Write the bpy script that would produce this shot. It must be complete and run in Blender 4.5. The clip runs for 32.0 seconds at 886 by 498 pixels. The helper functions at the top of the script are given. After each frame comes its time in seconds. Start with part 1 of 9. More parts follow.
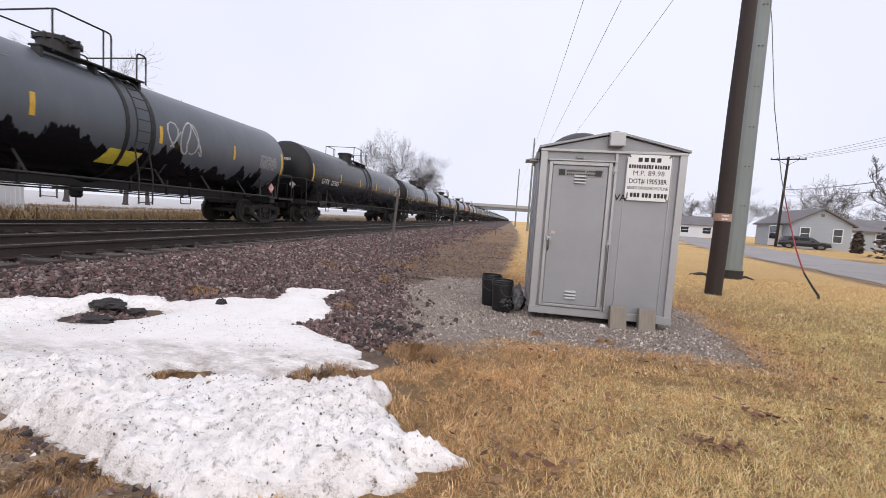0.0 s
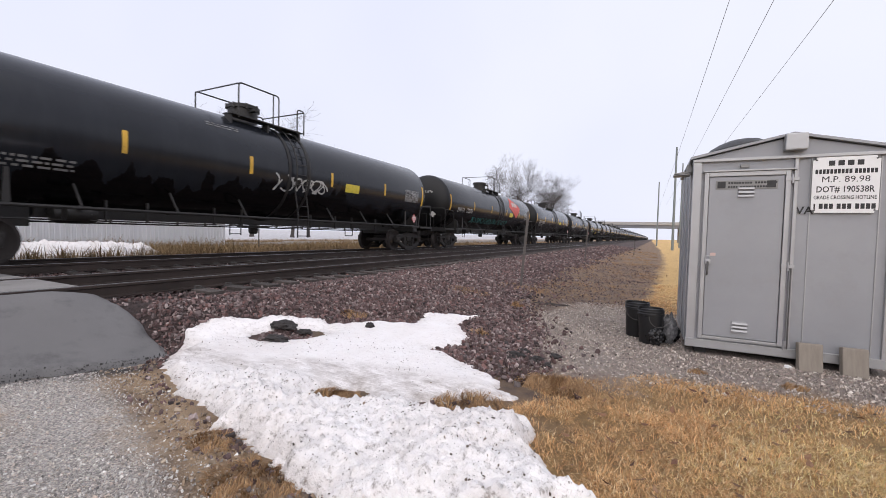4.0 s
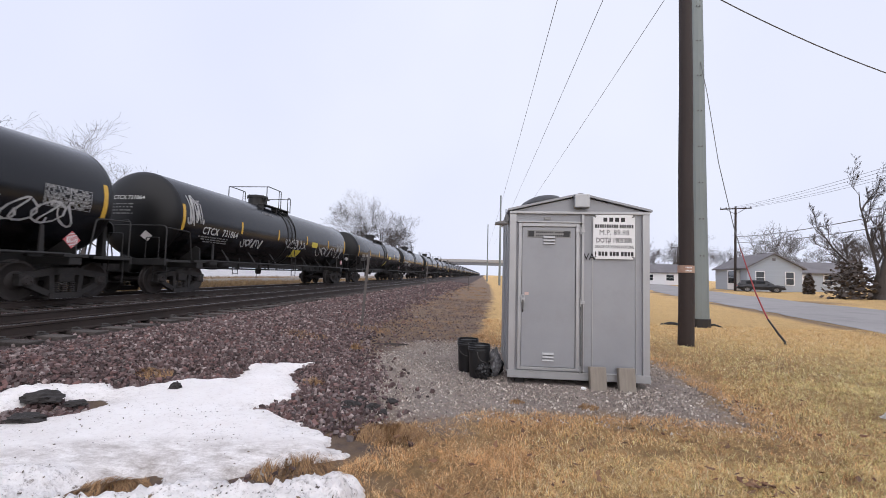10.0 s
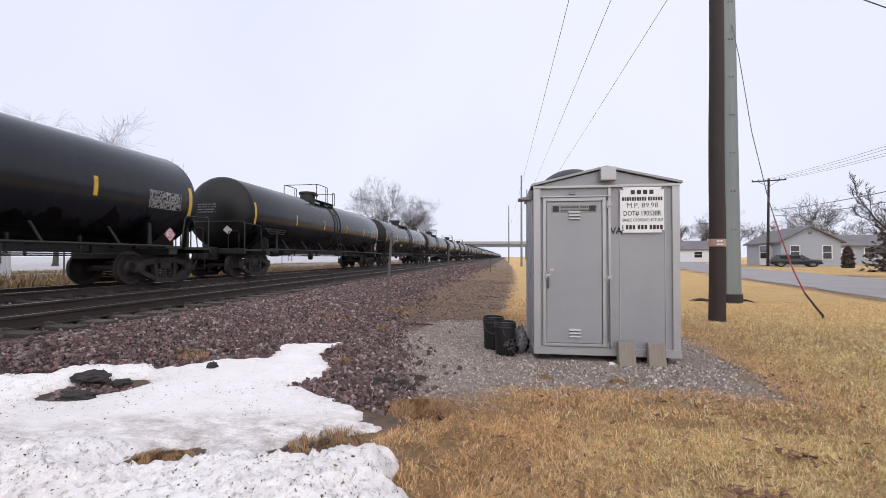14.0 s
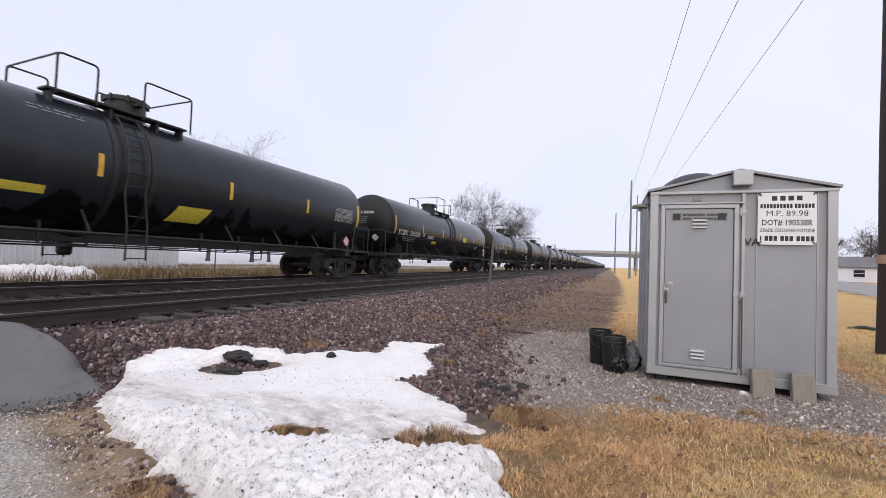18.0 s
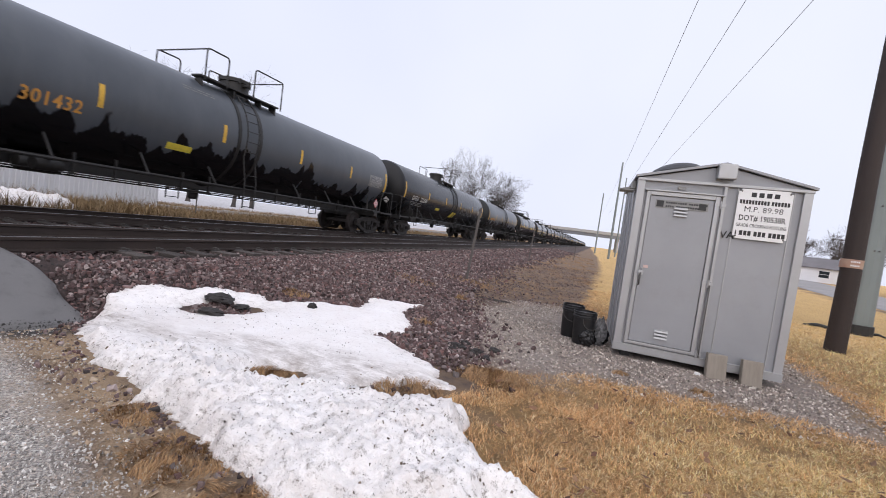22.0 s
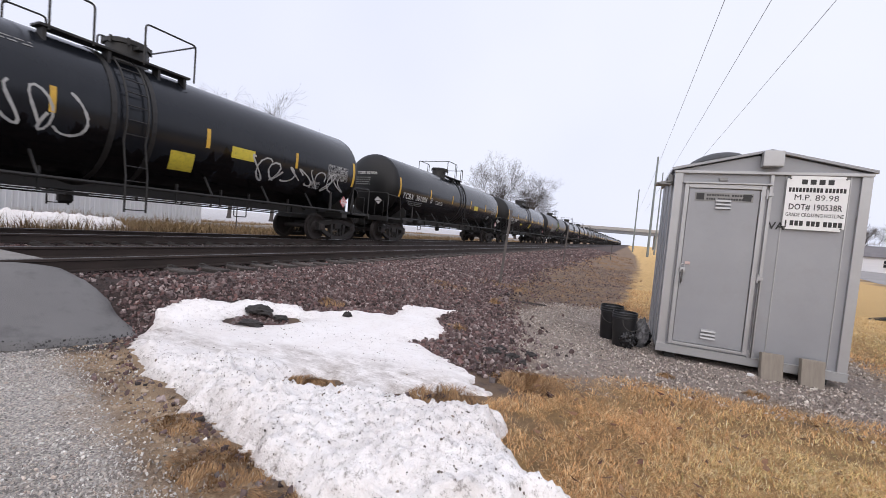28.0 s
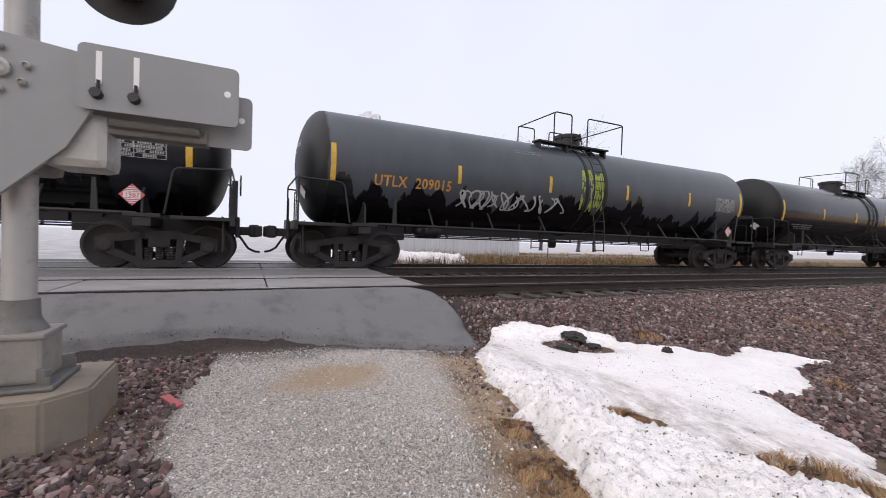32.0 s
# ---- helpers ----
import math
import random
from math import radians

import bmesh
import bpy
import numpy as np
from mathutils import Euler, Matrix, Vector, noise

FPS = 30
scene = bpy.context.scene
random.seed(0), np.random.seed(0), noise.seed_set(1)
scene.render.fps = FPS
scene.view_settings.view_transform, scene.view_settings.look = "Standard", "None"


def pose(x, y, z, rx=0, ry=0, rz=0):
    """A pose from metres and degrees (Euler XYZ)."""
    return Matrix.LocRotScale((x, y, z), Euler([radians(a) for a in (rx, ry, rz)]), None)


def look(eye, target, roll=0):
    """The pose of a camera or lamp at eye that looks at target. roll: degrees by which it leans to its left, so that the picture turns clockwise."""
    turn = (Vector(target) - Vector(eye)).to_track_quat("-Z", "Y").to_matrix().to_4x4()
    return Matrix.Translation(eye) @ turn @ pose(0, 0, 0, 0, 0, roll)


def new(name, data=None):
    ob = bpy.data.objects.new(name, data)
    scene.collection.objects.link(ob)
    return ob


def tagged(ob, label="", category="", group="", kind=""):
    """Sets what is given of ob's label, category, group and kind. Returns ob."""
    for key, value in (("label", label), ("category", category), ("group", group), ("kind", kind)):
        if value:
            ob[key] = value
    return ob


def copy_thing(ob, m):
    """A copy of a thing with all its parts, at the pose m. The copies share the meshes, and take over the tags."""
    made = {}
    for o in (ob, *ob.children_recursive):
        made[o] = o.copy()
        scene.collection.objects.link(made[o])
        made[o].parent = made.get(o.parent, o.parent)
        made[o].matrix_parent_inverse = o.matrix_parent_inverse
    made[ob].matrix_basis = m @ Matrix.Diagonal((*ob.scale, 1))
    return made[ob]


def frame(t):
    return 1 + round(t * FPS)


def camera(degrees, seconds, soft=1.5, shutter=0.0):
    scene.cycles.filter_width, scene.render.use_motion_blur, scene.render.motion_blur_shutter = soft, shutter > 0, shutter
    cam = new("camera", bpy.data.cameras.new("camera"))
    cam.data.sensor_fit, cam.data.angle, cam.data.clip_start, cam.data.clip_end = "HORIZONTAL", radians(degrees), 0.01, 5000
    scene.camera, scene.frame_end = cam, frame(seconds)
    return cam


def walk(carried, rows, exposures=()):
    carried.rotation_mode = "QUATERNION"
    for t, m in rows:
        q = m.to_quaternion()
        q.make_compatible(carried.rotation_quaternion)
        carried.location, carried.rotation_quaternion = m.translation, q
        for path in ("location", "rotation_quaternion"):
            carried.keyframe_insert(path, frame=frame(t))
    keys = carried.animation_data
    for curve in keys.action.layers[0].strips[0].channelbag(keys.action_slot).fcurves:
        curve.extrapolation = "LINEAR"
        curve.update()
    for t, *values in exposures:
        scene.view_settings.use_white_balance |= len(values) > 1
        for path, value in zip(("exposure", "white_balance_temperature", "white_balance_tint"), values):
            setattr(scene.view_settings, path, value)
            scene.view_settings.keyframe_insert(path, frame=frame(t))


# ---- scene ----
cam = camera(93.8, 32.0, soft=0.8, shutter=0.08)
PATH = [
    (0, (0.042, -0.093, 1.319), (-0.265, 1.877, 1.163), 3.7),
    (0.5, (0.05, -0.035, 1.399), (-0.336, 1.924, 1.293), 1.8),
    (1, (0.01, -0.015, 1.381), (-0.26, 1.956, 1.172), 0.2),
    (1.5, (0.016, -0.007, 1.382), (-0.179, 1.978, 1.23), 2.0),
    (2, (0.031, -0.009, 1.369), (-0.242, 1.973, 1.361), 3.8),
    (2.2, (-0.012, -0.048, 1.368), (-0.593, 1.866, 1.388), 2.6),
    (2.4, (-0.088, -0.086, 1.334), (-0.977, 1.706, 1.302), -0.0),
    (2.5, (-0.11, -0.103, 1.334), (-1.086, 1.64, 1.234), -0.7),
    (4.5, (-0.034, -0.089, 1.366), (-0.857, 1.733, 1.3), 2.6),
    (5, (-0.046, -0.074, 1.353), (-0.627, 1.838, 1.269), 0.0),
    (5.5, (-0.005, -0.051, 1.349), (-0.194, 1.936, 1.213), -0.8),
    (6, (0.042, -0.023, 1.335), (0.284, 1.954, 1.15), 0.5),
    (6.5, (0.067, -0.007, 1.328), (0.568, 1.919, 1.134), 1.9),
    (6.8, (0.044, 0.035, 1.304), (0.6, 1.948, 1.13), 2.6),
    (7, (0.064, 0.004, 1.327), (0.596, 1.925, 1.162), 2.9),
    (7.5, (0.04, 0.04, 1.34), (0.466, 1.991, 1.22), 3.5),
    (8, (0.033, 0.037, 1.335), (0.341, 2.012, 1.258), 3.8),
    (8.5, (0.028, 0.033, 1.395), (0.081, 2.033, 1.403), 2.8),
    (9, (0.012, 0.016, 1.44), (-0.195, 1.996, 1.636), 2.1),
    (9.5, (0.011, 0.029, 1.434), (-0.226, 2.006, 1.621), 1.8),
    (10, (0.02, 0.005, 1.436), (-0.167, 1.992, 1.556), 1.5),
    (10.5, (0.023, 0.005, 1.425), (-0.214, 1.99, 1.478), 0.4),
    (11, (0.017, 0.007, 1.422), (-0.305, 1.981, 1.431), -0.6),
    (11.5, (0.012, 0.006, 1.407), (-0.345, 1.973, 1.388), -0.8),
    (12, (0.021, 0.011, 1.402), (-0.321, 1.982, 1.373), -0.4),
    (12.5, (0.028, 0.003, 1.397), (-0.277, 1.98, 1.383), -0.1),
    (13, (0.025, 0.016, 1.391), (-0.254, 1.996, 1.404), -0.1),
    (13.5, (0.006, 0.031, 1.382), (-0.263, 2.012, 1.427), -0.1),
    (15.5, (-0.058, -0.025, 1.362), (-0.525, 1.919, 1.342), 1.0),
    (16, (-0.067, -0.012, 1.363), (-0.603, 1.914, 1.336), 0.8),
    (16.5, (-0.075, -0.019, 1.371), (-0.664, 1.892, 1.353), 0.7),
    (17, (-0.084, -0.025, 1.368), (-0.729, 1.868, 1.373), 1.1),
    (17.5, (-0.093, -0.022, 1.368), (-0.79, 1.852, 1.403), 1.7),
    (18, (-0.087, -0.045, 1.366), (-0.827, 1.812, 1.425), 2.1),
    (18.5, (-0.071, -0.072, 1.371), (-0.83, 1.777, 1.448), 2.2),
    (19, (-0.063, -0.067, 1.362), (-0.826, 1.78, 1.446), 2.0),
    (19.5, (-0.052, -0.07, 1.373), (-0.847, 1.763, 1.448), 2.1),
    (20, (-0.059, -0.076, 1.368), (-0.916, 1.73, 1.416), 2.5),
    (20.5, (-0.076, -0.12, 1.371), (-1.003, 1.652, 1.374), 3.6),
    (20.8, (-0.024, -0.071, 1.333), (-0.999, 1.675, 1.31), 4.9),
    (21, (-0.072, -0.133, 1.364), (-1.061, 1.604, 1.314), 5.1),
    (21.5, (-0.055, -0.145, 1.369), (-0.994, 1.618, 1.269), 5.8),
    (22, (-0.081, -0.135, 1.361), (-0.736, 1.752, 1.255), 7.6),
    (22.5, (-0.067, -0.085, 1.365), (-0.422, 1.88, 1.255), 8.1),
    (23, (-0.033, -0.095, 1.357), (-0.325, 1.88, 1.243), 7.4),
    (23.5, (-0.046, -0.091, 1.362), (-0.382, 1.877, 1.254), 7.1),
    (24, (-0.043, -0.088, 1.362), (-0.45, 1.868, 1.257), 6.8),
    (24.5, (-0.068, -0.093, 1.36), (-0.551, 1.845, 1.248), 6.6),
    (25, (-0.067, -0.095, 1.359), (-0.622, 1.823, 1.239), 6.3),
    (25.5, (-0.068, -0.102, 1.362), (-0.671, 1.801, 1.236), 6.0),
    (27.5, (-0.069, -0.098, 1.355), (-0.78, 1.768, 1.245), 5.0),
    (28, (-0.072, -0.104, 1.356), (-0.874, 1.726, 1.259), 5.0),
    (28.5, (-0.083, -0.116, 1.359), (-0.976, 1.672, 1.279), 5.4),
    (29, (-0.08, -0.131, 1.366), (-1.047, 1.618, 1.3), 6.2),
    (29.5, (-0.088, -0.147, 1.363), (-1.054, 1.603, 1.31), 7.6),
    (30, (-0.089, -0.104, 1.339), (-0.977, 1.686, 1.265), 8.0),
    (30.5, (-0.078, -0.102, 1.342), (-0.998, 1.671, 1.243), 6.5),
    (31, (-0.083, -0.107, 1.346), (-1.179, 1.563, 1.239), 4.6),
    (31.5, (-0.068, -0.166, 1.371), (-1.479, 1.249, 1.292), 2.6),
    (31.7, (-0.128, -0.161, 1.358), (-1.677, 1.102, 1.294), 2.3),
    (31.8, (-0.12, -0.2, 1.361), (-1.771, 0.927, 1.305), 1.6),
    (31.9, (-0.089, -0.212, 1.355), (-1.83, 0.77, 1.282), 2.2),
    (32, (-0.056, -0.204, 1.348), (-1.859, 0.66, 1.304), 1.9),
]
walk(cam, [(t, look(eye, target, roll)) for t, eye, target, roll in PATH], [(0.0, 0.09, 6510, 13), (2.0, 0.07, 6490, 13), (6.0, 0.08, 6450, 13), (7.0, 0.02, 6470, 13), (8.0, 0.02, 6400, 13), (9.0, 0.06, 6380, 13), (10.5, 0.01, 6260, 13), (12.0, 0.07, 6370, 13), (16.0, 0.05, 6380, 13), (18.0, 0.06, 6340, 13), (20.0, 0.04, 6270, 13), (24.0, 0.09, 6390, 13), (30.0, 0.09, 6400, 13), (32.0, 0.12, 6530, 13)])

# ---- sky and light: a bright overcast, misty winter day ----
world = bpy.data.worlds.new("overcast_sky")
scene.world = world
world.use_nodes = True
wn = world.node_tree
wn.nodes.clear()
w_out = wn.nodes.new("ShaderNodeOutputWorld")
w_bg = wn.nodes.new("ShaderNodeBackground")
w_sky = wn.nodes.new("ShaderNodeTexSky")
w_sky.sky_type = "NISHITA"
w_sky.sun_disc = False
w_sky.sun_elevation, w_sky.sun_rotation = radians(38), radians(200)
w_sky.dust_density, w_sky.air_density, w_sky.altitude = 6.0, 1.0, 200
w_mul = wn.nodes.new("ShaderNodeMixRGB")
w_mul.blend_type = "MULTIPLY"
w_mul.inputs[0].default_value = 1.0
w_mul.inputs[2].default_value = (0.06, 0.06, 0.06, 1)
w_mix = wn.nodes.new("ShaderNodeMixRGB")
w_mix.inputs[0].default_value = 0.94
w_tc = wn.nodes.new("ShaderNodeTexCoord")
w_no = wn.nodes.new("ShaderNodeTexNoise")
w_no.inputs["Scale"].default_value, w_no.inputs["Detail"].default_value = 1.4, 3.0
w_cr = wn.nodes.new("ShaderNodeValToRGB")
w_cr.color_ramp.elements[0].position, w_cr.color_ramp.elements[0].color = 0.3, (0.768, 0.808, 0.955, 1)
w_cr.color_ramp.elements[1].position, w_cr.color_ramp.elements[1].color = 0.7, (0.862, 0.893, 0.99, 1)
wn.links.new(w_tc.outputs["Generated"], w_no.inputs["Vector"])
wn.links.new(w_no.outputs["Fac"], w_cr.inputs["Fac"])
wn.links.new(w_sky.outputs["Color"], w_mul.inputs[1])
wn.links.new(w_mul.outputs["Color"], w_mix.inputs[1])
wn.links.new(w_cr.outputs["Color"], w_mix.inputs[2])
wn.links.new(w_mix.outputs["Color"], w_bg.inputs["Color"])
w_bg.inputs["Strength"].default_value = 1.03
wn.links.new(w_bg.outputs["Background"], w_out.inputs["Surface"])

sun_data = bpy.data.lights.new("sun", "SUN")
sun_data.energy, sun_data.angle, sun_data.color = 1.75, radians(100), (1.0, 0.92, 0.83)
sun = new("sun", sun_data)
sun.matrix_world = look((6, -16, 18), (0, 0, 0))


# ---- material helpers ----
def nd(nt, kind, **kw):
    n = nt.nodes.new(kind)
    for k, v in kw.items():
        n.inputs[k.replace("_", " ")].default_value = v
    return n


def rgb(c):
    return (c[0], c[1], c[2], 1.0)


def mix(nt, fac, a, b, mode="MIX"):
    m = nt.nodes.new("ShaderNodeMixRGB")
    m.blend_type = mode
    for sock, v in zip(m.inputs, (fac, a, b)):
        if isinstance(v, bpy.types.NodeSocket):
            nt.links.new(v, sock)
        elif isinstance(v, (tuple, list)):
            sock.default_value = rgb(v)
        else:
            sock.default_value = v
    return m.outputs["Color"]


def noise_fac(nt, vec, scale, lo=0.35, hi=0.65, detail=4.0, rough=0.6, stretch=None):
    if stretch:
        mp = nt.nodes.new("ShaderNodeMapping")
        mp.inputs["Scale"].default_value = stretch
        nt.links.new(vec, mp.inputs["Vector"])
        vec = mp.outputs["Vector"]
    n = nd(nt, "ShaderNodeTexNoise", Scale=scale, Detail=detail, Roughness=rough)
    nt.links.new(vec, n.inputs["Vector"])
    r = nd(nt, "ShaderNodeMapRange", From_Min=lo, From_Max=hi)
    nt.links.new(n.outputs["Fac"], r.inputs["Value"])
    return r.outputs["Result"]


def add_bump(nt, bsdf, height, strength, dist):
    b = nd(nt, "ShaderNodeBump", Strength=strength, Distance=dist)
    nt.links.new(height, b.inputs["Height"])
    nt.links.new(b.outputs["Normal"], bsdf.inputs["Normal"])


def blank(name):
    m = bpy.data.materials.new(name)
    m.use_nodes = True
    nt = m.node_tree
    bsdf = nt.nodes["Principled BSDF"]
    tc = nt.nodes.new("ShaderNodeTexCoord")
    return m, nt, bsdf, tc.outputs["Object"]


def mat(name, c, c2=None, rough=0.7, metal=0.0, big=0.8, fine=30.0, amount=0.5, bump=0.2, dist=0.004,
        stretch=None, random=0.0, dirt=None, dirt_amount=0.0, spec=0.5):
    """A surface in two tones, mottled at two scales, with fine relief."""
    m, nt, b, vec = blank(name)
    c2 = c2 or tuple(v * 0.72 for v in c)
    f1 = noise_fac(nt, vec, big, 0.3, 0.7, 5, 0.6, stretch)
    f2 = noise_fac(nt, vec, fine, 0.25, 0.75, 3, 0.6, stretch)
    col = mix(nt, f1, c, c2)
    col = mix(nt, amount * 0.5, col, mix(nt, f2, c2, c))
    if dirt:
        f3 = noise_fac(nt, vec, big * 2.7, 0.52, 0.72, 6, 0.7, stretch)
        mm = nd(nt, "ShaderNodeMath")
        mm.operation = "MULTIPLY"
        mm.inputs[1].default_value = dirt_amount
        nt.links.new(f3, mm.inputs[0])
        col = mix(nt, mm.outputs[0], col, dirt)
    if random:
        oi = nt.nodes.new("ShaderNodeObjectInfo")
        r = nd(nt, "ShaderNodeMapRange", To_Min=1 - random, To_Max=1 + random)
        nt.links.new(oi.outputs["Random"], r.inputs["Value"])
        hsv = nt.nodes.new("ShaderNodeHueSaturation")
        nt.links.new(r.outputs["Result"], hsv.inputs["Value"])
        nt.links.new(col, hsv.inputs["Color"])
        col = hsv.outputs["Color"]
    nt.links.new(col, b.inputs["Base Color"])
    rr = nd(nt, "ShaderNodeMapRange", To_Min=max(0.03, rough - 0.08), To_Max=min(1, rough + 0.1))
    nt.links.new(f2, rr.inputs["Value"])
    nt.links.new(rr.outputs["Result"], b.inputs["Roughness"])
    b.inputs["Metallic"].default_value = metal
    b.inputs["Specular IOR Level"].default_value = spec
    if bump:
        add_bump(nt, b, f2, bump, dist)
    return m


def island_mat(name, colours, rough=0.9, fine=60.0, bump=0.4, thin=0.0, clump=0.0):
    """For stones or blades joined in one mesh: each piece takes its own tone."""
    m, nt, b, vec = blank(name)
    g = nt.nodes.new("ShaderNodeNewGeometry")
    cr = nt.nodes.new("ShaderNodeValToRGB")
    el = cr.color_ramp.elements
    while len(el) < len(colours):
        el.new(0.5)
    for i, c in enumerate(colours):
        el[i].position, el[i].color = i / (len(colours) - 1), rgb(c)
    nt.links.new(g.outputs["Random Per Island"], cr.inputs["Fac"])
    f = noise_fac(nt, vec, fine, 0.3, 0.7, 3)
    worn = 0.9 if clump else 0.7
    col = mix(nt, f, cr.outputs["Color"], mix(nt, 1.0, cr.outputs["Color"], (worn, worn, worn), "MULTIPLY"))
    if clump:
        # matted patches, paler and browner by the hand's width
        col = mix(nt, noise_fac(nt, vec, 26.0, 0.46, 0.62, 4, 0.75), col, mix(nt, 1.0, col, (1 - clump, 1 - clump * 1.12, 1 - clump * 1.2), "MULTIPLY"))
        col = mix(nt, noise_fac(nt, vec, 3.4, 0.48, 0.66, 4, 0.65), col, mix(nt, 1.0, col, (1 - clump * 0.55, 1 - clump * 0.62, 1 - clump * 0.62), "MULTIPLY"))
    nt.links.new(col, b.inputs["Base Color"])
    b.inputs["Roughness"].default_value = rough
    if bump:
        add_bump(nt, b, f, bump, 0.004)
    if thin:
        # thin dry blades let some light through
        out = next(n for n in nt.nodes if n.bl_idname == "ShaderNodeOutputMaterial")
        tr = nt.nodes.new("ShaderNodeBsdfTranslucent")
        ms = nt.nodes.new("ShaderNodeMixShader")
        ms.inputs[0].default_value = thin
        nt.links.new(col, tr.inputs["Color"])
        nt.links.new(b.outputs["BSDF"], ms.inputs[1])
        nt.links.new(tr.outputs["BSDF"], ms.inputs[2])
        nt.links.new(ms.outputs["Shader"], out.inputs["Surface"])
    return m


# ---- geometry helpers ----
def part(name, bm, material, parent=None, label="", smooth=False, at=None):
    """Links a bmesh as one mesh object, under a thing or a part when parent is given."""
    me = bpy.data.meshes.new(name)
    bm.normal_update()
    bm.to_mesh(me)
    bm.free()
    if material:
        me.materials.append(material)
    if smooth:
        me.shade_smooth()
        me.set_sharp_from_angle(angle=radians(38))
    return put(name, me, parent, label, at)


def put(name, me, parent=None, label="", at=None):
    ob = new(name, me)
    if parent is not None:
        ob.parent = parent
    if at is not None:
        ob.matrix_basis = at
    if label:
        ob["label"] = label
    return ob


def thing(name, at, label, category, group="", kind=""):
    ob = new(name)
    ob.empty_display_size = 0.2
    ob.matrix_basis = at
    return tagged(ob, label, category, group, kind)


def box(bm, x0, y0, z0, x1, y1, z1, bev=0.0, m=None):
    vs = [bm.verts.new((x, y, z)) for x in (x0, x1) for y in (y0, y1) for z in (z0, z1)]
    idx = ((0, 1, 3, 2), (4, 6, 7, 5), (0, 4, 5, 1), (2, 3, 7, 6), (0, 2, 6, 4), (1, 5, 7, 3))
    fs = [bm.faces.new([vs[i] for i in f]) for f in idx]
    if bev:
        es = list({e for f in fs for e in f.edges})
        r = bmesh.ops.bevel(bm, geom=es, offset=bev, segments=2, profile=0.6, affect="EDGES")
        vs = list({v for f in r["faces"] for v in f.verts} | {v for v in vs if v.is_valid})
    if m is not None:
        bmesh.ops.transform(bm, matrix=m, verts=vs)
    return vs


def ring(bm, c, u, v, r, seg, r2=None):
    return [bm.verts.new(c + u * (r * math.cos(a)) + v * ((r2 or r) * math.sin(a)))
            for a in (2 * math.pi * i / seg for i in range(seg))]


def skin(bm, rings, closed=True):
    for a, b in zip(rings, rings[1:]):
        n = len(a)
        for i in range(n):
            bm.faces.new((a[i], a[(i + 1) % n], b[(i + 1) % n], b[i]))
    if closed:
        bm.faces.new(rings[0][::-1])
        bm.faces.new(rings[-1])


def frame_of(d):
    d = d.normalized()
    u = d.cross(Vector((0, 0, 1)))
    if u.length < 1e-3:
        u = Vector((1, 0, 0))
    u.normalize()
    return u, u.cross(d).normalized()


def rod(bm, p0, p1, r0, r1=None, seg=10):
    p0, p1 = Vector(p0), Vector(p1)
    u, v = frame_of(p1 - p0)
    skin(bm, [ring(bm, p0, u, v, r0, seg), ring(bm, p1, u, v, r1 if r1 is not None else r0, seg)])


def pipe(bm, pts, r, seg=8, r1=None):
    """A round bar along a line of points."""
    pts = [Vector(p) for p in pts]
    rings = []
    for i, p in enumerate(pts):
        d = pts[min(i + 1, len(pts) - 1)] - pts[max(i - 1, 0)]
        u, v = frame_of(d)
        k = i / (len(pts) - 1)
        rr = r + ((r1 if r1 is not None else r) - r) * k
        if rings:
            pu = (rings[-1][0].co - pts[i - 1]).normalized()
            u = (pu - d.normalized() * pu.dot(d.normalized())).normalized()
            v = u.cross(d.normalized()).normalized()
        rings.append(ring(bm, p, u, v, rr, seg))
    skin(bm, rings)


def lathe(bm, profile, seg=24, axis="z", at=(0, 0, 0)):
    """Turns (radius, height) pairs about an axis."""
    at = Vector(at)
    ax = {"z": (Vector((1, 0, 0)), Vector((0, 1, 0)), Vector((0, 0, 1))),
          "y": (Vector((0, 0, 1)), Vector((1, 0, 0)), Vector((0, 1, 0))),
          "x": (Vector((0, 1, 0)), Vector((0, 0, 1)), Vector((1, 0, 0)))}[axis]
    rings = [ring(bm, at + ax[2] * h, ax[0], ax[1], max(r, 1e-4), seg) for r, h in profile]
    skin(bm, rings)


def prism(bm, outline, y0, y1, plane="xz"):
    """An outline pushed through from y0 to y1."""
    def p(a, b, d):
        return {"xz": (a, d, b), "yz": (d, a, b), "xy": (a, b, d)}[plane]
    lo = [bm.verts.new(p(a, b, y0)) for a, b in outline]
    hi = [bm.verts.new(p(a, b, y1)) for a, b in outline]
    n = len(lo)
    for i in range(n):
        bm.faces.new((lo[i], lo[(i + 1) % n], hi[(i + 1) % n], hi[i]))
    bm.faces.new(lo[::-1])
    bm.faces.new(hi)
    bmesh.ops.recalc_face_normals(bm, faces=bm.faces[:])


text_cache = {}


def text_mesh(body, size, material, spacing=1.0, depth=0.002):
    """Letters of the built-in font as a flat mesh, its lower left corner at the origin."""
    key = (body, size, material.name, spacing)
    if key in text_cache:
        return text_cache[key]
    cu = bpy.data.curves.new("letters", "FONT")
    cu.body, cu.size, cu.space_character, cu.resolution_u = body, size / 0.72, spacing, 2
    cu.fill_mode = "FRONT"
    cu.offset = 0.0 if "M" in body else size * 0.022
    ob = bpy.data.objects.new("letters", cu)
    scene.collection.objects.link(ob)
    me = bpy.data.meshes.new_from_object(ob.evaluated_get(bpy.context.evaluated_depsgraph_get()))
    bpy.data.objects.remove(ob)
    me.materials.clear()
    me.materials.append(material)
    text_cache[key] = me
    return me


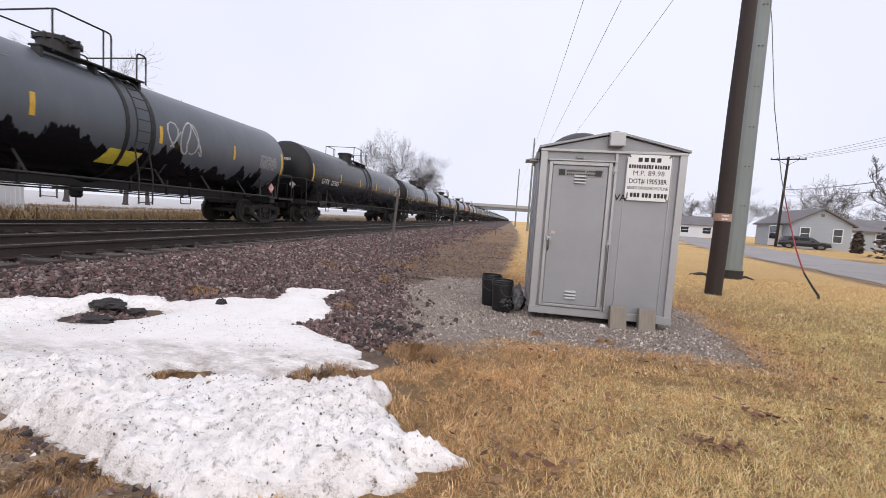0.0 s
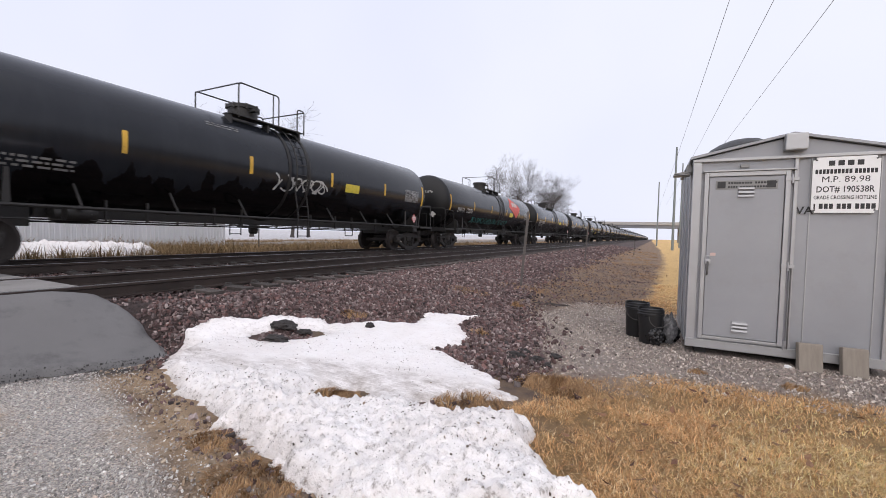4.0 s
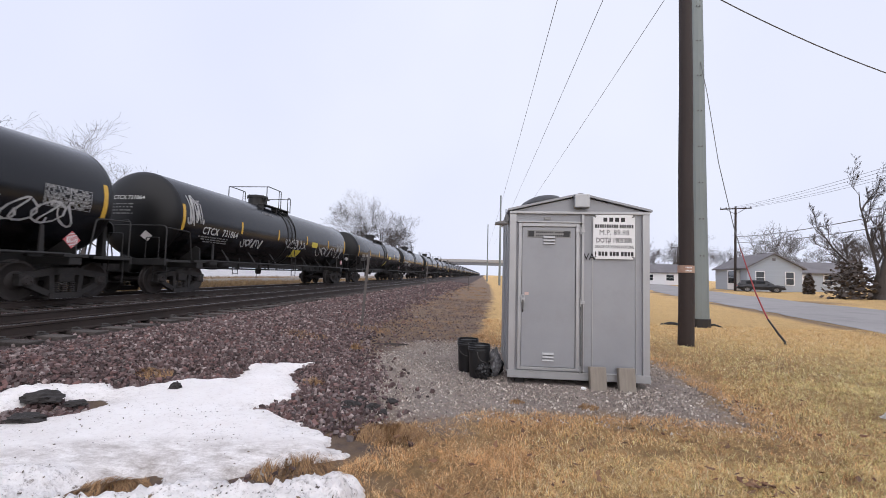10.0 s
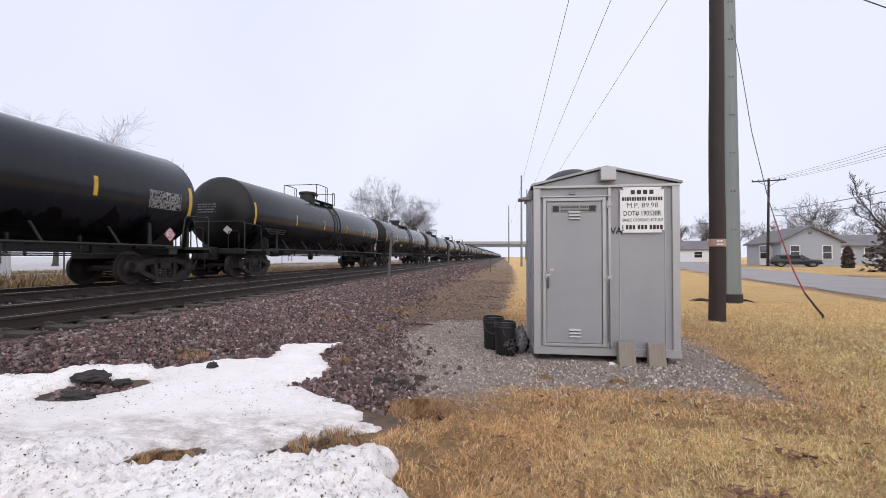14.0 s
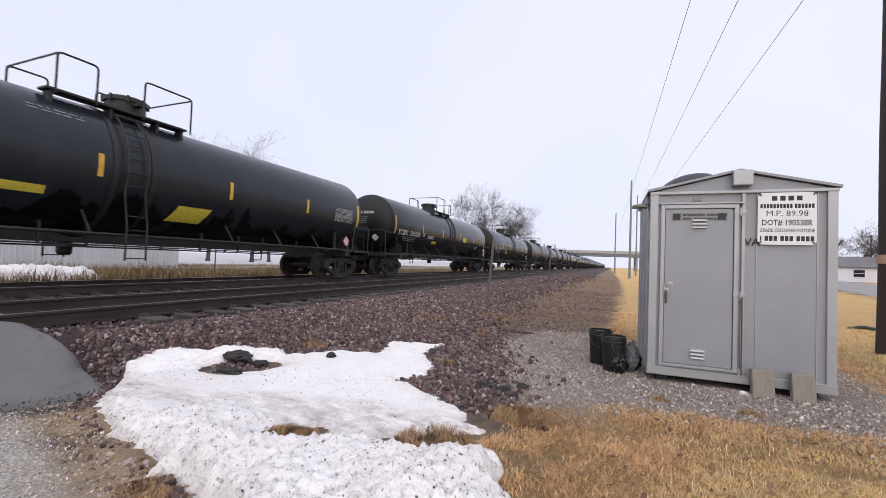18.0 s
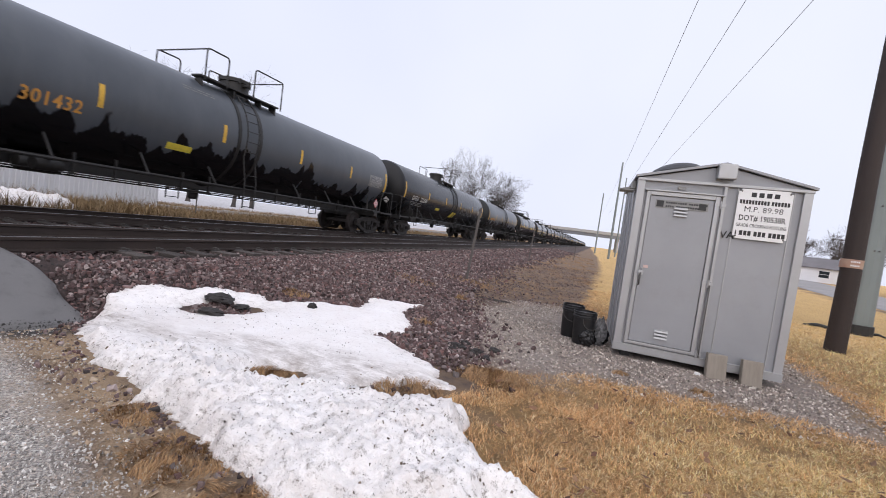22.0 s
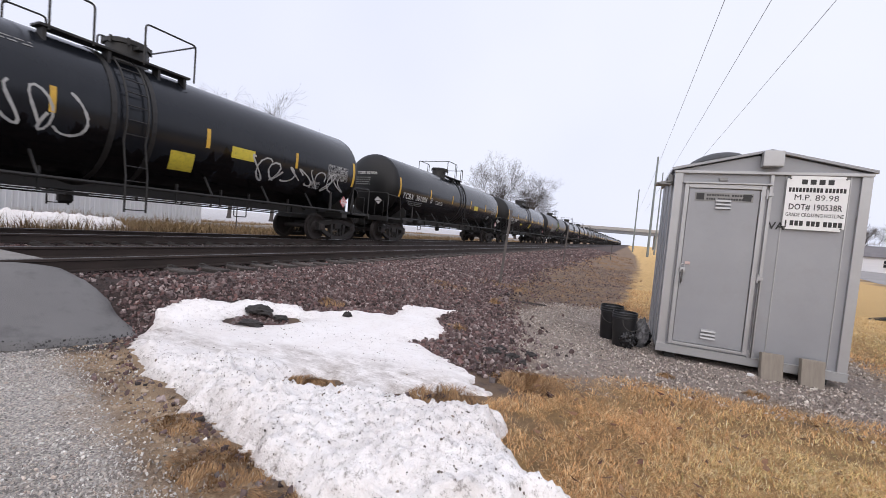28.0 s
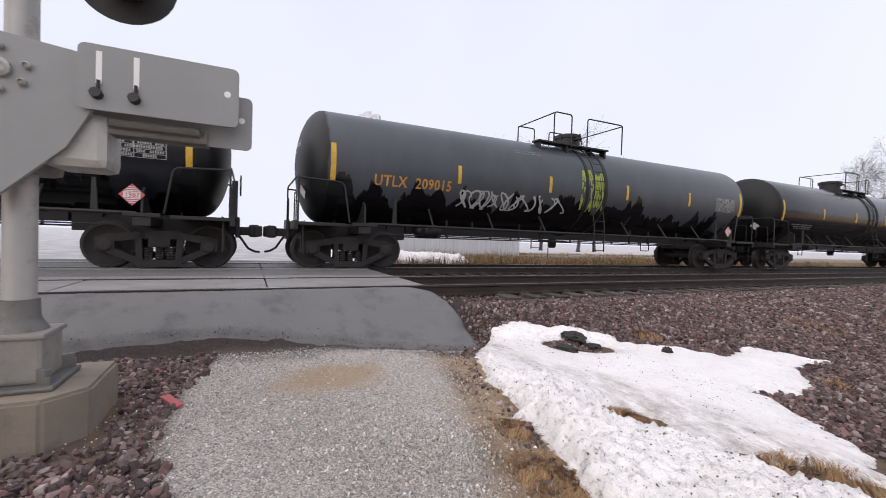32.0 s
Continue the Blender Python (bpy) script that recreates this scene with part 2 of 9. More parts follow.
def bulk(name, verts, faces, material, parent=None, label="", smooth=False):
    me = bpy.data.meshes.new(name)
    verts = np.asarray(verts, dtype=np.float32)
    faces = np.asarray(faces, dtype=np.int32)
    k = faces.shape[1]
    me.vertices.add(len(verts))
    me.vertices.foreach_set("co", verts.ravel())
    me.loops.add(faces.size)
    me.loops.foreach_set("vertex_index", faces.ravel())
    me.polygons.add(len(faces))
    me.polygons.foreach_set("loop_start", np.arange(0, faces.size, k, dtype=np.int32))
    me.update(calc_edges=True)
    if material:
        me.materials.append(material)
    if smooth:
        me.shade_smooth()
    else:
        me.shade_flat()
    return put(name, me, parent, label)

# ---- ground, in metres: y runs along the tracks, x across them, z up ----
LEAN = 0.0096                      # the tracks lie this far off the y axis
TRACK = math.degrees(math.atan(LEAN))
RAIL_Z = 0.58
NEAR_X, FAR_X = -7.2, -11.2       # middles of the two tracks


def smooth01(v):
    v = np.clip(v, 0, 1)
    return v * v * (3 - 2 * v)


def dist_poly(px, py, poly):
    """Signed distance to a closed outline, positive inside."""
    px, py = np.asarray(px, float), np.asarray(py, float)
    best = np.full(px.shape, 1e9)
    inside = np.zeros(px.shape, bool)
    n = len(poly)
    for i in range(n):
        (ax, ay), (bx, by) = poly[i], poly[(i + 1) % n]
        dx, dy = bx - ax, by - ay
        t = np.clip(((px - ax) * dx + (py - ay) * dy) / (dx * dx + dy * dy), 0, 1)
        best = np.minimum(best, np.hypot(px - ax - t * dx, py - ay - t * dy))
        if ay != by:
            inside ^= ((ay > py) != (by > py)) & (px < (bx - ax) * (py - ay) / (by - ay) + ax)
    return np.where(inside, best, -best)


ASPHALT = [(-4.75, 2.75), (-4.65, 2.2), (-4.95, 1.5), (-5.25, 0.5), (-5.4, -0.5), (-5.35, -2.2), (-5.2, -12.5), (-6.4, -12.5), (-6.4, 2.62), (-5.6, 2.85)]


def toe_x(y):
    return np.interp(y, [-30, 2.0, 3.2, 5, 6.5, 9, 15, 60], [-5.2, -5.2, -4.6, -3.5, -2.2, -1.2, -0.9, -0.7])


def wave(x, y, a):
    return a * (np.sin(x * 0.9 + y * 0.37) + np.sin(y * 0.71 - x * 0.53 + 1.3) + 0.6 * np.sin(x * 2.3 + 0.4) * np.sin(y * 1.9)) / 2.6


def ground_z(x, y):
    x, y = np.asarray(x, float), np.asarray(y, float)
    z = 0.016 * np.clip(x - 10, 0, 32) + wave(x, y, 0.025) * smooth01((np.abs(x - 1.3) - 1.2) / 2)
    xs = x - LEAN * y
    toe = toe_x(y)
    bank = 0.35 * smooth01((toe - xs) / (toe + 5.75))
    bank = np.where(xs < -13.2, 0.35 - 0.29 * smooth01((-13.2 - xs) / 2.2), bank)
    z = z * (xs > toe - 1) + bank
    d = dist_poly(x, y, ASPHALT)
    cut = smooth01((d + 0.25) / 0.3)
    return z * (1 - cut) + (asphalt_z(x, y) - 0.07) * cut


def asphalt_z(x, y):
    return 0.012 + (RAIL_Z - 0.02) * smooth01((-np.asarray(x, float) - 4.85) / 1.45) - 0.12 * smooth01((np.asarray(y, float) - 2.1) / 0.8)


def rough2(x, y, scale, seed):
    """Cheap uneven field, about -1 to 1."""
    r = np.zeros(np.shape(x))
    g = np.random.RandomState(seed)
    for k in range(7):
        f = scale * (1.0 + 0.75 * k)
        a, p, q = g.rand() * 6.28, g.rand() * 6.28, g.rand() * 6.28
        r = r + np.sin((x * math.cos(a) + y * math.sin(a)) * f + p + 1.3 * np.sin((x * math.sin(a) - y * math.cos(a)) * f * 0.6 + q)) / (1 + 0.6 * k)
    return r / 2.6


SNOW_MAIN = [(-4.2, 2.24), (-4.85, 2.72), (-5.08, 3.02), (-5.1, 3.4), (-4.88, 3.78), (-4.8, 4.08), (-4.4, 4.42), (-4.12, 4.5), (-3.7, 5.05), (-3.16, 5.2), (-3.32, 5.85), (-2.5, 6.35),
             (-2.52, 5.5), (-2.1, 4.95), (-2.02, 4.52), (-2.25, 4.15), (-1.8, 3.97), (-1.4, 3.68), (-1.05, 3.25), (-1.4, 2.98), (-1.7, 2.74), (-1.3, 2.64), (-1.22, 2.8), (-1.0, 2.98),
             (-0.82, 2.8), (-0.66, 2.48), (-0.5, 2.3), (-0.12, 2.05), (-0.35, 1.75), (-1.1, 1.4), (-2.0, 1.55), (-2.32, 1.68), (-2.7, 1.76), (-3.16, 1.9), (-3.75, 2.04)]
SNOW_RIGHT = [(4.35, 5.1), (5.1, 5.25), (6.4, 5.45), (7.0, 4.6), (8.6, 4.3), (11.5, 4.1), (11.5, 2.6), (8, 2.2), (5.1, 2.45), (4.5, 2.9), (4.3, 3.6), (4.4, 4.3)]
SNOW_SMALL = [(3.0, 2.85), (3.3, 3.0), (3.8, 2.95), (4.1, 2.6), (4.0, 2.2), (3.7, 2.3), (3.15, 2.5)]
PATH_GRAVEL = [(-5.3, -0.5), (-5.1, 1.5), (-4.75, 1.95), (-3.1, 1.5), (-2.3, 1.22), (-1.8, 1.05), (-1.0, 0.7), (3.5, -0.5), (3.5, -4), (-2.0, -3.0), (-2.5, -0.6), (-3.5, -0.7)]
PAD_GRAVEL = [(-0.75, 3.95), (-0.3, 4.05), (0.1, 4.4), (1.05, 4.5), (2.05, 4.5), (2.7, 4.4), (2.95, 5.7), (3.0, 7.6), (2.2, 8.2), (0.2, 8.4), (-0.4, 9.0), (-1.2, 8.5), (-1.9, 6.8), (-1.4, 5.2)]


def grid_mesh(xs, ys):
    gx, gy = np.meshgrid(xs, ys, indexing="ij")
    nx, ny = len(xs), len(ys)
    i = np.arange(nx * ny).reshape(nx, ny)
    f = np.stack([i[:-1, :-1], i[1:, :-1], i[1:, 1:], i[:-1, 1:]], -1).reshape(-1, 4)
    return gx.ravel(), gy.ravel(), f


def grow(a, b, step, ratio):
    v = [a]
    while v[-1] < b:
        v.append(v[-1] + step)
        step *= ratio
    return v


def attribute(ob, name, values):
    at = ob.data.attributes.new(name, "FLOAT", "POINT")
    at.data.foreach_set("value", np.asarray(values, dtype=np.float32))


def make_ground():
    gxs = sorted({-v for v in grow(15.0, 1500, 2.5, 1.28)} | {-v for v in grow(6.0, 15, 0.25, 1.0)}) + list(np.arange(-5.9, 5.9, 0.09)) + grow(6.0, 14, 0.22, 1.03) + grow(15, 1500, 1.2, 1.22)
    gys = [-v for v in grow(3.0, 1500, 0.5, 1.5)][::-1] + list(np.arange(-2.9, 10, 0.09)) + grow(10.1, 30, 0.22, 1.035) + grow(32, 1500, 1.6, 1.2)
    gx, gy, f = grid_mesh(np.array(sorted(gxs)), np.array(sorted(gys)))
    gz = ground_z(gx, gy)
    near = np.exp(-((gx / 9) ** 2 + ((gy - 4) / 9) ** 2))
    gz = gz + near * 0.012 * rough2(gx, gy, 2.2, 5) * (gx > toe_x(gy))
    gz = gz - 0.05 * (dist_poly(gx, gy, ASPHALT) > 0.1)
    ob = bulk("ground", np.stack([gx, gy, gz], 1), f, ground_mat, smooth=True)
    wob = 0.10 * rough2(gx, gy, 5.0, 1) + 0.04 * rough2(gx, gy, 17.0, 2)
    xs = gx - LEAN * gy
    toe = toe_x(gy)
    pad = np.maximum(smooth01(dist_poly(gx, gy, PAD_GRAVEL) / 0.7 + 0.45 + wob * 3.5), 0)
    pth = smooth01(dist_poly(gx, gy, PATH_GRAVEL) / 0.25 + 0.5 + wob * 2)
    bed = np.interp(gy, [-30, 2.0, 3.2, 5, 6.5, 9, 15, 60], [-5.2, -5.2, -4.6, -3.5, -2.6, -2.8, -3.0, -2.2])
    bal = smooth01((bed - xs) / 0.6 + 0.5 + wob * 3) * (xs > -14.0)
    # worn dirt and weeds between the ballast and the lawn
    dirt_r = np.interp(gy, [-3, 2.3, 3.4, 4.0, 8, 9.5, 12, 30, 60, 400], [-2.4, -1.0, -0.6, -0.3, -0.1, -0.05, 0.15, 0.9, 1.2, 1.5])
    dirt = smooth01((dirt_r - gx) / 0.5 + 0.5 + wob * 4) * (gx > -6)
    verge = smooth01(1 - np.abs(dist_poly(gx, gy, PATH_GRAVEL) + 0.35) / 0.6) * (gx < 0.4) * (gx > -4.7)
    road_edge = smooth01(1 - np.abs(dist_poly(gx, gy, ROAD) + 0.25) / 0.55)
    far = np.maximum(smooth01((np.interp(gy, [5, 13], [-25.3, -40.0]) - xs) / 0.6), smooth01((-14.6 - xs) / 0.8 + wob) * smooth01((5.5 - gy) / 2 + wob * 2))
    attribute(ob, "gravel", np.maximum(pad, pth * 0))
    attribute(ob, "path", pth)
    attribute(ob, "ballast", bal)
    beyond = smooth01((-12.8 - xs) / 0.8) * 0.8
    attribute(ob, "dirt", np.clip(np.maximum(np.maximum(dirt * 0.95, verge), np.maximum(road_edge, beyond)), 0, 1))
    attribute(ob, "green", 0.7 * smooth01((gx - 2.0 - 0.25 * gy + 1.5 * rough2(gx, gy, 0.8, 9)) / 4) * (gx > 0) * smooth01((13 - gy) / 5))
    attribute(ob, "lot", far)
    # near lawn: brown thatch, darkened to paint in shade between the blades
    attribute(ob, "thatch_shade", smooth01((11.5 - np.hypot(gx - 2, gy - 2)) / 5.0))
    rim = dist_poly(gx, gy, ASPHALT)
    attribute(ob, "tar", smooth01((rim + np.where(gy > 1.6, 0.48, np.where(gy < 0.6, 0.62, 0.34))) / 0.2 + wob * 2.5) * (1 - pth * 0.45) * (gy < 3.4))
    spot = smooth01(1.6 - np.hypot((gx + 4.03) / 0.36, (gy - 0.55) / 0.52) * 1.1 + wob * 4)
    strip = smooth01(1.0 - np.abs(dist_poly(gx, gy, PATH_GRAVEL) + 0.22) / 0.42 + wob * 4) * (gx < -1.2) * (gy > 0.9)
    attribute(ob, "sand", np.clip(np.maximum(spot * 0.9, strip * 0.9), 0, 1))
    return tagged(ob, "dormant straw-coloured winter lawn with bare dirt and gravel", "ground", kind="structure")


ROAD_NEAR = [(10.4, -3), (10.65, 5.7), (11.1, 10.5), (12.05, 15), (13.6, 22.5), (15.3, 32), (17.4, 42), (21.0, 55), (28, 80), (41, 120), (80, 220), (160, 440)]
ROAD_W = 6.4


def road_far_edge():
    pts = []
    for i, (x, y) in enumerate(ROAD_NEAR):
        a, b = ROAD_NEAR[max(i - 1, 0)], ROAD_NEAR[min(i + 1, len(ROAD_NEAR) - 1)]
        d = Vector((b[0] - a[0], b[1] - a[1])).normalized()
        pts.append((x + d.y * ROAD_W, y - d.x * ROAD_W))
    return pts


ROAD = ROAD_NEAR + road_far_edge()[::-1]


def ground_material():
    m, nt, b, vec = blank("winter_ground")

    def att(n):
        a = nt.nodes.new("ShaderNodeAttribute")
        a.attribute_name = n
        return a.outputs["Fac"]
    n1 = noise_fac(nt, vec, 0.55, 0.35, 0.65, 5)
    n2 = noise_fac(nt, vec, 7.0, 0.3, 0.7, 5)
    n3 = noise_fac(nt, vec, 110.0, 0.36, 0.64, 4, 0.75)
    n4 = noise_fac(nt, vec, 2.1, 0.42, 0.62, 6, 0.7)
    straw = mix(nt, n2, (0.78, 0.525, 0.22), (0.52, 0.335, 0.13))
    straw = mix(nt, n1, straw, mix(nt, n3, (0.86, 0.60, 0.26), (0.58, 0.385, 0.155)))
    n5 = noise_fac(nt, vec, 26.0, 0.46, 0.62, 5, 0.7)
    straw = mix(nt, n5, straw, mix(nt, 1.0, straw, (0.5, 0.44, 0.4), "MULTIPLY"))
    green = mix(nt, n2, (0.58, 0.49, 0.19), (0.42, 0.37, 0.14))
    gf = nd(nt, "ShaderNodeMath")
    gf.operation = "MULTIPLY"
    nt.links.new(att("green"), gf.inputs[0])
    nt.links.new(n4, gf.inputs[1])
    grass = mix(nt, gf.outputs[0], straw, green)
    # thatch tone with the shade of the blade gaps put into it
    grass = mix(nt, att("thatch_shade"), grass, mix(nt, n2, mix(nt, n3, (0.32, 0.195, 0.08), (0.48, 0.31, 0.13)), (0.20, 0.125, 0.055)))
    soil = mix(nt, n2, (0.095, 0.068, 0.058), (0.19, 0.136, 0.108))
    soil = mix(nt, n4, soil, (0.235, 0.155, 0.092))
    col = mix(nt, att("dirt"), grass, soil)
    vor = nd(nt, "ShaderNodeTexVoronoi", Scale=42.0)
    nt.links.new(vec, vor.inputs["Vector"])
    pebble = mix(nt, 0.55, vor.outputs["Color"], (0.42, 0.39, 0.36))
    pebble = mix(nt, 1.0, mix(nt, n1, (0.58, 0.49, 0.425), (0.42, 0.35, 0.305)), mix(nt, 0.75, pebble, (1, 1, 1)), "MULTIPLY")
    col = mix(nt, att("gravel"), col, mix(nt, n3, pebble, (0.19, 0.163, 0.15)))
    chip = mix(nt, n3, (0.50, 0.465, 0.425), (0.28, 0.262, 0.24))
    chip = mix(nt, n1, chip, mix(nt, n3, (0.46, 0.43, 0.40), (0.25, 0.235, 0.22)))
    # single chips of the path's surface
    v2 = nd(nt, "ShaderNodeTexVoronoi", Scale=80.0)
    nt.links.new(vec, v2.inputs["Vector"])
    sp = nt.nodes.new("ShaderNodeSeparateColor")
    nt.links.new(v2.outputs["Color"], sp.inputs["Color"])
    cr = nt.nodes.new("ShaderNodeValToRGB")
    el = cr.color_ramp.elements
    el[0].position, el[0].color = 0.0, (0.33, 0.305, 0.285, 1)
    el[1].position, el[1].color = 1.0, (0.97, 0.93, 0.86, 1)
    for q, c in ((0.35, (0.62, 0.575, 0.53, 1)), (0.7, (0.88, 0.82, 0.76, 1)), (0.86, (0.90, 0.78, 0.69, 1))):
        e = el.new(q)
        e.color = c
    nt.links.new(sp.outputs["Red"], cr.inputs["Fac"])
    gap = nd(nt, "ShaderNodeMapRange", From_Min=0.25, From_Max=0.75, To_Min=1.0, To_Max=0.60)
    nt.links.new(v2.outputs["Distance"], gap.inputs["Value"])
    chip = mix(nt, 0.85, chip, mix(nt, 1.0, cr.outputs["Color"], gap.outputs["Result"], "MULTIPLY"))
    col = mix(nt, att("path"), col, chip)
    col = mix(nt, att("sand"), col, mix(nt, n3, (0.62, 0.455, 0.29), (0.34, 0.235, 0.145)))
    col = mix(nt, att("tar"), col, mix(nt, n3, (0.075, 0.072, 0.072), (0.03, 0.03, 0.031)))
    bal = mix(nt, vor.outputs["Color"], (0.045, 0.032, 0.030), (0.085, 0.058, 0.054))
    col = mix(nt, att("ballast"), col, bal)
    lot = mix(nt, n1, (0.56, 0.555, 0.57), (0.38, 0.37, 0.37))
    col = mix(nt, att("lot"), col, lot)
    nt.links.new(col, b.inputs["Base Color"])
    b.inputs["Roughness"].default_value = 0.95
    h = mix(nt, 0.5, n3, vor.outputs["Distance"])
    add_bump(nt, b, h, 0.8, 0.03)
    return m


ground_mat = ground_material()
make_ground()

# ---- the two tracks ----
def on_track(s, off, z, turn=0.0):
    """A pose on the line of the tracks: s metres along, off metres across."""
    return pose(off + LEAN * s, s, z, 0, 0, -TRACK + turn)


rail_mat = mat("rusty_rail", (0.065, 0.048, 0.042), (0.035, 0.028, 0.025), rough=0.6, metal=0.5, big=1.5, fine=40, bump=0.15)
railhead_mat = mat("worn_railhead", (0.42, 0.42, 0.44), (0.30, 0.29, 0.29), rough=0.28, metal=0.9, fine=60, bump=0.03)
tie_mat = mat("creosoted_timber", (0.045, 0.037, 0.034), (0.085, 0.072, 0.065), rough=0.9, big=2.5, fine=35, bump=0.5, dist=0.01, stretch=(1, 8, 8), random=0.25)
asphalt_mat = mat("worn_asphalt", (0.185, 0.18, 0.178), (0.115, 0.112, 0.112), rough=0.8, big=0.9, fine=130, amount=1.0, bump=0.6, dist=0.006, dirt=(0.05, 0.049, 0.05), dirt_amount=0.6)
road_mat = mat("grey_road", (0.31, 0.295, 0.29), (0.24, 0.23, 0.225), rough=0.85, big=0.25, fine=60, amount=0.7, bump=0.3, dist=0.006, dirt=(0.13, 0.125, 0.13), dirt_amount=0.5)
panel_mat = mat("concrete_crossing_panel", (0.28, 0.27, 0.26), (0.19, 0.182, 0.175), rough=0.7, big=1.1, fine=60, bump=0.2, dirt=(0.12, 0.11, 0.10), dirt_amount=0.6)
steel_mat = mat("dull_steel", (0.16, 0.155, 0.15), (0.10, 0.095, 0.09), rough=0.6, metal=0.7, fine=40)


def rail_profile():
    return [(-0.075, -0.172), (0.075, -0.172), (0.075, -0.158), (0.012, -0.14), (0.010, -0.045), (0.036, -0.034), (0.036, -0.006), (0.028, 0.0),
            (-0.028, 0.0), (-0.036, -0.006), (-0.036, -0.034), (-0.010, -0.045), (-0.012, -0.14), (-0.075, -0.158)]


def make_track(name, off):
    t = tagged(new(name), "standard-gauge railway track on dark timber ties", "railway track", "tracks", "structure")
    t.matrix_basis = on_track(0, off, RAIL_Z)
    for g in (-0.7525, 0.7525):
        bm = bmesh.new()
        prism(bm, [(g + a, b) for a, b in rail_profile()], -60, 700, "xz")
        r = part("rail", bm, rail_mat, t)
        bm = bmesh.new()
        box(bm, g - 0.026, -60, 0.0008, g + 0.026, 700, 0.003)
        part("railhead", bm, railhead_mat, r, "bright worn running surface")
    bm = bmesh.new()
    box(bm, -1.3, -0.115, -0.35, 1.3, 0.115, -0.175, 0.012)
    first = part("tie", bm, tie_mat, t, at=pose(0, 4.0, 0))
    g = random.Random(5)
    for i in range(1, 110):
        put("tie", first.data, t, at=pose(g.uniform(-0.04, 0.04), 4.0 + 0.51 * i, g.uniform(-0.012, 0.004), 0, 0, g.uniform(-1.2, 1.2)))
    bm = bmesh.new()
    box(bm, -0.10, -0.09, -0.176, 0.10, 0.09, -0.160, 0.004)
    for sx in (-0.07, 0.07):
        rod(bm, (sx, 0.05, -0.165), (sx, 0.05, -0.135), 0.012, seg=6)
        pipe(bm, [(sx, -0.05, -0.16), (sx, -0.05, -0.13), (sx * 1.5, -0.02, -0.125), (sx * 1.6, 0.03, -0.15)], 0.009, 6)
    plate = part("rail_clip", bm, steel_mat, t, at=pose(0.7525, 4.0, 0))
    for i in range(1, 36):
        put("rail_clip", plate.data, t, at=pose(0.7525, 4.0 + 0.51 * i, 0))
    return t


near_track = make_track("near_track", NEAR_X)
far_track = make_track("far_track", FAR_X)


# ---- the level crossing: concrete panels between and beside the rails, and the asphalt ramp ----
def make_crossing():
    c = tagged(new("crossing_surface"), "worn concrete panels flush with the rails at a level crossing", "level crossing", kind="structure")
    c.matrix_basis = on_track(0, 0, RAIL_Z)
    for off in (NEAR_X, FAR_X):
        for x0, x1 in ((-1.25, -0.82), (-0.66, 0.66), (0.82, 1.12))[:2 if off == NEAR_X else 3]:
            bm = bmesh.new()
            box(bm, off + x0, -1.22, -0.25, off + x1, 1.22, -0.006, 0.012)
            first = part("crossing_panel", bm, panel_mat, c, at=pose(0, 1.28, 0))
            for i in range(1, 6):
                put("crossing_panel", first.data, c, at=pose(0, 1.28 - 2.46 * i, random.uniform(-0.006, 0.0)))
    bm = bmesh.new()
    box(bm, FAR_X + 1.26, -12, -0.2, NEAR_X - 1.26, 2.5, -0.015)
    box(bm, FAR_X - 2.2, -12, -0.3, FAR_X - 1.26, 2.5, -0.02)
    part("asphalt_strip", bm, asphalt_mat, c)
    # ramp up from the path to the rails
    nx, ny = 70, 300
    gx, gy, f = grid_mesh(np.linspace(-6.35, -4.2, nx), np.linspace(-12, 4.4, ny))
    d = dist_poly(gx, gy, ASPHALT) + 0.05 * rough2(gx, gy, 6, 3) + 0.02 * rough2(gx, gy, 25, 4)
    edge = smooth01((d + 0.06) / 0.16)
    z = asphalt_z(gx, gy) * edge + (ground_z(gx, gy) - 0.05) * (1 - edge)
    keep = d > -0.08
    f = f[keep[f].all(1)]
    ob = bulk("asphalt_ramp", np.stack([gx, gy, z], 1), f, asphalt_mat, smooth=True)
    tagged(ob, "dark patched asphalt ramp rising to the rails", "asphalt ramp", kind="structure")


make_crossing()

# ---- the train of tank cars ----
CAR_L = 18.45
TANK_R, TANK_Z = 1.42, 2.53
HEAD, DISH = 8.45, 0.60
START = -1.1775
# slack and slightly different lengths along the train
UNEVEN = {0: 0.55, 1: 0.45, 2: 0.18, 4: 0.12, 6: -0.1, 7: -0.27, 8: -0.4, 10: -0.46, 12: -0.14, 13: -0.22, 14: -0.2, 15: -0.38, 16: 0.25, 17: -0.13, 18: -0.15, 20: -0.22, 21: -0.2,
          22: 0.02, 23: -0.09}
LONGER = {12: 1.035, 17: 1.035, 14: 0.966, 20: 0.966, 21: 0.966, 18: 0.97}
# where the manway stands along each car
DOME = {0: 0.1, 1: -0.8, 2: -0.2, 4: -0.36, 5: -0.4, 6: 1.2, 7: 0.44, 8: -1.1, 9: -0.05, 12: -0.4, 13: -0.3, 15: -0.5, 16: -0.08, 17: -0.55, 18: -0.42, 20: 0.45, 23: 0.3}


def travelled(t):
    return 13.6106 * t - 0.0123 * t * t


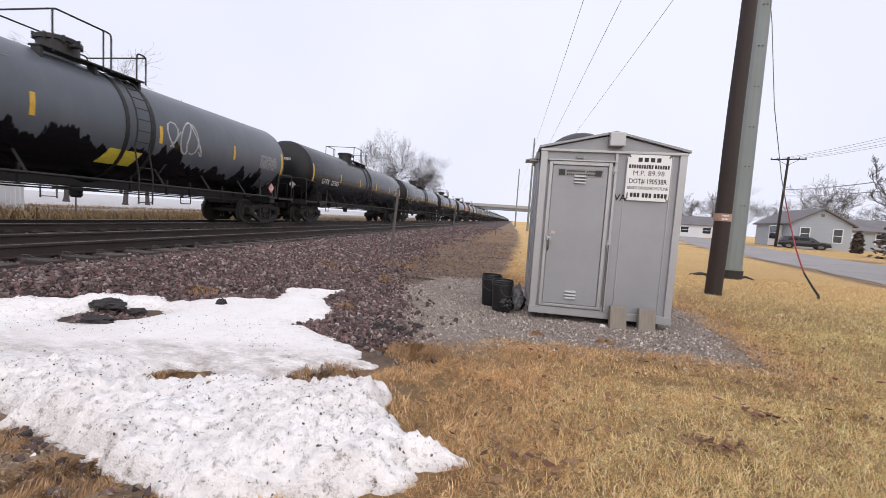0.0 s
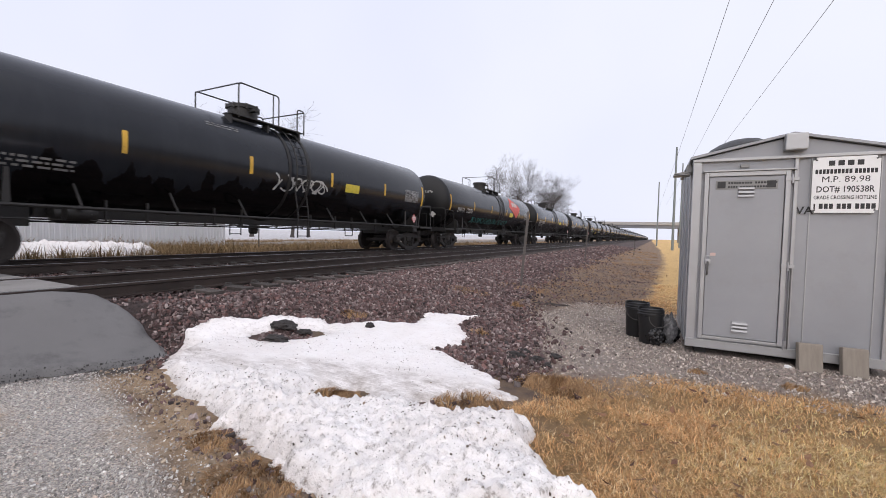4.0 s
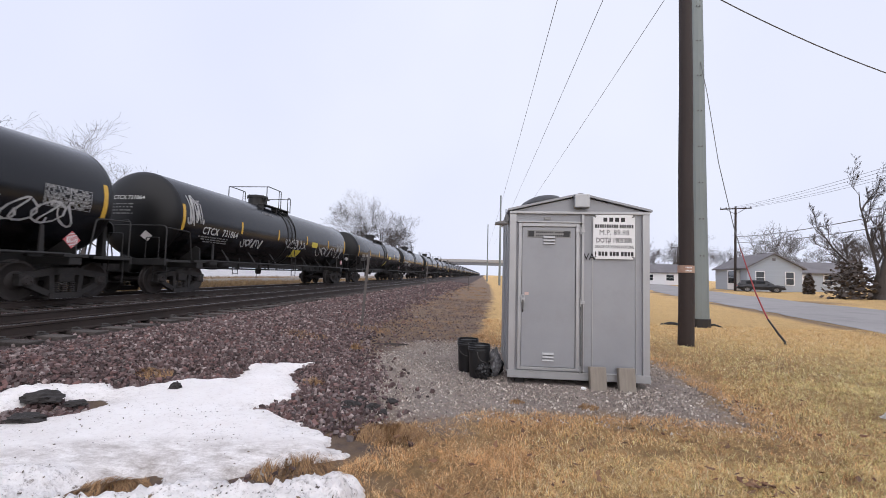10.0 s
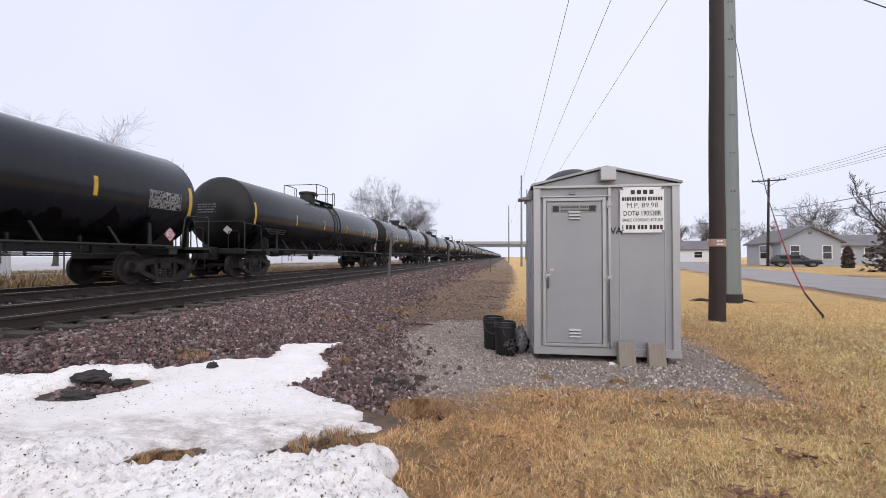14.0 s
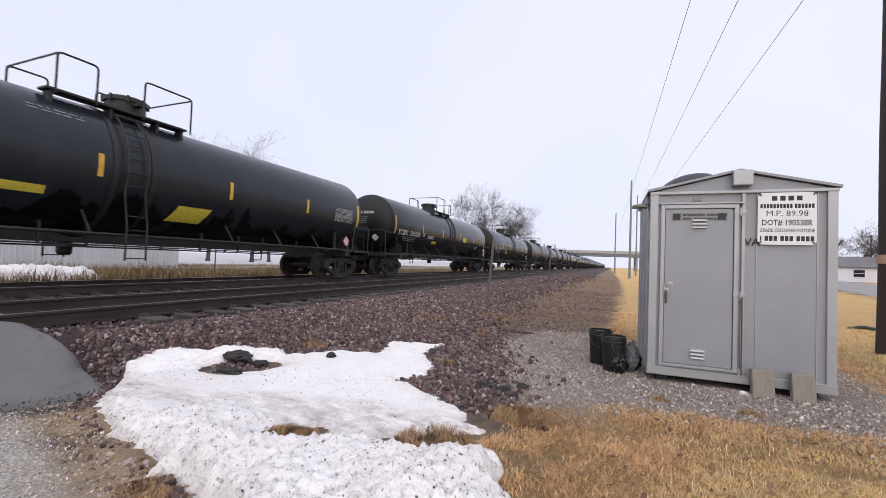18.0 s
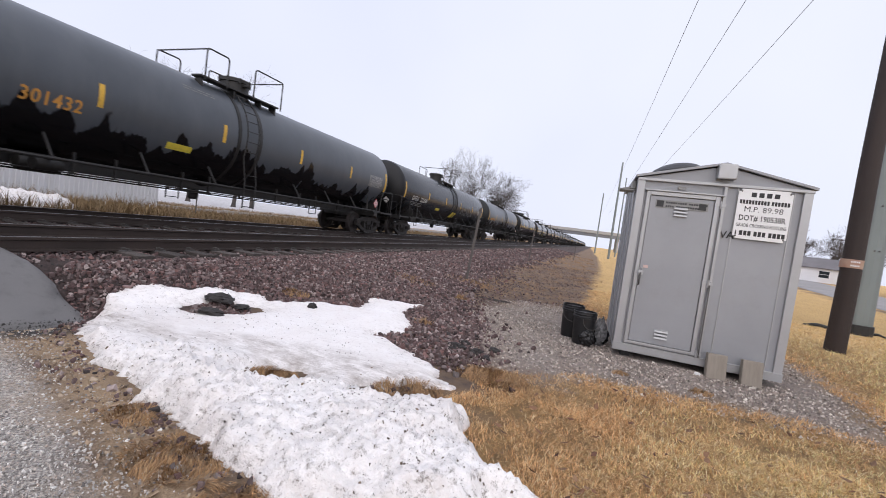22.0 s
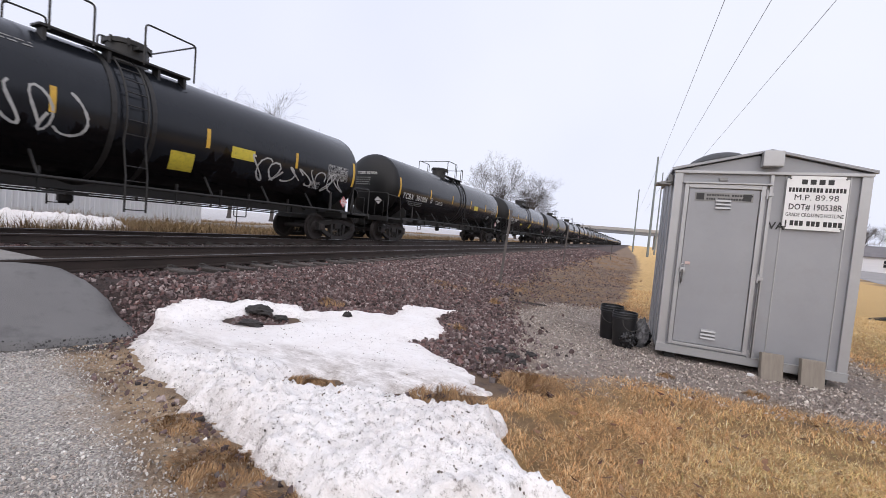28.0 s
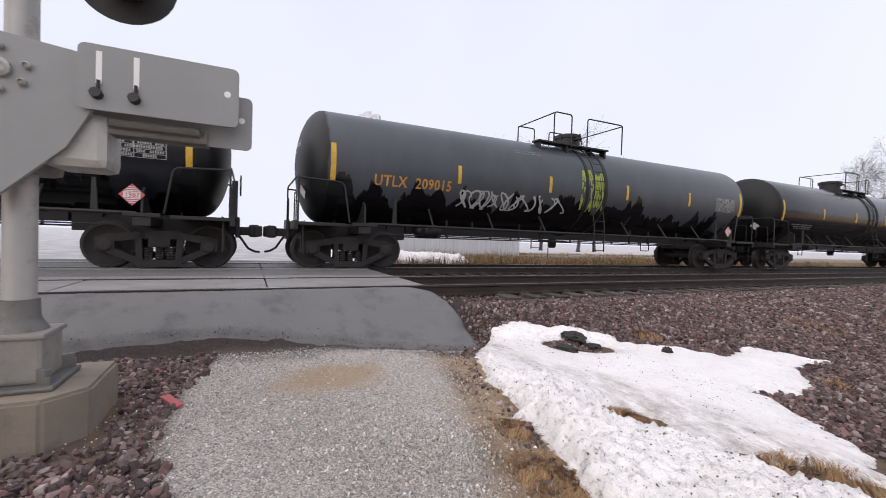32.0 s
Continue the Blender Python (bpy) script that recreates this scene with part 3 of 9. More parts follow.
def tank_material(name, top, low, rough, drip_shade=0.0, fade=(0.05, 0.05, 0.052)):
    """Painted steel; product stains and painted shade darken lower flanks, road dust on top."""
    m, nt, b, vec = blank(name)
    sep = nt.nodes.new("ShaderNodeSeparateXYZ")
    nt.links.new(vec, sep.inputs["Vector"])
    n1 = noise_fac(nt, vec, 0.7, 0.3, 0.7, 5)
    streak = noise_fac(nt, vec, 1.0, 0.44, 0.62, 6, 0.7, (1, 1.6, 0.45))
    fine = noise_fac(nt, vec, 45, 0.3, 0.7, 3)
    paint = mix(nt, n1, top, tuple(v * 0.8 for v in top))
    paint = mix(nt, streak, paint, mix(nt, 0.45, paint, fade))
    oi = nt.nodes.new("ShaderNodeObjectInfo")
    r = nd(nt, "ShaderNodeMapRange", To_Min=0.75, To_Max=1.3)
    nt.links.new(oi.outputs["Random"], r.inputs["Value"])
    hsv = nt.nodes.new("ShaderNodeHueSaturation")
    nt.links.new(r.outputs["Result"], hsv.inputs["Value"])
    nt.links.new(paint, hsv.inputs["Color"])
    paint = hsv.outputs["Color"]
    # ragged dark lower flank: product stains, plus underside shade put into the colour
    if drip_shade:
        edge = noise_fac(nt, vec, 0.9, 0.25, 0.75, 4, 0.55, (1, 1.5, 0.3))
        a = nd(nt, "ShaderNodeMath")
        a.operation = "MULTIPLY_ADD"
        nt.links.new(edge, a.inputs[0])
        a.inputs[1].default_value, a.inputs[2].default_value = 1.5, TANK_Z - 1.25 + (drip_shade - 1)
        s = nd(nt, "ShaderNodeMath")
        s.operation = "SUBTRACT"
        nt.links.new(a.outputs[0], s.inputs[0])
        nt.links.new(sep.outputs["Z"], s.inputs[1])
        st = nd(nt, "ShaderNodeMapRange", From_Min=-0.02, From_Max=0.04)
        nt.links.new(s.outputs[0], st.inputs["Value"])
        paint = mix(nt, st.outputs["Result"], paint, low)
        ro = nd(nt, "ShaderNodeMapRange", To_Min=rough, To_Max=0.16)
        nt.links.new(st.outputs["Result"], ro.inputs["Value"])
        nt.links.new(ro.outputs["Result"], b.inputs["Roughness"])
    else:
        ro = nd(nt, "ShaderNodeMapRange", To_Min=rough - 0.06, To_Max=rough + 0.14)
        nt.links.new(streak, ro.inputs["Value"])
        nt.links.new(ro.outputs["Result"], b.inputs["Roughness"])
    # soot and oil, plus gap shade painted in, darken the dished ends; ragged edge
    ab = nd(nt, "ShaderNodeMath")
    ab.operation = "ABSOLUTE"
    nt.links.new(sep.outputs["Y"], ab.inputs[0])
    rag = nd(nt, "ShaderNodeMath")
    rag.operation = "MULTIPLY_ADD"
    nt.links.new(noise_fac(nt, vec, 1.3, 0.2, 0.8, 5, 0.6, (1.6, 1.6, 0.5)), rag.inputs[0])
    rag.inputs[1].default_value = 0.22
    nt.links.new(ab.outputs[0], rag.inputs[2])
    en = nd(nt, "ShaderNodeMapRange", From_Min=HEAD - 0.50, From_Max=HEAD - 0.45, To_Max=0.93)
    nt.links.new(rag.outputs[0], en.inputs["Value"])
    paint = mix(nt, en.outputs["Result"], paint, low)
    dull = mix(nt, en.outputs["Result"], ro.outputs["Result"], (0.5, 0.5, 0.5))
    nt.links.new(dull, b.inputs["Roughness"])
    nt.links.new(paint, b.inputs["Base Color"])
    b.inputs["Specular IOR Level"].default_value = 0.36
    add_bump(nt, b, fine, 0.02, 0.003)
    return m


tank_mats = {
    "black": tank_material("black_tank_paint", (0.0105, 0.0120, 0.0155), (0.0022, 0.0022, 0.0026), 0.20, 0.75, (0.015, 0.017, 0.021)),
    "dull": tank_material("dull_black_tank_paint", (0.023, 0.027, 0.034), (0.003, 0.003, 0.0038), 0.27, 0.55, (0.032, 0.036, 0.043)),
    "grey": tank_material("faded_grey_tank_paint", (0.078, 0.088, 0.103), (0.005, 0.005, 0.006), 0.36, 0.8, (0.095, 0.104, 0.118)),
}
iron_mat = mat("black_car_iron", (0.012, 0.012, 0.012), (0.022, 0.020, 0.019), rough=0.55, metal=0.1, big=2, fine=35, bump=0.15)
truck_mat = mat("grimy_truck_casting", (0.024, 0.021, 0.020), (0.013, 0.0115, 0.0115), rough=0.75, big=3, fine=50, amount=0.8, bump=0.3, dirt=(0.058, 0.046, 0.04), dirt_amount=0.35)
wheel_mat = mat("rolled_steel_wheel", (0.048, 0.040, 0.038), (0.028, 0.024, 0.023), rough=0.7, metal=0.3, big=4, fine=50, bump=0.2)
yellow_mat = mat("reflective_yellow", (0.72, 0.44, 0.05), (0.50, 0.30, 0.04), rough=0.45, big=3, fine=25, bump=0.05, dirt=(0.16, 0.10, 0.03), dirt_amount=0.5)
panel_yellow = mat("yellow_stencil_panel", (0.70, 0.58, 0.06), (0.52, 0.42, 0.05), rough=0.5, big=4, fine=30, bump=0.05, dirt=(0.12, 0.10, 0.05), dirt_amount=0.5)
letter_mat = mat("white_stencil", (0.62, 0.62, 0.60), (0.42, 0.42, 0.41), rough=0.6, big=3, fine=30, bump=0.0)
faint_mat = mat("faded_stencil", (0.24, 0.24, 0.235), (0.13, 0.13, 0.13), rough=0.7, big=4, fine=40, bump=0.0)
faint_white = mat("worn_white_stencil", (0.42, 0.42, 0.41), (0.24, 0.24, 0.24), rough=0.65, big=4, fine=40, bump=0.0)
orange_mat = mat("orange_stencil", (0.62, 0.30, 0.05), (0.40, 0.19, 0.04), rough=0.6, big=3, fine=30, bump=0.0)
spray_mat = mat("white_spray_paint", (0.50, 0.50, 0.49), (0.28, 0.28, 0.28), rough=0.7, big=4, fine=40, bump=0.0)
spray_green = mat("green_spray_paint", (0.42, 0.50, 0.08), (0.22, 0.28, 0.05), rough=0.7, big=4, fine=40, bump=0.0)
spray_teal = mat("teal_spray_paint", (0.03, 0.22, 0.20), (0.02, 0.12, 0.12), rough=0.7, big=4, fine=40, bump=0.0)
placard_white = mat("placard_white", (0.72, 0.70, 0.70), (0.6, 0.56, 0.56), rough=0.5, big=6, fine=40, bump=0.0)
placard_red = mat("placard_red", (0.55, 0.10, 0.10), (0.40, 0.08, 0.09), rough=0.5, big=6, fine=40, bump=0.0)
bright_red = mat("bright_red_emblem", (0.62, 0.08, 0.05), (0.5, 0.06, 0.045), rough=0.5, big=4, fine=40, bump=0.0)


def tank_point(y, a, lift=0.0):
    """On the flank towards the path: a degrees above the tank's widest line."""
    return ((TANK_R + lift) * math.cos(radians(a)), y, TANK_Z + (TANK_R + lift) * math.sin(radians(a)))


def patch(y0, y1, a0, a1, material, lift=0.006, skew=0.0, n=5):
    """A thin sheet that hugs the tank's flank."""
    bm = bmesh.new()
    layers = []
    for dl in (0.0, lift):
        layers.append([[bm.verts.new(tank_point(y + skew * (a0 + (a1 - a0) * i / n - a0) / 10, a0 + (a1 - a0) * i / n, dl)) for y in (y0, y1)] for i in range(n + 1)])
    lo, hi = layers
    for i in range(n):
        bm.faces.new((hi[i][0], hi[i][1], hi[i + 1][1], hi[i + 1][0]))
    for a, b in ((0, 0), (n, n)):
        bm.faces.new((lo[a][0], lo[a][1], hi[b][1], hi[b][0]))
    for j in (0, 1):
        for i in range(n):
            bm.faces.new((lo[i][j], lo[i + 1][j], hi[i + 1][j], hi[i][j]))
    bmesh.ops.recalc_face_normals(bm, faces=bm.faces[:])
    return quick("patch", bm, material)


def quick(name, bm, material, smooth=False):
    me = bpy.data.meshes.new(name)
    bm.normal_update()
    bm.to_mesh(me)
    bm.free()
    me.materials.append(material)
    if smooth:
        me.shade_smooth()
        me.set_sharp_from_angle(angle=radians(38))
    return me


def wrap(me, y0, a0, lift=0.006, wide=1.0):
    """Bends a flat mesh (x right, y up) onto the flank, its origin at y0 and a0 degrees."""
    me = me.copy()
    for v in me.vertices:
        v.co = tank_point(y0 + v.co.x * wide, a0 + math.degrees(v.co.y / TANK_R), lift)
    return me


def upright(me, y0, z0, lift=0.0):
    """Stands a flat mesh upright beside the car's frame, facing the path."""
    me = me.copy()
    for v in me.vertices:
        v.co = (1.52 + lift + v.co.z, y0 + v.co.x, z0 + v.co.y)
    return me


def on_head(me, u, w, lift=0.006):
    """Lays a flat mesh on the dished end that leads, u metres aside and w above its middle."""
    me = me.copy()
    for v in me.vertices:
        x, z = u + v.co.x, w + v.co.y
        q = min((x * x + z * z) / TANK_R ** 2, 0.98)
        v.co = (x, -HEAD + DISH * (1 - math.sqrt(1 - q)) - lift, TANK_Z + z)
    return me


def bars(rows, width, height, gap, material, seed=0, lead=0.0):
    """Lines of small lettering too fine to read, as short bars."""
    g = random.Random(seed)
    bm = bmesh.new()
    for r in range(rows):
        x, y = lead * r, -r * gap
        while x < width:
            w = g.uniform(0.05, 0.22)
            vs = [bm.verts.new(p) for p in ((x, y, 0), (min(x + w, width), y, 0), (min(x + w, width), y + height, 0), (x, y + height, 0))]
            bm.faces.new(vs)
            x += w + g.uniform(0.03, 0.07)
    return quick("lettering", bm, material)


def scribble(width, height, strokes, thick, material, seed):
    """Loops of spray paint."""
    g = random.Random(seed)
    bm = bmesh.new()
    for s in range(strokes):
        x = width * s / strokes
        n = g.randint(12, 20)
        ph, sp = g.uniform(0, 6.28), g.uniform(0.45, 1.1)
        ax, ay = g.uniform(0.5, 1.0) * width / strokes, g.uniform(0.3, 0.5) * height
        pts = [Vector((x + ax * (0.5 + 0.5 * math.sin(ph + sp * i * 0.9)) + i * 0.04 * width / strokes, height * 0.5 + ay * math.cos(ph * 1.7 + i * sp * 0.63), 0)) for i in range(n)]
        for a, b in zip(pts, pts[1:]):
            d = (b - a)
            if d.length < 1e-4:
                continue
            nrm = Vector((-d.y, d.x, 0)).normalized() * thick * g.uniform(0.35, 0.6)
            e = d.normalized() * thick * 0.3
            bm.faces.new([bm.verts.new(p) for p in (a - nrm - e, b - nrm + e, b + nrm + e, a + nrm - e)])
    return quick("graffiti", bm, material)


def tank_mesh(material, seg=56):
    bm = bmesh.new()
    prof = []
    for i in range(11):
        a = radians(90 * i / 10)
        prof.append((TANK_R * math.sin(a), -HEAD + DISH * (1 - math.cos(a))))
    for y in (-5.0, -2.4, -0.02):
        prof.append((TANK_R, y))
    prof += [(r, -h) for r, h in prof[::-1]]
    lathe(bm, prof, seg, "y", (0, 0, TANK_Z))
    bmesh.ops.recalc_face_normals(bm, faces=bm.faces[:])
    return quick("tank", bm, material, True)


def truck_meshes():
    """A three-piece freight truck: cast side frame, bolster with springs, wheelset."""
    out = {}
    bm = bmesh.new()
    # frame members, each a rounded bar, round the two windows
    w = 0.075

    def bar(a, b, r, ww=w):
        a, b = Vector((0, a[0], a[1])), Vector((0, b[0], b[1]))
        d = (b - a).normalized()
        n = Vector((0, -d.z, d.y)) * r
        q = []
        for sx in (-ww, ww):
            q.append([bm.verts.new(p + Vector((sx, 0, 0))) for p in (a - n - d * r * 0.5, b - n + d * r * 0.5, b + n + d * r * 0.5, a + n - d * r * 0.5)])
        lo, hi = q
        for i in range(4):
            bm.faces.new((lo[i], lo[(i + 1) % 4], hi[(i + 1) % 4], hi[i]))
        bm.faces.new(lo[::-1])
        bm.faces.new(hi)
    bar((-1.02, 0.55), (-0.28, 0.68), 0.075)
    bar((1.02, 0.55), (0.28, 0.68), 0.075)
    bar((-0.3, 0.68), (0.3, 0.68), 0.085)
    bar((-0.95, 0.42), (-0.34, 0.13), 0.065)
    bar((0.95, 0.42), (0.34, 0.13), 0.065)
    bar((-0.36, 0.10), (0.36, 0.10), 0.07, 0.10)
    bar((-0.36, 0.62), (-0.33, 0.14), 0.055)
    bar((0.36, 0.62), (0.33, 0.14), 0.055)
    for y in (-0.889, 0.889):
        box(bm, -0.085, y - 0.16, 0.34, 0.085, y + 0.16, 0.60, 0.03)
    bmesh.ops.recalc_face_normals(bm, faces=bm.faces[:])
    out["side_frame"] = quick("side_frame", bm, truck_mat)
    bm = bmesh.new()
    box(bm, -1.08, -0.19, 0.42, 1.08, 0.19, 0.64, 0.03)
    box(bm, -0.35, -0.22, 0.64, 0.35, 0.22, 0.78, 0.03)
    for sx in (-0.98, 0.98):
        for y in (-0.19, 0.0, 0.19):
            for k in range(5):
                lathe(bm, [(0.075, 0.0), (0.088, 0.02), (0.075, 0.04)], 7, "z", (sx, y, 0.18 + k * 0.048))
    out["bolster"] = quick("bolster", bm, truck_mat)
    bm = bmesh.new()
    for s in (-1, 1):
        prof = [(0.07, 0.66), (0.14, 0.665), (0.20, 0.70), (0.36, 0.745), (0.395, 0.70), (0.485, 0.683), (0.485, 0.715), (0.460, 0.725), (0.455, 0.82), (0.40, 0.822), (0.37, 0.79), (0.22, 0.765), (0.13, 0.83), (0.075, 0.835)]
        lathe(bm, [(r, s * h) for r, h in prof], 22, "x")
        lathe(bm, [(0.055, s * 0.83), (0.075, s * 0.9), (0.12, s * 0.93), (0.12, s * 1.08), (0.10, s * 1.10), (0.02, s * 1.105)], 16, "x")
        for k in range(3):
            a = radians(120 * k)
            rod(bm, (s * 1.10, 0.06 * math.cos(a), 0.06 * math.sin(a)), (s * 1.125, 0.06 * math.cos(a), 0.06 * math.sin(a)), 0.018, seg=6)
    lathe(bm, [(0.085, -0.7), (0.075, 0.0), (0.085, 0.7)], 14, "x")
    bmesh.ops.recalc_face_normals(bm, faces=bm.faces[:])
    out["wheelset"] = quick("wheelset", bm, wheel_mat, True)
    return out


def bend(pts, r=0.12):
    """Rounds the corners of a line of points."""
    pts = [Vector(p) for p in pts]
    out = [pts[0]]
    for a, b, c in zip(pts, pts[1:], pts[2:]):
        u, v = (a - b), (c - b)
        k = min(r, u.length * 0.45, v.length * 0.45)
        p, q = b + u.normalized() * k, b + v.normalized() * k
        for i in range(5):
            t = i / 4
            out.append(p * (1 - t) ** 2 + b * 2 * t * (1 - t) + q * t * t)
    return out + [pts[-1]]


def hoops(top, spans):
    """Railing hoops beside the dome, near and far, with a rail across at each outer end."""
    out = []
    for x in (0.95, -0.95):
        for y0, y1, h, posts in spans:
            bm = bmesh.new()
            pipe(bm, bend([(x, y0, top - 0.14), (x, y0, top + h), (x, y1, top + h), (x, y1, top - 0.14)], 0.10), 0.021, 7)
            out.append(("dome_railing", quick("dome_railing", bm, iron_mat, True)))
            for y in posts:
                bm = bmesh.new()
                pipe(bm, [(x, y, top - 0.14), (x, y, top + h)], 0.018, 6)
                out.append(("railing_post", quick("railing_post", bm, iron_mat, True)))
    for y, h in ((spans[0][0], spans[0][2]), (spans[-1][1], spans[-1][2])):
        bm = bmesh.new()
        pipe(bm, [(-0.95, y, top + h - 0.03), (0.95, y, top + h - 0.03)], 0.019, 6)
        out.append(("cross_rail", quick("cross_rail", bm, iron_mat, True)))
    return out


def car_parts():
    """Everything but the tank's paint and lettering, as (name, mesh, pose, holder)."""
    P = []
    M = pose(0, 0, 0)
    for e in (-1, 1):
        bm = bmesh.new()
        box(bm, -0.33, 0, 0.72, 0.33, 3.0, 1.10, 0.02)
        box(bm, -0.40, 2.98, 0.66, 0.40, 3.06, 1.14, 0.015)
        for k in (0.5, 1.2, 1.9):
            box(bm, -0.45, k, 1.02, 0.45, k + 0.03, 1.20)
        P.append(("stub_sill", quick("stub_sill", bm, iron_mat), pose(0, e * 5.6, 0, 0, 0, 0 if e > 0 else 180), None))
        bm = bmesh.new()
        box(bm, -1.48, 7.55, 1.02, 1.48, 8.55, 1.07, 0.01)
        box(bm, -1.5, 8.50, 0.90, 1.5, 8.58, 1.10, 0.01)
        for sx in (-1.46, 1.46):
            box(bm, sx - 0.04, 7.45, 1.0, sx + 0.04, 8.55, 1.075, 0.01)
        P.append(("end_platform", quick("end_platform", bm, iron_mat), pose(0, 0, 0, 0, 0, 0 if e > 0 else 180), None))
        bm = bmesh.new()
        pipe(bm, bend([(-1.45, 8.50, 1.08), (-1.45, 8.50, 2.12), (1.45, 8.50, 2.12), (1.45, 8.50, 1.08)], 0.16), 0.022, 7)
        for sx in (-1.45, 1.45):
            pipe(bm, bend([(sx, 8.48, 2.06), (sx, 7.5, 2.02), (sx, 7.35, 1.1)], 0.12), 0.022, 7)
            pipe(bm, bend([(sx * 0.55, 8.52, 1.08), (sx * 0.55, 8.52, 1.75), (sx * 0.85, 8.52, 1.75), (sx * 0.85, 8.52, 1.08)], 0.06), 0.016, 6)
        P.append(("end_railing", quick("end_railing", bm, iron_mat, True), pose(0, 0, 0, 0, 0, 0 if e > 0 else 180), None))
        for sx in (-1.2, 1.2):
            bm = bmesh.new()
            for k in range(3):
                z = 0.40 + 0.3 * k
                pipe(bm, bend([(sx - 0.22, 8.35, z + 0.1), (sx - 0.22, 8.42, z), (sx + 0.22, 8.42, z), (sx + 0.22, 8.35, z + 0.1)], 0.04), 0.014, 6)
            for q in (-0.22, 0.22):
                rod(bm, (sx + q, 8.38, 0.36), (sx + q, 8.38, 1.05), 0.016, seg=6)
            P.append(("end_step", quick("end_step", bm, iron_mat), pose(0, 0, 0, 0, 0, 0 if e > 0 else 180), None))
        # cradle webs that carry the tank over the truck
        bm = bmesh.new()
        for sx in (-1, 1):
            prism(bm, [(sx * 0.5, 0.9), (sx * 1.50, 1.02), (sx * 1.47, 1.5), (sx * 1.30, 1.6), (sx * 1.1, 1.4), (sx * 0.8, 1.2)], 6.98, 7.02, "xz")
            prism(bm, [(6.20, 1.08), (6.32, 1.08), (6.28, 1.72), (6.22, 1.72)], sx * 1.40, sx * 1.44, "yz")
            box(bm, sx * 1.46 - 0.06, 6.7, 1.02, sx * 1.46 + 0.06, 7.3, 1.10, 0.01)
        box(bm, -1.5, 6.85, 0.84, 1.5, 7.15, 1.02, 0.02)
        P.append(("body_bolster", quick("body_bolster", bm, iron_mat), pose(0, 0, 0, 0, 0, 0 if e > 0 else 180), None))
        bm = bmesh.new()
        box(bm, -0.10, 8.5, 0.72, 0.10, 8.95, 0.92, 0.03)
        box(bm, -0.17, 8.86, 0.68, 0.17, 9.09, 0.98, 0.05)
        box(bm, 0.08, 8.98, 0.70, 0.22, 9.16, 0.96, 0.04)
        P.append(("coupler", quick("coupler", bm, truck_mat), pose(0, 0, 0, 0, 0, 0 if e > 0 else 180), None))
        bm = bmesh.new()
        pipe(bm, [(0.35, 8.6, 0.80), (0.36, 8.72, 0.62), (0.34, 8.85, 0.42), (0.25, 9.0, 0.34), (0.12, 9.1, 0.33)], 0.028, 8)
        P.append(("air_hose", quick("air_hose", bm, iron_mat, True), pose(0, 0, 0, 0, 0, 0 if e > 0 else 180), None))
    for sx in (-1, 1):
        bm = bmesh.new()
        pipe(bm, [(sx * 1.47, -6.9, 1.09), (sx * 1.47, 6.9, 1.09)], 0.034, 8)
        for y in (-5.2, -3.4, -1.6, 1.8, 3.6, 5.4):
            box(bm, sx * 1.22 - 0.26, y - 0.03, 1.05, sx * 1.22 + 0.26, y + 0.03, 1.12)
            pipe(bm, [(sx * 1.40, y, 1.09), (sx * 1.05, y, 1.56)], 0.026, 6)
        P.append(("side_rail", quick("side_rail", bm, iron_mat, True), M, None))
        bm = bmesh.new()
        for y in (0.02, 0.44):
            pipe(bm, [(sx * 1.56, y, 0.55), (sx * 1.56, y, 1.3)] + [(sx * (TANK_R + 0.10) * math.cos(radians(a)), y, TANK_Z + (TANK_R + 0.10) * math.sin(radians(a))) for a in range(-20, 76, 12)], 0.02, 6)
        for i in range(4):
            rod(bm, (sx * 1.56, 0.02, 0.6 + 0.3 * i), (sx * 1.56, 0.44, 0.6 + 0.3 * i), 0.013, seg=6)
        for a in range(-14, 74, 11):
            p = ((TANK_R + 0.10) * math.cos(radians(a)), TANK_Z + (TANK_R + 0.10) * math.sin(radians(a)))
            rod(bm, (sx * p[0], 0.02, p[1]), (sx * p[0], 0.44, p[1]), 0.013, seg=6)
        P.append(("ladder", quick("ladder", bm, iron_mat, True), M, None))
    bm = bmesh.new()
    for y0, y1 in ((-0.22, -0.12), (0.56, 0.66)):
        n = 40
        lo, hi = [], []
        for i in range(n):
            a = 2 * math.pi * i / n
            for L, r in ((lo, TANK_R - 0.01), (hi, TANK_R + 0.022)):
                L.append([bm.verts.new((r * math.cos(a), y, TANK_Z + r * math.sin(a))) for y in (y0, y1)])
        for i in range(n):
            j = (i + 1) % n
            bm.faces.new((hi[i][0], hi[i][1], hi[j][1], hi[j][0]))
            for k in (0, 1):
                bm.faces.new((lo[i][k], lo[j][k], hi[j][k], hi[i][k]))
    bmesh.ops.recalc_face_normals(bm, faces=bm.faces[:])
    P.append(("tank_band", quick("tank_band", bm, iron_mat), M, None))
    # added filler box for the dark band under the tank, not a known sill
    bm = bmesh.new()
    box(bm, -0.32, -5.55, 0.90, 0.32, 5.55, 1.16, 0.02)
    P.append(("belly_sill", quick("belly_sill", bm, iron_mat), M, None))
    top = TANK_Z + TANK_R
    bm = bmesh.new()
    lathe(bm, [(0.41, -0.12), (0.41, 0.36), (0.45, 0.37), (0.45, 0.46), (0.40, 0.49), (0.12, 0.51)], 30, "z", (0, -0.25, top))
    for k in range(8):
        a = radians(45 * k + 20)
        rod(bm, (0.45 * math.cos(a), -0.25 + 0.45 * math.sin(a), top + 0.33), (0.45 * math.cos(a), -0.25 + 0.45 * math.sin(a), top + 0.49), 0.03, seg=6)
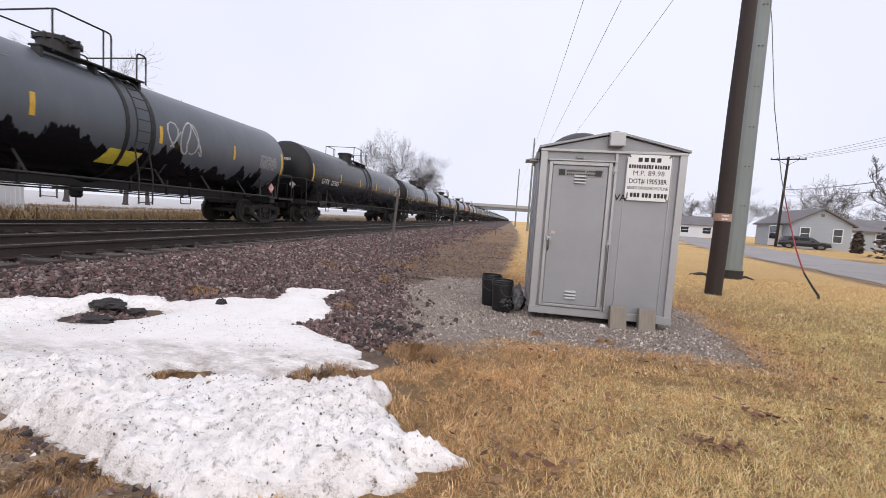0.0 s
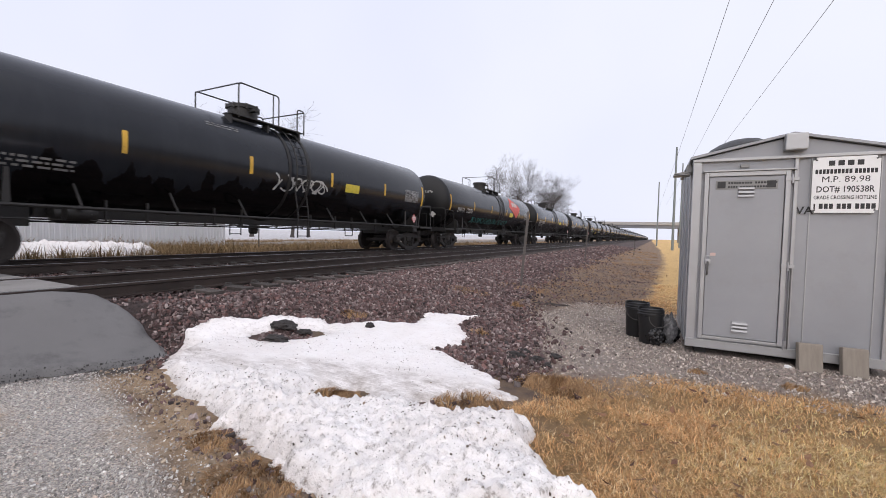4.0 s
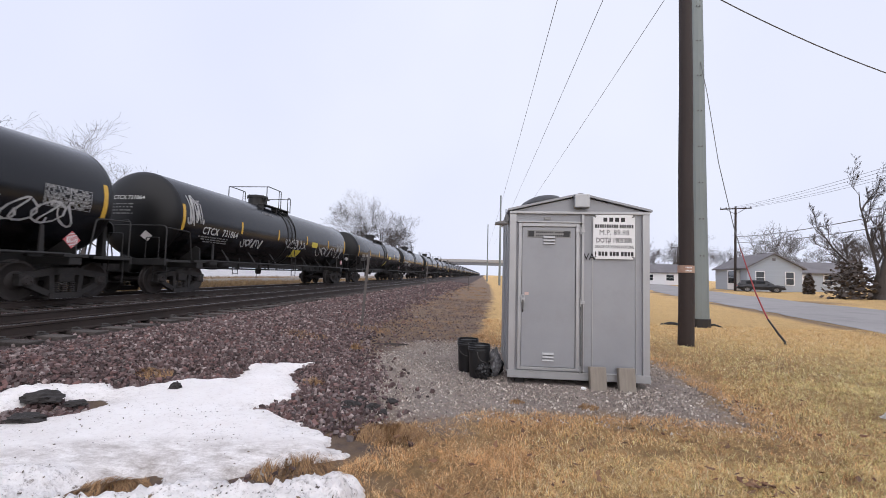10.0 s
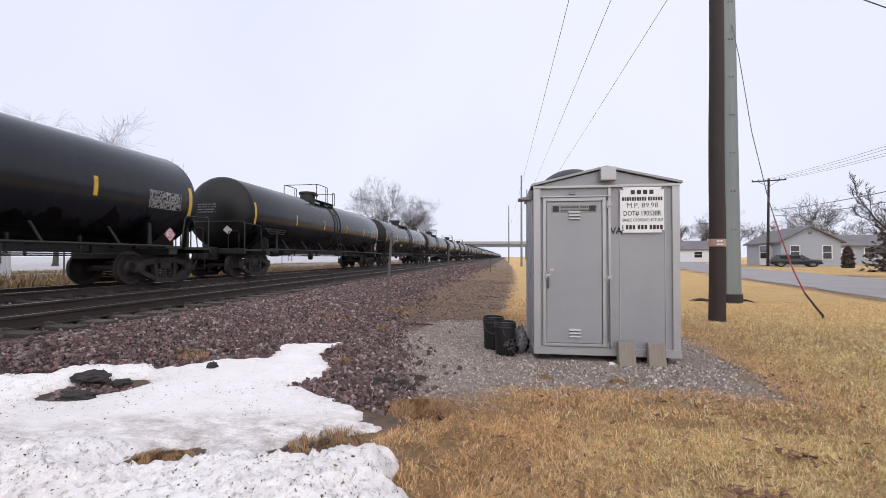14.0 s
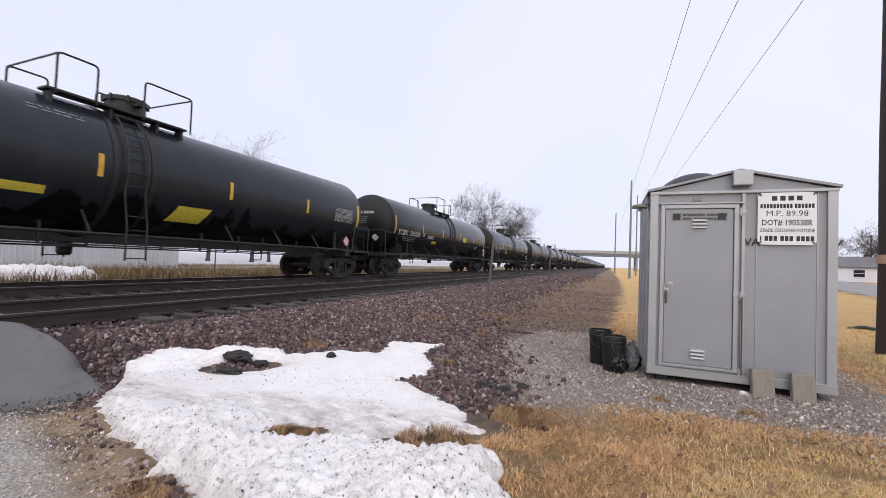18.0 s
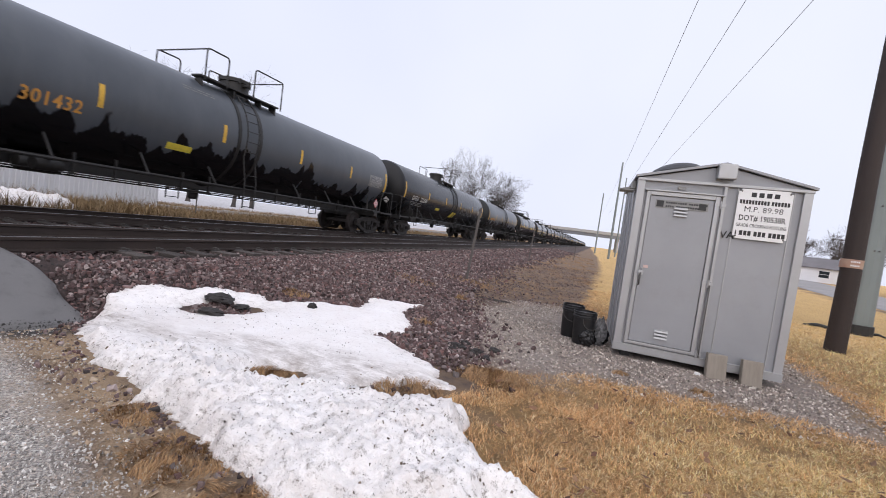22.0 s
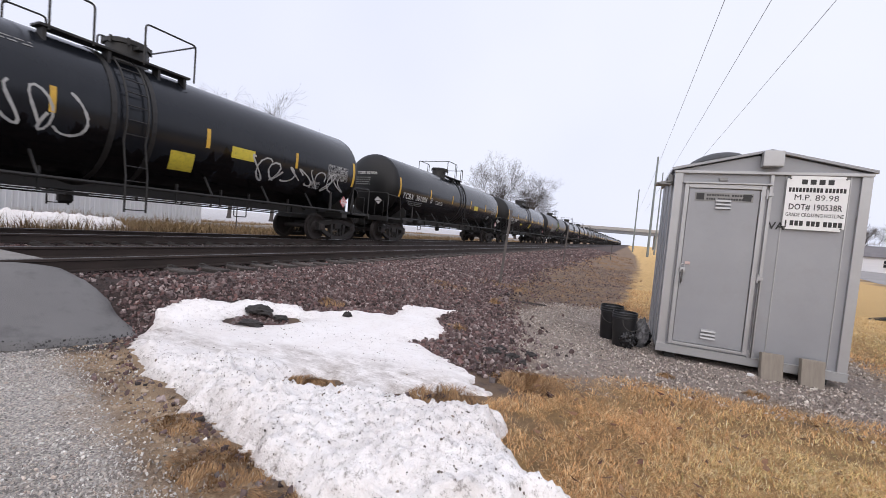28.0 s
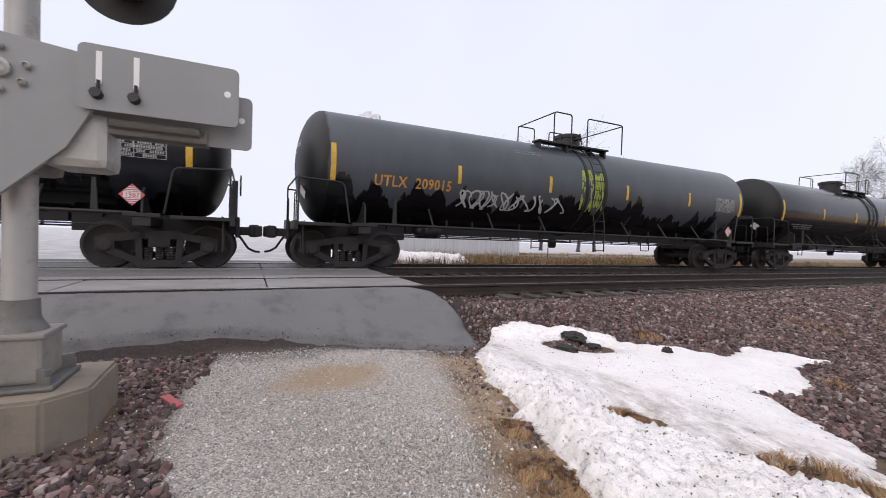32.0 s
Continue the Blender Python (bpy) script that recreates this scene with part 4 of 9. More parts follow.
    box(bm, 0.3, -0.35, top + 0.25, 0.62, -0.2, top + 0.33, 0.02)
    P.append(("manway_dome", quick("manway_dome", bm, iron_mat, True), pose(0, -0.45, 0), None))
    bm = bmesh.new()
    for sx in (-1, 1):
        box(bm, sx * 0.80 - 0.17, -1.35, top - 0.10, sx * 0.80 + 0.17, 1.2, top - 0.06, 0.008)
        for y in (-1.3, -0.1, 1.1):
            box(bm, sx * 0.80 - 0.12, y - 0.03, top - 0.36, sx * 0.80 + 0.12, y + 0.03, top - 0.08)
    box(bm, -0.7, 0.75, top - 0.02, 0.7, 1.2, top + 0.02, 0.008)
    P.append(("dome_platform", quick("dome_platform", bm, iron_mat), pose(0, -0.45, 0), None))
    for name, me in hoops(top, ((-1.10, 0.25, 0.80, (0.05,)), (0.97, 1.25, 0.62, ()))):
        P.append((name, me, pose(0, -0.45, 0), None))
    bm = bmesh.new()
    lathe(bm, [(0.10, 0.62), (0.14, 0.68), (0.14, 0.9), (0.30, 1.0), (0.55, 1.16)], 16, "z", (0, -0.3, 0))
    box(bm, -0.5, -0.5, 0.80, 0.5, -0.1, 0.86, 0.01)
    P.append(("outlet_valve", quick("outlet_valve", bm, iron_mat), M, None))
    bm = bmesh.new()
    pipe(bm, [(0.9, -6.2, 0.86), (0.9, 6.2, 0.86)], 0.018, 6)
    pipe(bm, [(-0.7, -6.2, 0.82), (-0.7, 6.2, 0.82)], 0.022, 6)
    for y in (-4.6, -3.8, -2.2, -1.4, 1.2, 2.4, 3.3, 4.8):
        box(bm, 0.87, y - 0.02, 0.84, 0.93, y + 0.02, 1.30)
        box(bm, -0.73, y - 0.02, 0.80, -0.67, y + 0.02, 1.25)
    pipe(bm, bend([(1.2, 2.6, 1.1), (1.2, 2.6, 0.62), (1.2, 3.0, 0.62), (1.2, 3.0, 1.1)], 0.05), 0.016, 6)
    P.append(("brake_pipe", quick("brake_pipe", bm, iron_mat), M, None))
    bm = bmesh.new()
    lathe(bm, [(0.02, -0.42), (0.16, -0.36), (0.19, -0.26), (0.19, 0.26), (0.16, 0.36), (0.02, 0.42)], 16, "y", (0.55, -5.0, 0.98))
    lathe(bm, [(0.02, -0.2), (0.14, -0.18), (0.14, 0.2), (0.05, 0.24)], 14, "y", (1.15, -5.2, 0.98))
    P.append(("brake_reservoir", quick("brake_reservoir", bm, iron_mat, True), M, None))
    bm = bmesh.new()
    lathe(bm, [(0.24, 0), (0.24, 0.03), (0.21, 0.03), (0.20, 0.0)], 18, "y", (0.55, 8.66, 1.85))
    box(bm, 0.45, 8.5, 1.1, 0.65, 8.62, 1.95, 0.02)
    P.append(("hand_brake", quick("hand_brake", bm, iron_mat), M, None))
    return P


def long_railing(spans):
    """The other kind of dome fittings: a longer running board and railing."""
    top = TANK_Z + TANK_R
    bm = bmesh.new()
    for sx in (-1, 1):
        box(bm, sx * 0.80 - 0.17, -1.95, top - 0.10, sx * 0.80 + 0.17, 0.9, top - 0.05, 0.008)
        for y in (-1.85, -0.8, 0.2, 0.8):
            box(bm, sx * 0.80 - 0.12, y - 0.03, top - 0.36, sx * 0.80 + 0.12, y + 0.03, top - 0.08)
    out = [("dome_platform", quick("dome_platform", bm, iron_mat))]
    out += hoops(top, spans)
    return out


def placard_mesh():
    """A diamond hazard sign with a red border, lying in the x-y plane."""
    bm = bmesh.new()
    s = 0.21
    bm.faces.new([bm.verts.new(p) for p in ((0, -s, 0), (s, 0, 0), (0, s, 0), (-s, 0, 0))])
    back = quick("placard", bm, placard_red)
    bm = bmesh.new()
    for k in (-1, 1):
        for i in range(3):
            y = k * (0.075 + 0.035 * i)
            w = 0.13 - 0.036 * i
            bm.faces.new([bm.verts.new(p) for p in ((-w, y - 0.008, 0.003), (w, y - 0.008, 0.003), (w, y + 0.008, 0.003), (-w, y + 0.008, 0.003))])
    bm.faces.new([bm.verts.new(p) for p in ((-0.135, -0.055, 0.003), (0.135, -0.055, 0.003), (0.135, 0.055, 0.003), (-0.135, 0.055, 0.003))])
    return back, quick("placard_field", bm, placard_white)


CAR_PARTS = car_parts()
LONG_RAILS = {"rev": long_railing(((-1.80, -1.10, 0.68, ()), (-0.15, 1.00, 0.76, ()))), "wide": long_railing(((-1.37, -0.68, 0.86, ()), (-0.03, 1.50, 0.84, ())))}
TRUCK = truck_meshes()
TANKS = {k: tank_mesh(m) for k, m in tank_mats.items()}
PLACARD = [upright(me, 6.85, 1.43, 0.004 * i) for i, me in enumerate(placard_mesh())]
PLACARD_NO = upright(text_mesh("1987", 0.085, placard_red), 6.85 - 0.115, 1.43 - 0.042, 0.009)
STRIPES = [patch(-7.81, -7.69, -20, 16, yellow_mat, n=8), patch(-4.54, -4.44, -11, 8, yellow_mat), patch(-1.54, -1.44, -11, 8, yellow_mat),
           patch(1.60, 1.70, -11, 8, yellow_mat), patch(4.68, 4.78, -11, 8, yellow_mat), patch(7.69, 7.81, -20, 16, yellow_mat, n=8)]


def ruled_table(w, h, rows, material, seed):
    """A stencilled form: a frame, ruled rows, and characters too small to read."""
    g = random.Random(seed)
    bm = bmesh.new()

    def q(x0, y0, x1, y1):
        n = max(1, int((y1 - y0) / 0.12))
        for i in range(n):
            a, b = y0 + (y1 - y0) * i / n, y0 + (y1 - y0) * (i + 1) / n
            bm.faces.new([bm.verts.new(p) for p in ((x0, a, 0), (x1, a, 0), (x1, b, 0), (x0, b, 0))])
    t = 0.014
    for x in (0, w * 0.52, w - t):
        q(x, 0, x + t, h)
    for i in range(rows + 1):
        y = (h - t) * i / rows
        q(0, y, w, y + t * 0.7)
        if i < rows:
            x = 0.03
            while x < w - 0.06:
                c = g.uniform(0.018, 0.034)
                if g.random() < 0.78:
                    q(x, y + 0.022, x + c, y + 0.022 + (h / rows - 0.034))
                x += c + 0.012
    return quick("table", bm, material)


TABLE = wrap(ruled_table(1.12, 0.50, 6, faint_white, 3), 6.25, -15.0)
SMALL_FORM = wrap(ruled_table(0.46, 0.26, 3, faint_white, 5), 5.55, -33.0)
SMALL = wrap(bars(3, 0.95, 0.03, 0.07, letter_mat, 4), -3.8, -14)
LOADS_W = wrap(bars(3, 1.65, 0.045, 0.09, faint_mat, 7, 0.18), -6.9, -25)
BOXC = []
for q in ((0, 0, 0.22, 0.02), (0, 0.22, 0.22, 0.02), (0, 0, 0.02, 0.24), (0.2, 0, 0.02, 0.24)):
    BOXC.append(q)
bm = bmesh.new()
for x, y, w, h in BOXC:
    bm.faces.new([bm.verts.new(p) for p in ((x, y, 0), (x + w, y, 0), (x + w, y + h, 0), (x, y + h, 0))])
for x, y, w, h in ((0.06, 0.07, 0.03, 0.1), (0.06, 0.14, 0.1, 0.03), (0.06, 0.07, 0.1, 0.03)):
    bm.faces.new([bm.verts.new(p) for p in ((x, y, 0), (x + w, y, 0), (x + w, y + h, 0), (x, y + h, 0))])
C_MARK = wrap(quick("c_mark", bm, letter_mat), -4.42, -18)
Y_LABEL = patch(-2.95, -2.3, -32, -25, panel_yellow, n=2)
Y_PANEL = patch(2.35, 3.1, -15, -3, panel_yellow)
Y_SLIM = patch(1.05, 1.45, -44, -24, panel_yellow, skew=0.16)
Y_TILT = patch(0.85, 1.45, -40, -20, panel_yellow, skew=-0.04)
Y_SKEW = patch(0.1, 1.0, -45, -26, panel_yellow, skew=0.10)
LINE = wrap(bars(2, 0.9, 0.03, 0.08, faint_mat, 9), -2.6, 38)

HEAD_LINES = on_head(bars(4, 0.8, 0.035, 0.10, faint_mat, 12), -0.6, 0.25)
bm = bmesh.new()
bm.faces.new([bm.verts.new(p) for p in ((0, -0.17, 0), (0.17, 0, 0), (0, 0.17, 0), (-0.17, 0, 0))])
HEAD_SIGN = on_head(quick("end_placard", bm, placard_white), 0.62, -0.72, 0.035)

# mark, number, paint, lettering, extras; in the order in which they pass
CARS = {
    -1: ("", "", "dull", "white", ""), 0: ("", "", "grey", "white", "arch skew"), 1: ("GATX", "227005", "dull", "white", ""),
    2: ("CBTX", "737094", "black", "white", "loads small cmark"), 3: ("", "", "black", "white", "panel tag"), 4: ("MWTX", "112676", "black", "white", "emblem teal panel"),
    5: ("CTCX", "73012", "black", "white", "loads panel"), 6: ("CBTX", "739597", "dull", "white", "loads panel tag4"), 7: ("TCBX", "304091", "black", "white", "loads greentag skew tag3 panel"),
    8: ("CTCX", "731064", "black", "white", "loads tag tag2 endtag tag3 panel skew"), 9: ("TILX", "191271", "black", "white", "loads panel slim cmark"), 10: ("TCBX", "305509", "black", "white", "loads tag2"),
    11: ("", "", "black", "white", "loads"), 12: ("TILX", "362774", "black", "white", "loads label cmark tag5 aar"), 13: ("GATX", "224832", "dull", "white", "loads skew label rev"),
    14: ("TCBX", "301030", "black", "white", "loads small cmark panel label"), 15: ("CBTX", "737200", "dull", "white", "loads small cmark label"), 16: ("", "301432", "grey", "orange", "label rev"),
    17: ("GATX", "222680", "dull", "white", "loads skew label tag5"), 18: ("", "", "grey", "orange", ""), 19: ("", "", "black", "white", "walkway panel"),
    20: ("TCBX", "301004", "black", "white", "loads small cmark bigtag panel tilt tag3 label rev"), 21: ("TCBX", "301006", "black", "white", "loads small cmark panel"),
    22: ("CTCX", "302368", "black", "white", "loads tilt label cmark rev"), 23: ("UTLX", "209015", "grey", "orange", "tagline ytag wide"),
}


def fine_print(name, me, tank, label):
    """Lettering too small to tell apart stays one part."""
    return tagged(put(name, me, tank, label), label, kind="stuff")


def tank_car(k):
    mark, number, paint, ink, extra = CARS.get(k, ("", "", ("black", "dull", "grey", "black")[(k * 7) % 4], "white", "panel" if k % 3 else ""))
    colour = {"black": "glossy black", "dull": "dusty dull black", "grey": "faded dark grey"}[paint]
    what = "with oil-stained flanks" if paint == "grey" else "with yellow reflector strips"
    if "tag" in extra:
        what = "with sprayed graffiti"
    kind = next((w for w in ("rev", "wide") if w in extra.split()), "")
    car = thing("tank_car", on_track(0, FAR_X, RAIL_Z), f"{colour} tank car {what}, in a train", "tank car", "train of tank cars")
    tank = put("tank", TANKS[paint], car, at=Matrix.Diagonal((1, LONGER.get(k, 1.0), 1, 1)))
    for name, me, m, _ in CAR_PARTS:
        if name == "ladder" and "walkway" in extra:
            continue
        if k > 28 and name in FINE_PARTS:
            continue
        if name in ("dome_platform", "dome_railing", "railing_post", "cross_rail") and kind:
            continue
        if name in ("manway_dome", "dome_platform", "dome_railing", "railing_post", "cross_rail", "ladder", "tank_band", "outlet_valve"):
            if kind:
                m = pose(0, DOME.get(k, 0.7) + (0.7 if name == "manway_dome" else (-0.75 if kind == "rev" else -0.2)), 0) @ m
            else:
                m = pose(0, DOME.get(k, -0.7) + 0.7, 0) @ m
        put(name, me, car, at=m)
    if kind:
        for name, me in LONG_RAILS[kind]:
            put(name, me, car, at=pose(0, DOME.get(k, 0.7), 0))
    for e in (-1, 1):
        tr = put("truck", TRUCK["bolster"], car, at=pose(0, 7.22 * e, 0))
        for sx in (-1, 1):
            put("side_frame", TRUCK["side_frame"], tr, at=pose(sx * 0.99, 0, 0))
        for y in (-0.889, 0.889):
            w = put("wheelset", TRUCK["wheelset"], tr)
            w.matrix_parent_inverse = pose(0, y, 0.457)
            wheelsets.append(w)
    for me in STRIPES:
        put("reflector_strip", me, tank, "yellow reflective strip")
    if k > 30:
        return car
    fine_print("data_table", TABLE, tank, "white stencilled table")
    if k in (12, 14, 15, 20, 21):
        fine_print("inspection_form", SMALL_FORM, tank, "small framed white stencil")
    put("hazard_placard", PLACARD[0], car, "red and white diamond placard")
    put("placard_field", PLACARD[1], car, "white field with red diamond")
    put("placard_number", PLACARD_NO, car, "red numerals 1987")
    ink_mat = {"white": letter_mat, "orange": orange_mat}[ink]
    if mark:
        y0, span = {"TCBX": (-7.42, 2.38), "CBTX": (-7.25, 2.05)}.get(mark, (-6.78, 1.85))
        a, b = text_mesh(mark, 0.27, ink_mat, 1.1), text_mesh(number, 0.27, ink_mat, 1.08)
        wa, wb = (max(v.co.x for v in q.vertices) for q in (a, b))
        k1 = span / (wa + wb)
        put("car_mark", wrap(a, y0, -20, wide=k1), tank, f"{ink} letters {mark}")
        put("car_number", wrap(b, y0 + wa * k1 + 0.22, -20, wide=k1), tank, f"{ink} numerals {number}")
        put("end_number", on_head(text_mesh(mark + " " + number, 0.13, letter_mat), -0.55, 0.42), tank, f"small white {mark} {number} on the tank's end")
    fine_print("end_stencil", HEAD_LINES, tank, "small white stencilling on the tank's end")
    put("end_placard", HEAD_SIGN, tank, "pale diamond placard")
    if not mark and ink == "white":
        fine_print("stencil_print", LOADS_W, tank, "faint stencilling")
    if number and not mark:
        put("car_number", wrap(text_mesh(number, 0.26, ink_mat, 1.08), -5.75, -20, wide=0.85), tank, f"{ink} numerals {number}")
    elif not mark and ink == "orange":
        put("faded_lettering", wrap(bars(1, 1.9, 0.2, 0.3, orange_mat, k), -6.9, -18), tank, "faded orange lettering")
    for word, name, me, lab in (("loads", "stencil_print", LOADS_W, "small white stencilling"), ("small", "stencil_print", SMALL, "small white stencilling"),
                                ("cmark", "boxed_mark", C_MARK, "boxed letter C"), ("label", "yellow_label", Y_LABEL, "small yellow label"),
                                ("panel", "yellow_panel", Y_PANEL, "yellow stencil panel"), ("skew", "yellow_panel", Y_SKEW, "slanted yellow panel"),
                                ("slim", "yellow_panel", Y_SLIM, "narrow slanted yellow panel"), ("tilt", "yellow_panel", Y_TILT, "tilted yellow panel")):
        if word in extra.split():
            (fine_print if name == "stencil_print" else put)(name, me, tank, lab)
    fine_print("stencil_print", LINE, tank, "faint stencilling")
    words = extra.split()
    if "aar" in words:
        put("stencil_text", wrap(text_mesh("AAR ST-445", 0.12, letter_mat), 4.95, -19), tank, "white text AAR ST-445")
    tags = {"tag": (-0.8, -26, 2.2, 0.55, 6, spray_mat), "tag2": (-4.4, -34, 1.6, 0.45, 6, spray_mat), "tag3": (3.0, -36, 4.2, 0.75, 7, spray_mat), "bigtag": (-4.6, -30, 3.6, 1.0, 8, spray_mat),
            "greentag": (-4.2, -38, 1.2, 0.6, 5, spray_green), "teal": (-4.6, -46, 7.0, 0.45, 14, spray_teal), "tag4": (1.2, -34, 3.0, 0.85, 6, spray_mat), "tag5": (1.8, -30, 3.0, 0.65, 8, faint_mat), "arch": (1.8, -20, 1.3, 1.1, 3, spray_mat), "tagline": (-4.5, -38, 3.6, 0.55, 11, spray_mat),
            "ytag": (-0.3, -34, 0.9, 1.5, 6, spray_green), "endtag": (-7.6, -12, 0.8, 1.1, 5, spray_mat)}
    for w, (y, a, wd, h, n, mt) in tags.items():
        if w in words:
            fine_print("graffiti", wrap(scribble(wd, h, n, 0.032 if mt is faint_mat else 0.05, mt, k * 13 + len(w)), y, a, 0.009), tank, "sprayed looping graffiti")
    if "emblem" in words:
        bm = bmesh.new()
        bm.faces.new([bm.verts.new(p) for p in ((0.45, -0.85, 0), (1.35, 0.0, 0), (-0.35, 0.85, 0), (-1.35, -0.05, 0))])
        bmesh.ops.subdivide_edges(bm, edges=bm.edges[:], cuts=11, use_grid_fill=True)
        sheet = put("emblem", wrap(quick("emblem", bm, bright_red), 3.6, 17, 0.012), tank, "red diamond emblem")
        for i in range(3):
            bm = bmesh.new()
            u0 = -0.55 + 0.42 * i
            for j in range(3):
                bm.faces.new([bm.verts.new(p) for p in ((u0, 0.02 + 0.12 * j, 0), (u0 + 0.3, 0.02 + 0.12 * j, 0), (u0 + 0.3, 0.14 + 0.12 * j, 0), (u0, 0.14 + 0.12 * j, 0))])
            put("emblem_bar", wrap(quick("emblem_bar", bm, letter_mat), 3.6, 17, 0.022), sheet, "pale bar")
    if "walkway" in words:
        top = TANK_Z + TANK_R
        bm = bmesh.new()
        box(bm, -0.35, -7.3, top + 0.16, 0.35, 7.3, top + 0.20, 0.008)
        for i in range(14):
            box(bm, -0.3, -7.1 + 1.09 * i, top - 0.06, 0.3, -7.05 + 1.09 * i, top + 0.17)
        part("roof_walkway", bm, iron_mat, car)
    return car


FINE_PARTS = ("end_step", "railing_post", "cross_rail", "air_hose", "hand_brake", "brake_pipe", "brake_reservoir", "tank_band", "outlet_valve")   # too far off to show
wheelsets = []
cars = {k: tank_car(k) for k in range(-1, 47)}
from mathutils.bvhtree import BVHTree

# ---- the signal shed ----
alu_mat = mat("weathered_aluminium_paint", (0.335, 0.342, 0.358), (0.28, 0.287, 0.303), rough=0.5, metal=0.25, big=1.2, fine=35, bump=0.06, dirt=(0.275, 0.275, 0.275), dirt_amount=0.5)
alu_trim = mat("bare_aluminium_trim", (0.44, 0.445, 0.45), (0.36, 0.36, 0.365), rough=0.42, metal=0.5, big=2, fine=50, bump=0.05)
alu_dark = mat("brushed_plate", (0.20, 0.20, 0.195), (0.28, 0.275, 0.27), rough=0.45, metal=0.5, fine=60, bump=0.05)
black_print = mat("black_print", (0.02, 0.02, 0.022), (0.035, 0.035, 0.035), rough=0.6, bump=0.0)
dark_plastic = mat("dark_plastic", (0.045, 0.047, 0.05), (0.03, 0.03, 0.032), rough=0.5, fine=40, bump=0.05)
sign_white = mat("sign_enamel", (0.80, 0.80, 0.80), (0.74, 0.74, 0.73), rough=0.4, big=3, fine=40, bump=0.0, dirt=(0.6, 0.58, 0.55), dirt_amount=0.3)
wood_block = mat("weathered_block", (0.30, 0.265, 0.22), (0.22, 0.19, 0.16), rough=0.9, big=4, fine=40, bump=0.4, stretch=(6, 6, 1))
red_label = mat("red_label", (0.55, 0.30, 0.27), (0.60, 0.55, 0.5), rough=0.5, bump=0.0)

SX, SY, SZ = 0.40, 5.72, 0.08      # lower left front corner of the shed
SW, SD, SH, SAPEX = 1.83, 1.9, 2.245, 0.21


def char_bars(widths, height, material, gap=0.014):
    """Blocks the size of letters, for words that are not spelt out."""
    bm = bmesh.new()
    x = 0.0
    for w in widths:
        if w > 0:
            bm.faces.new([bm.verts.new(p) for p in ((x, 0, 0), (x + w, 0, 0), (x + w, height, 0), (x, height, 0))])
            x += w + gap
        else:
            x -= w
    return quick("bars", bm, material), x - gap


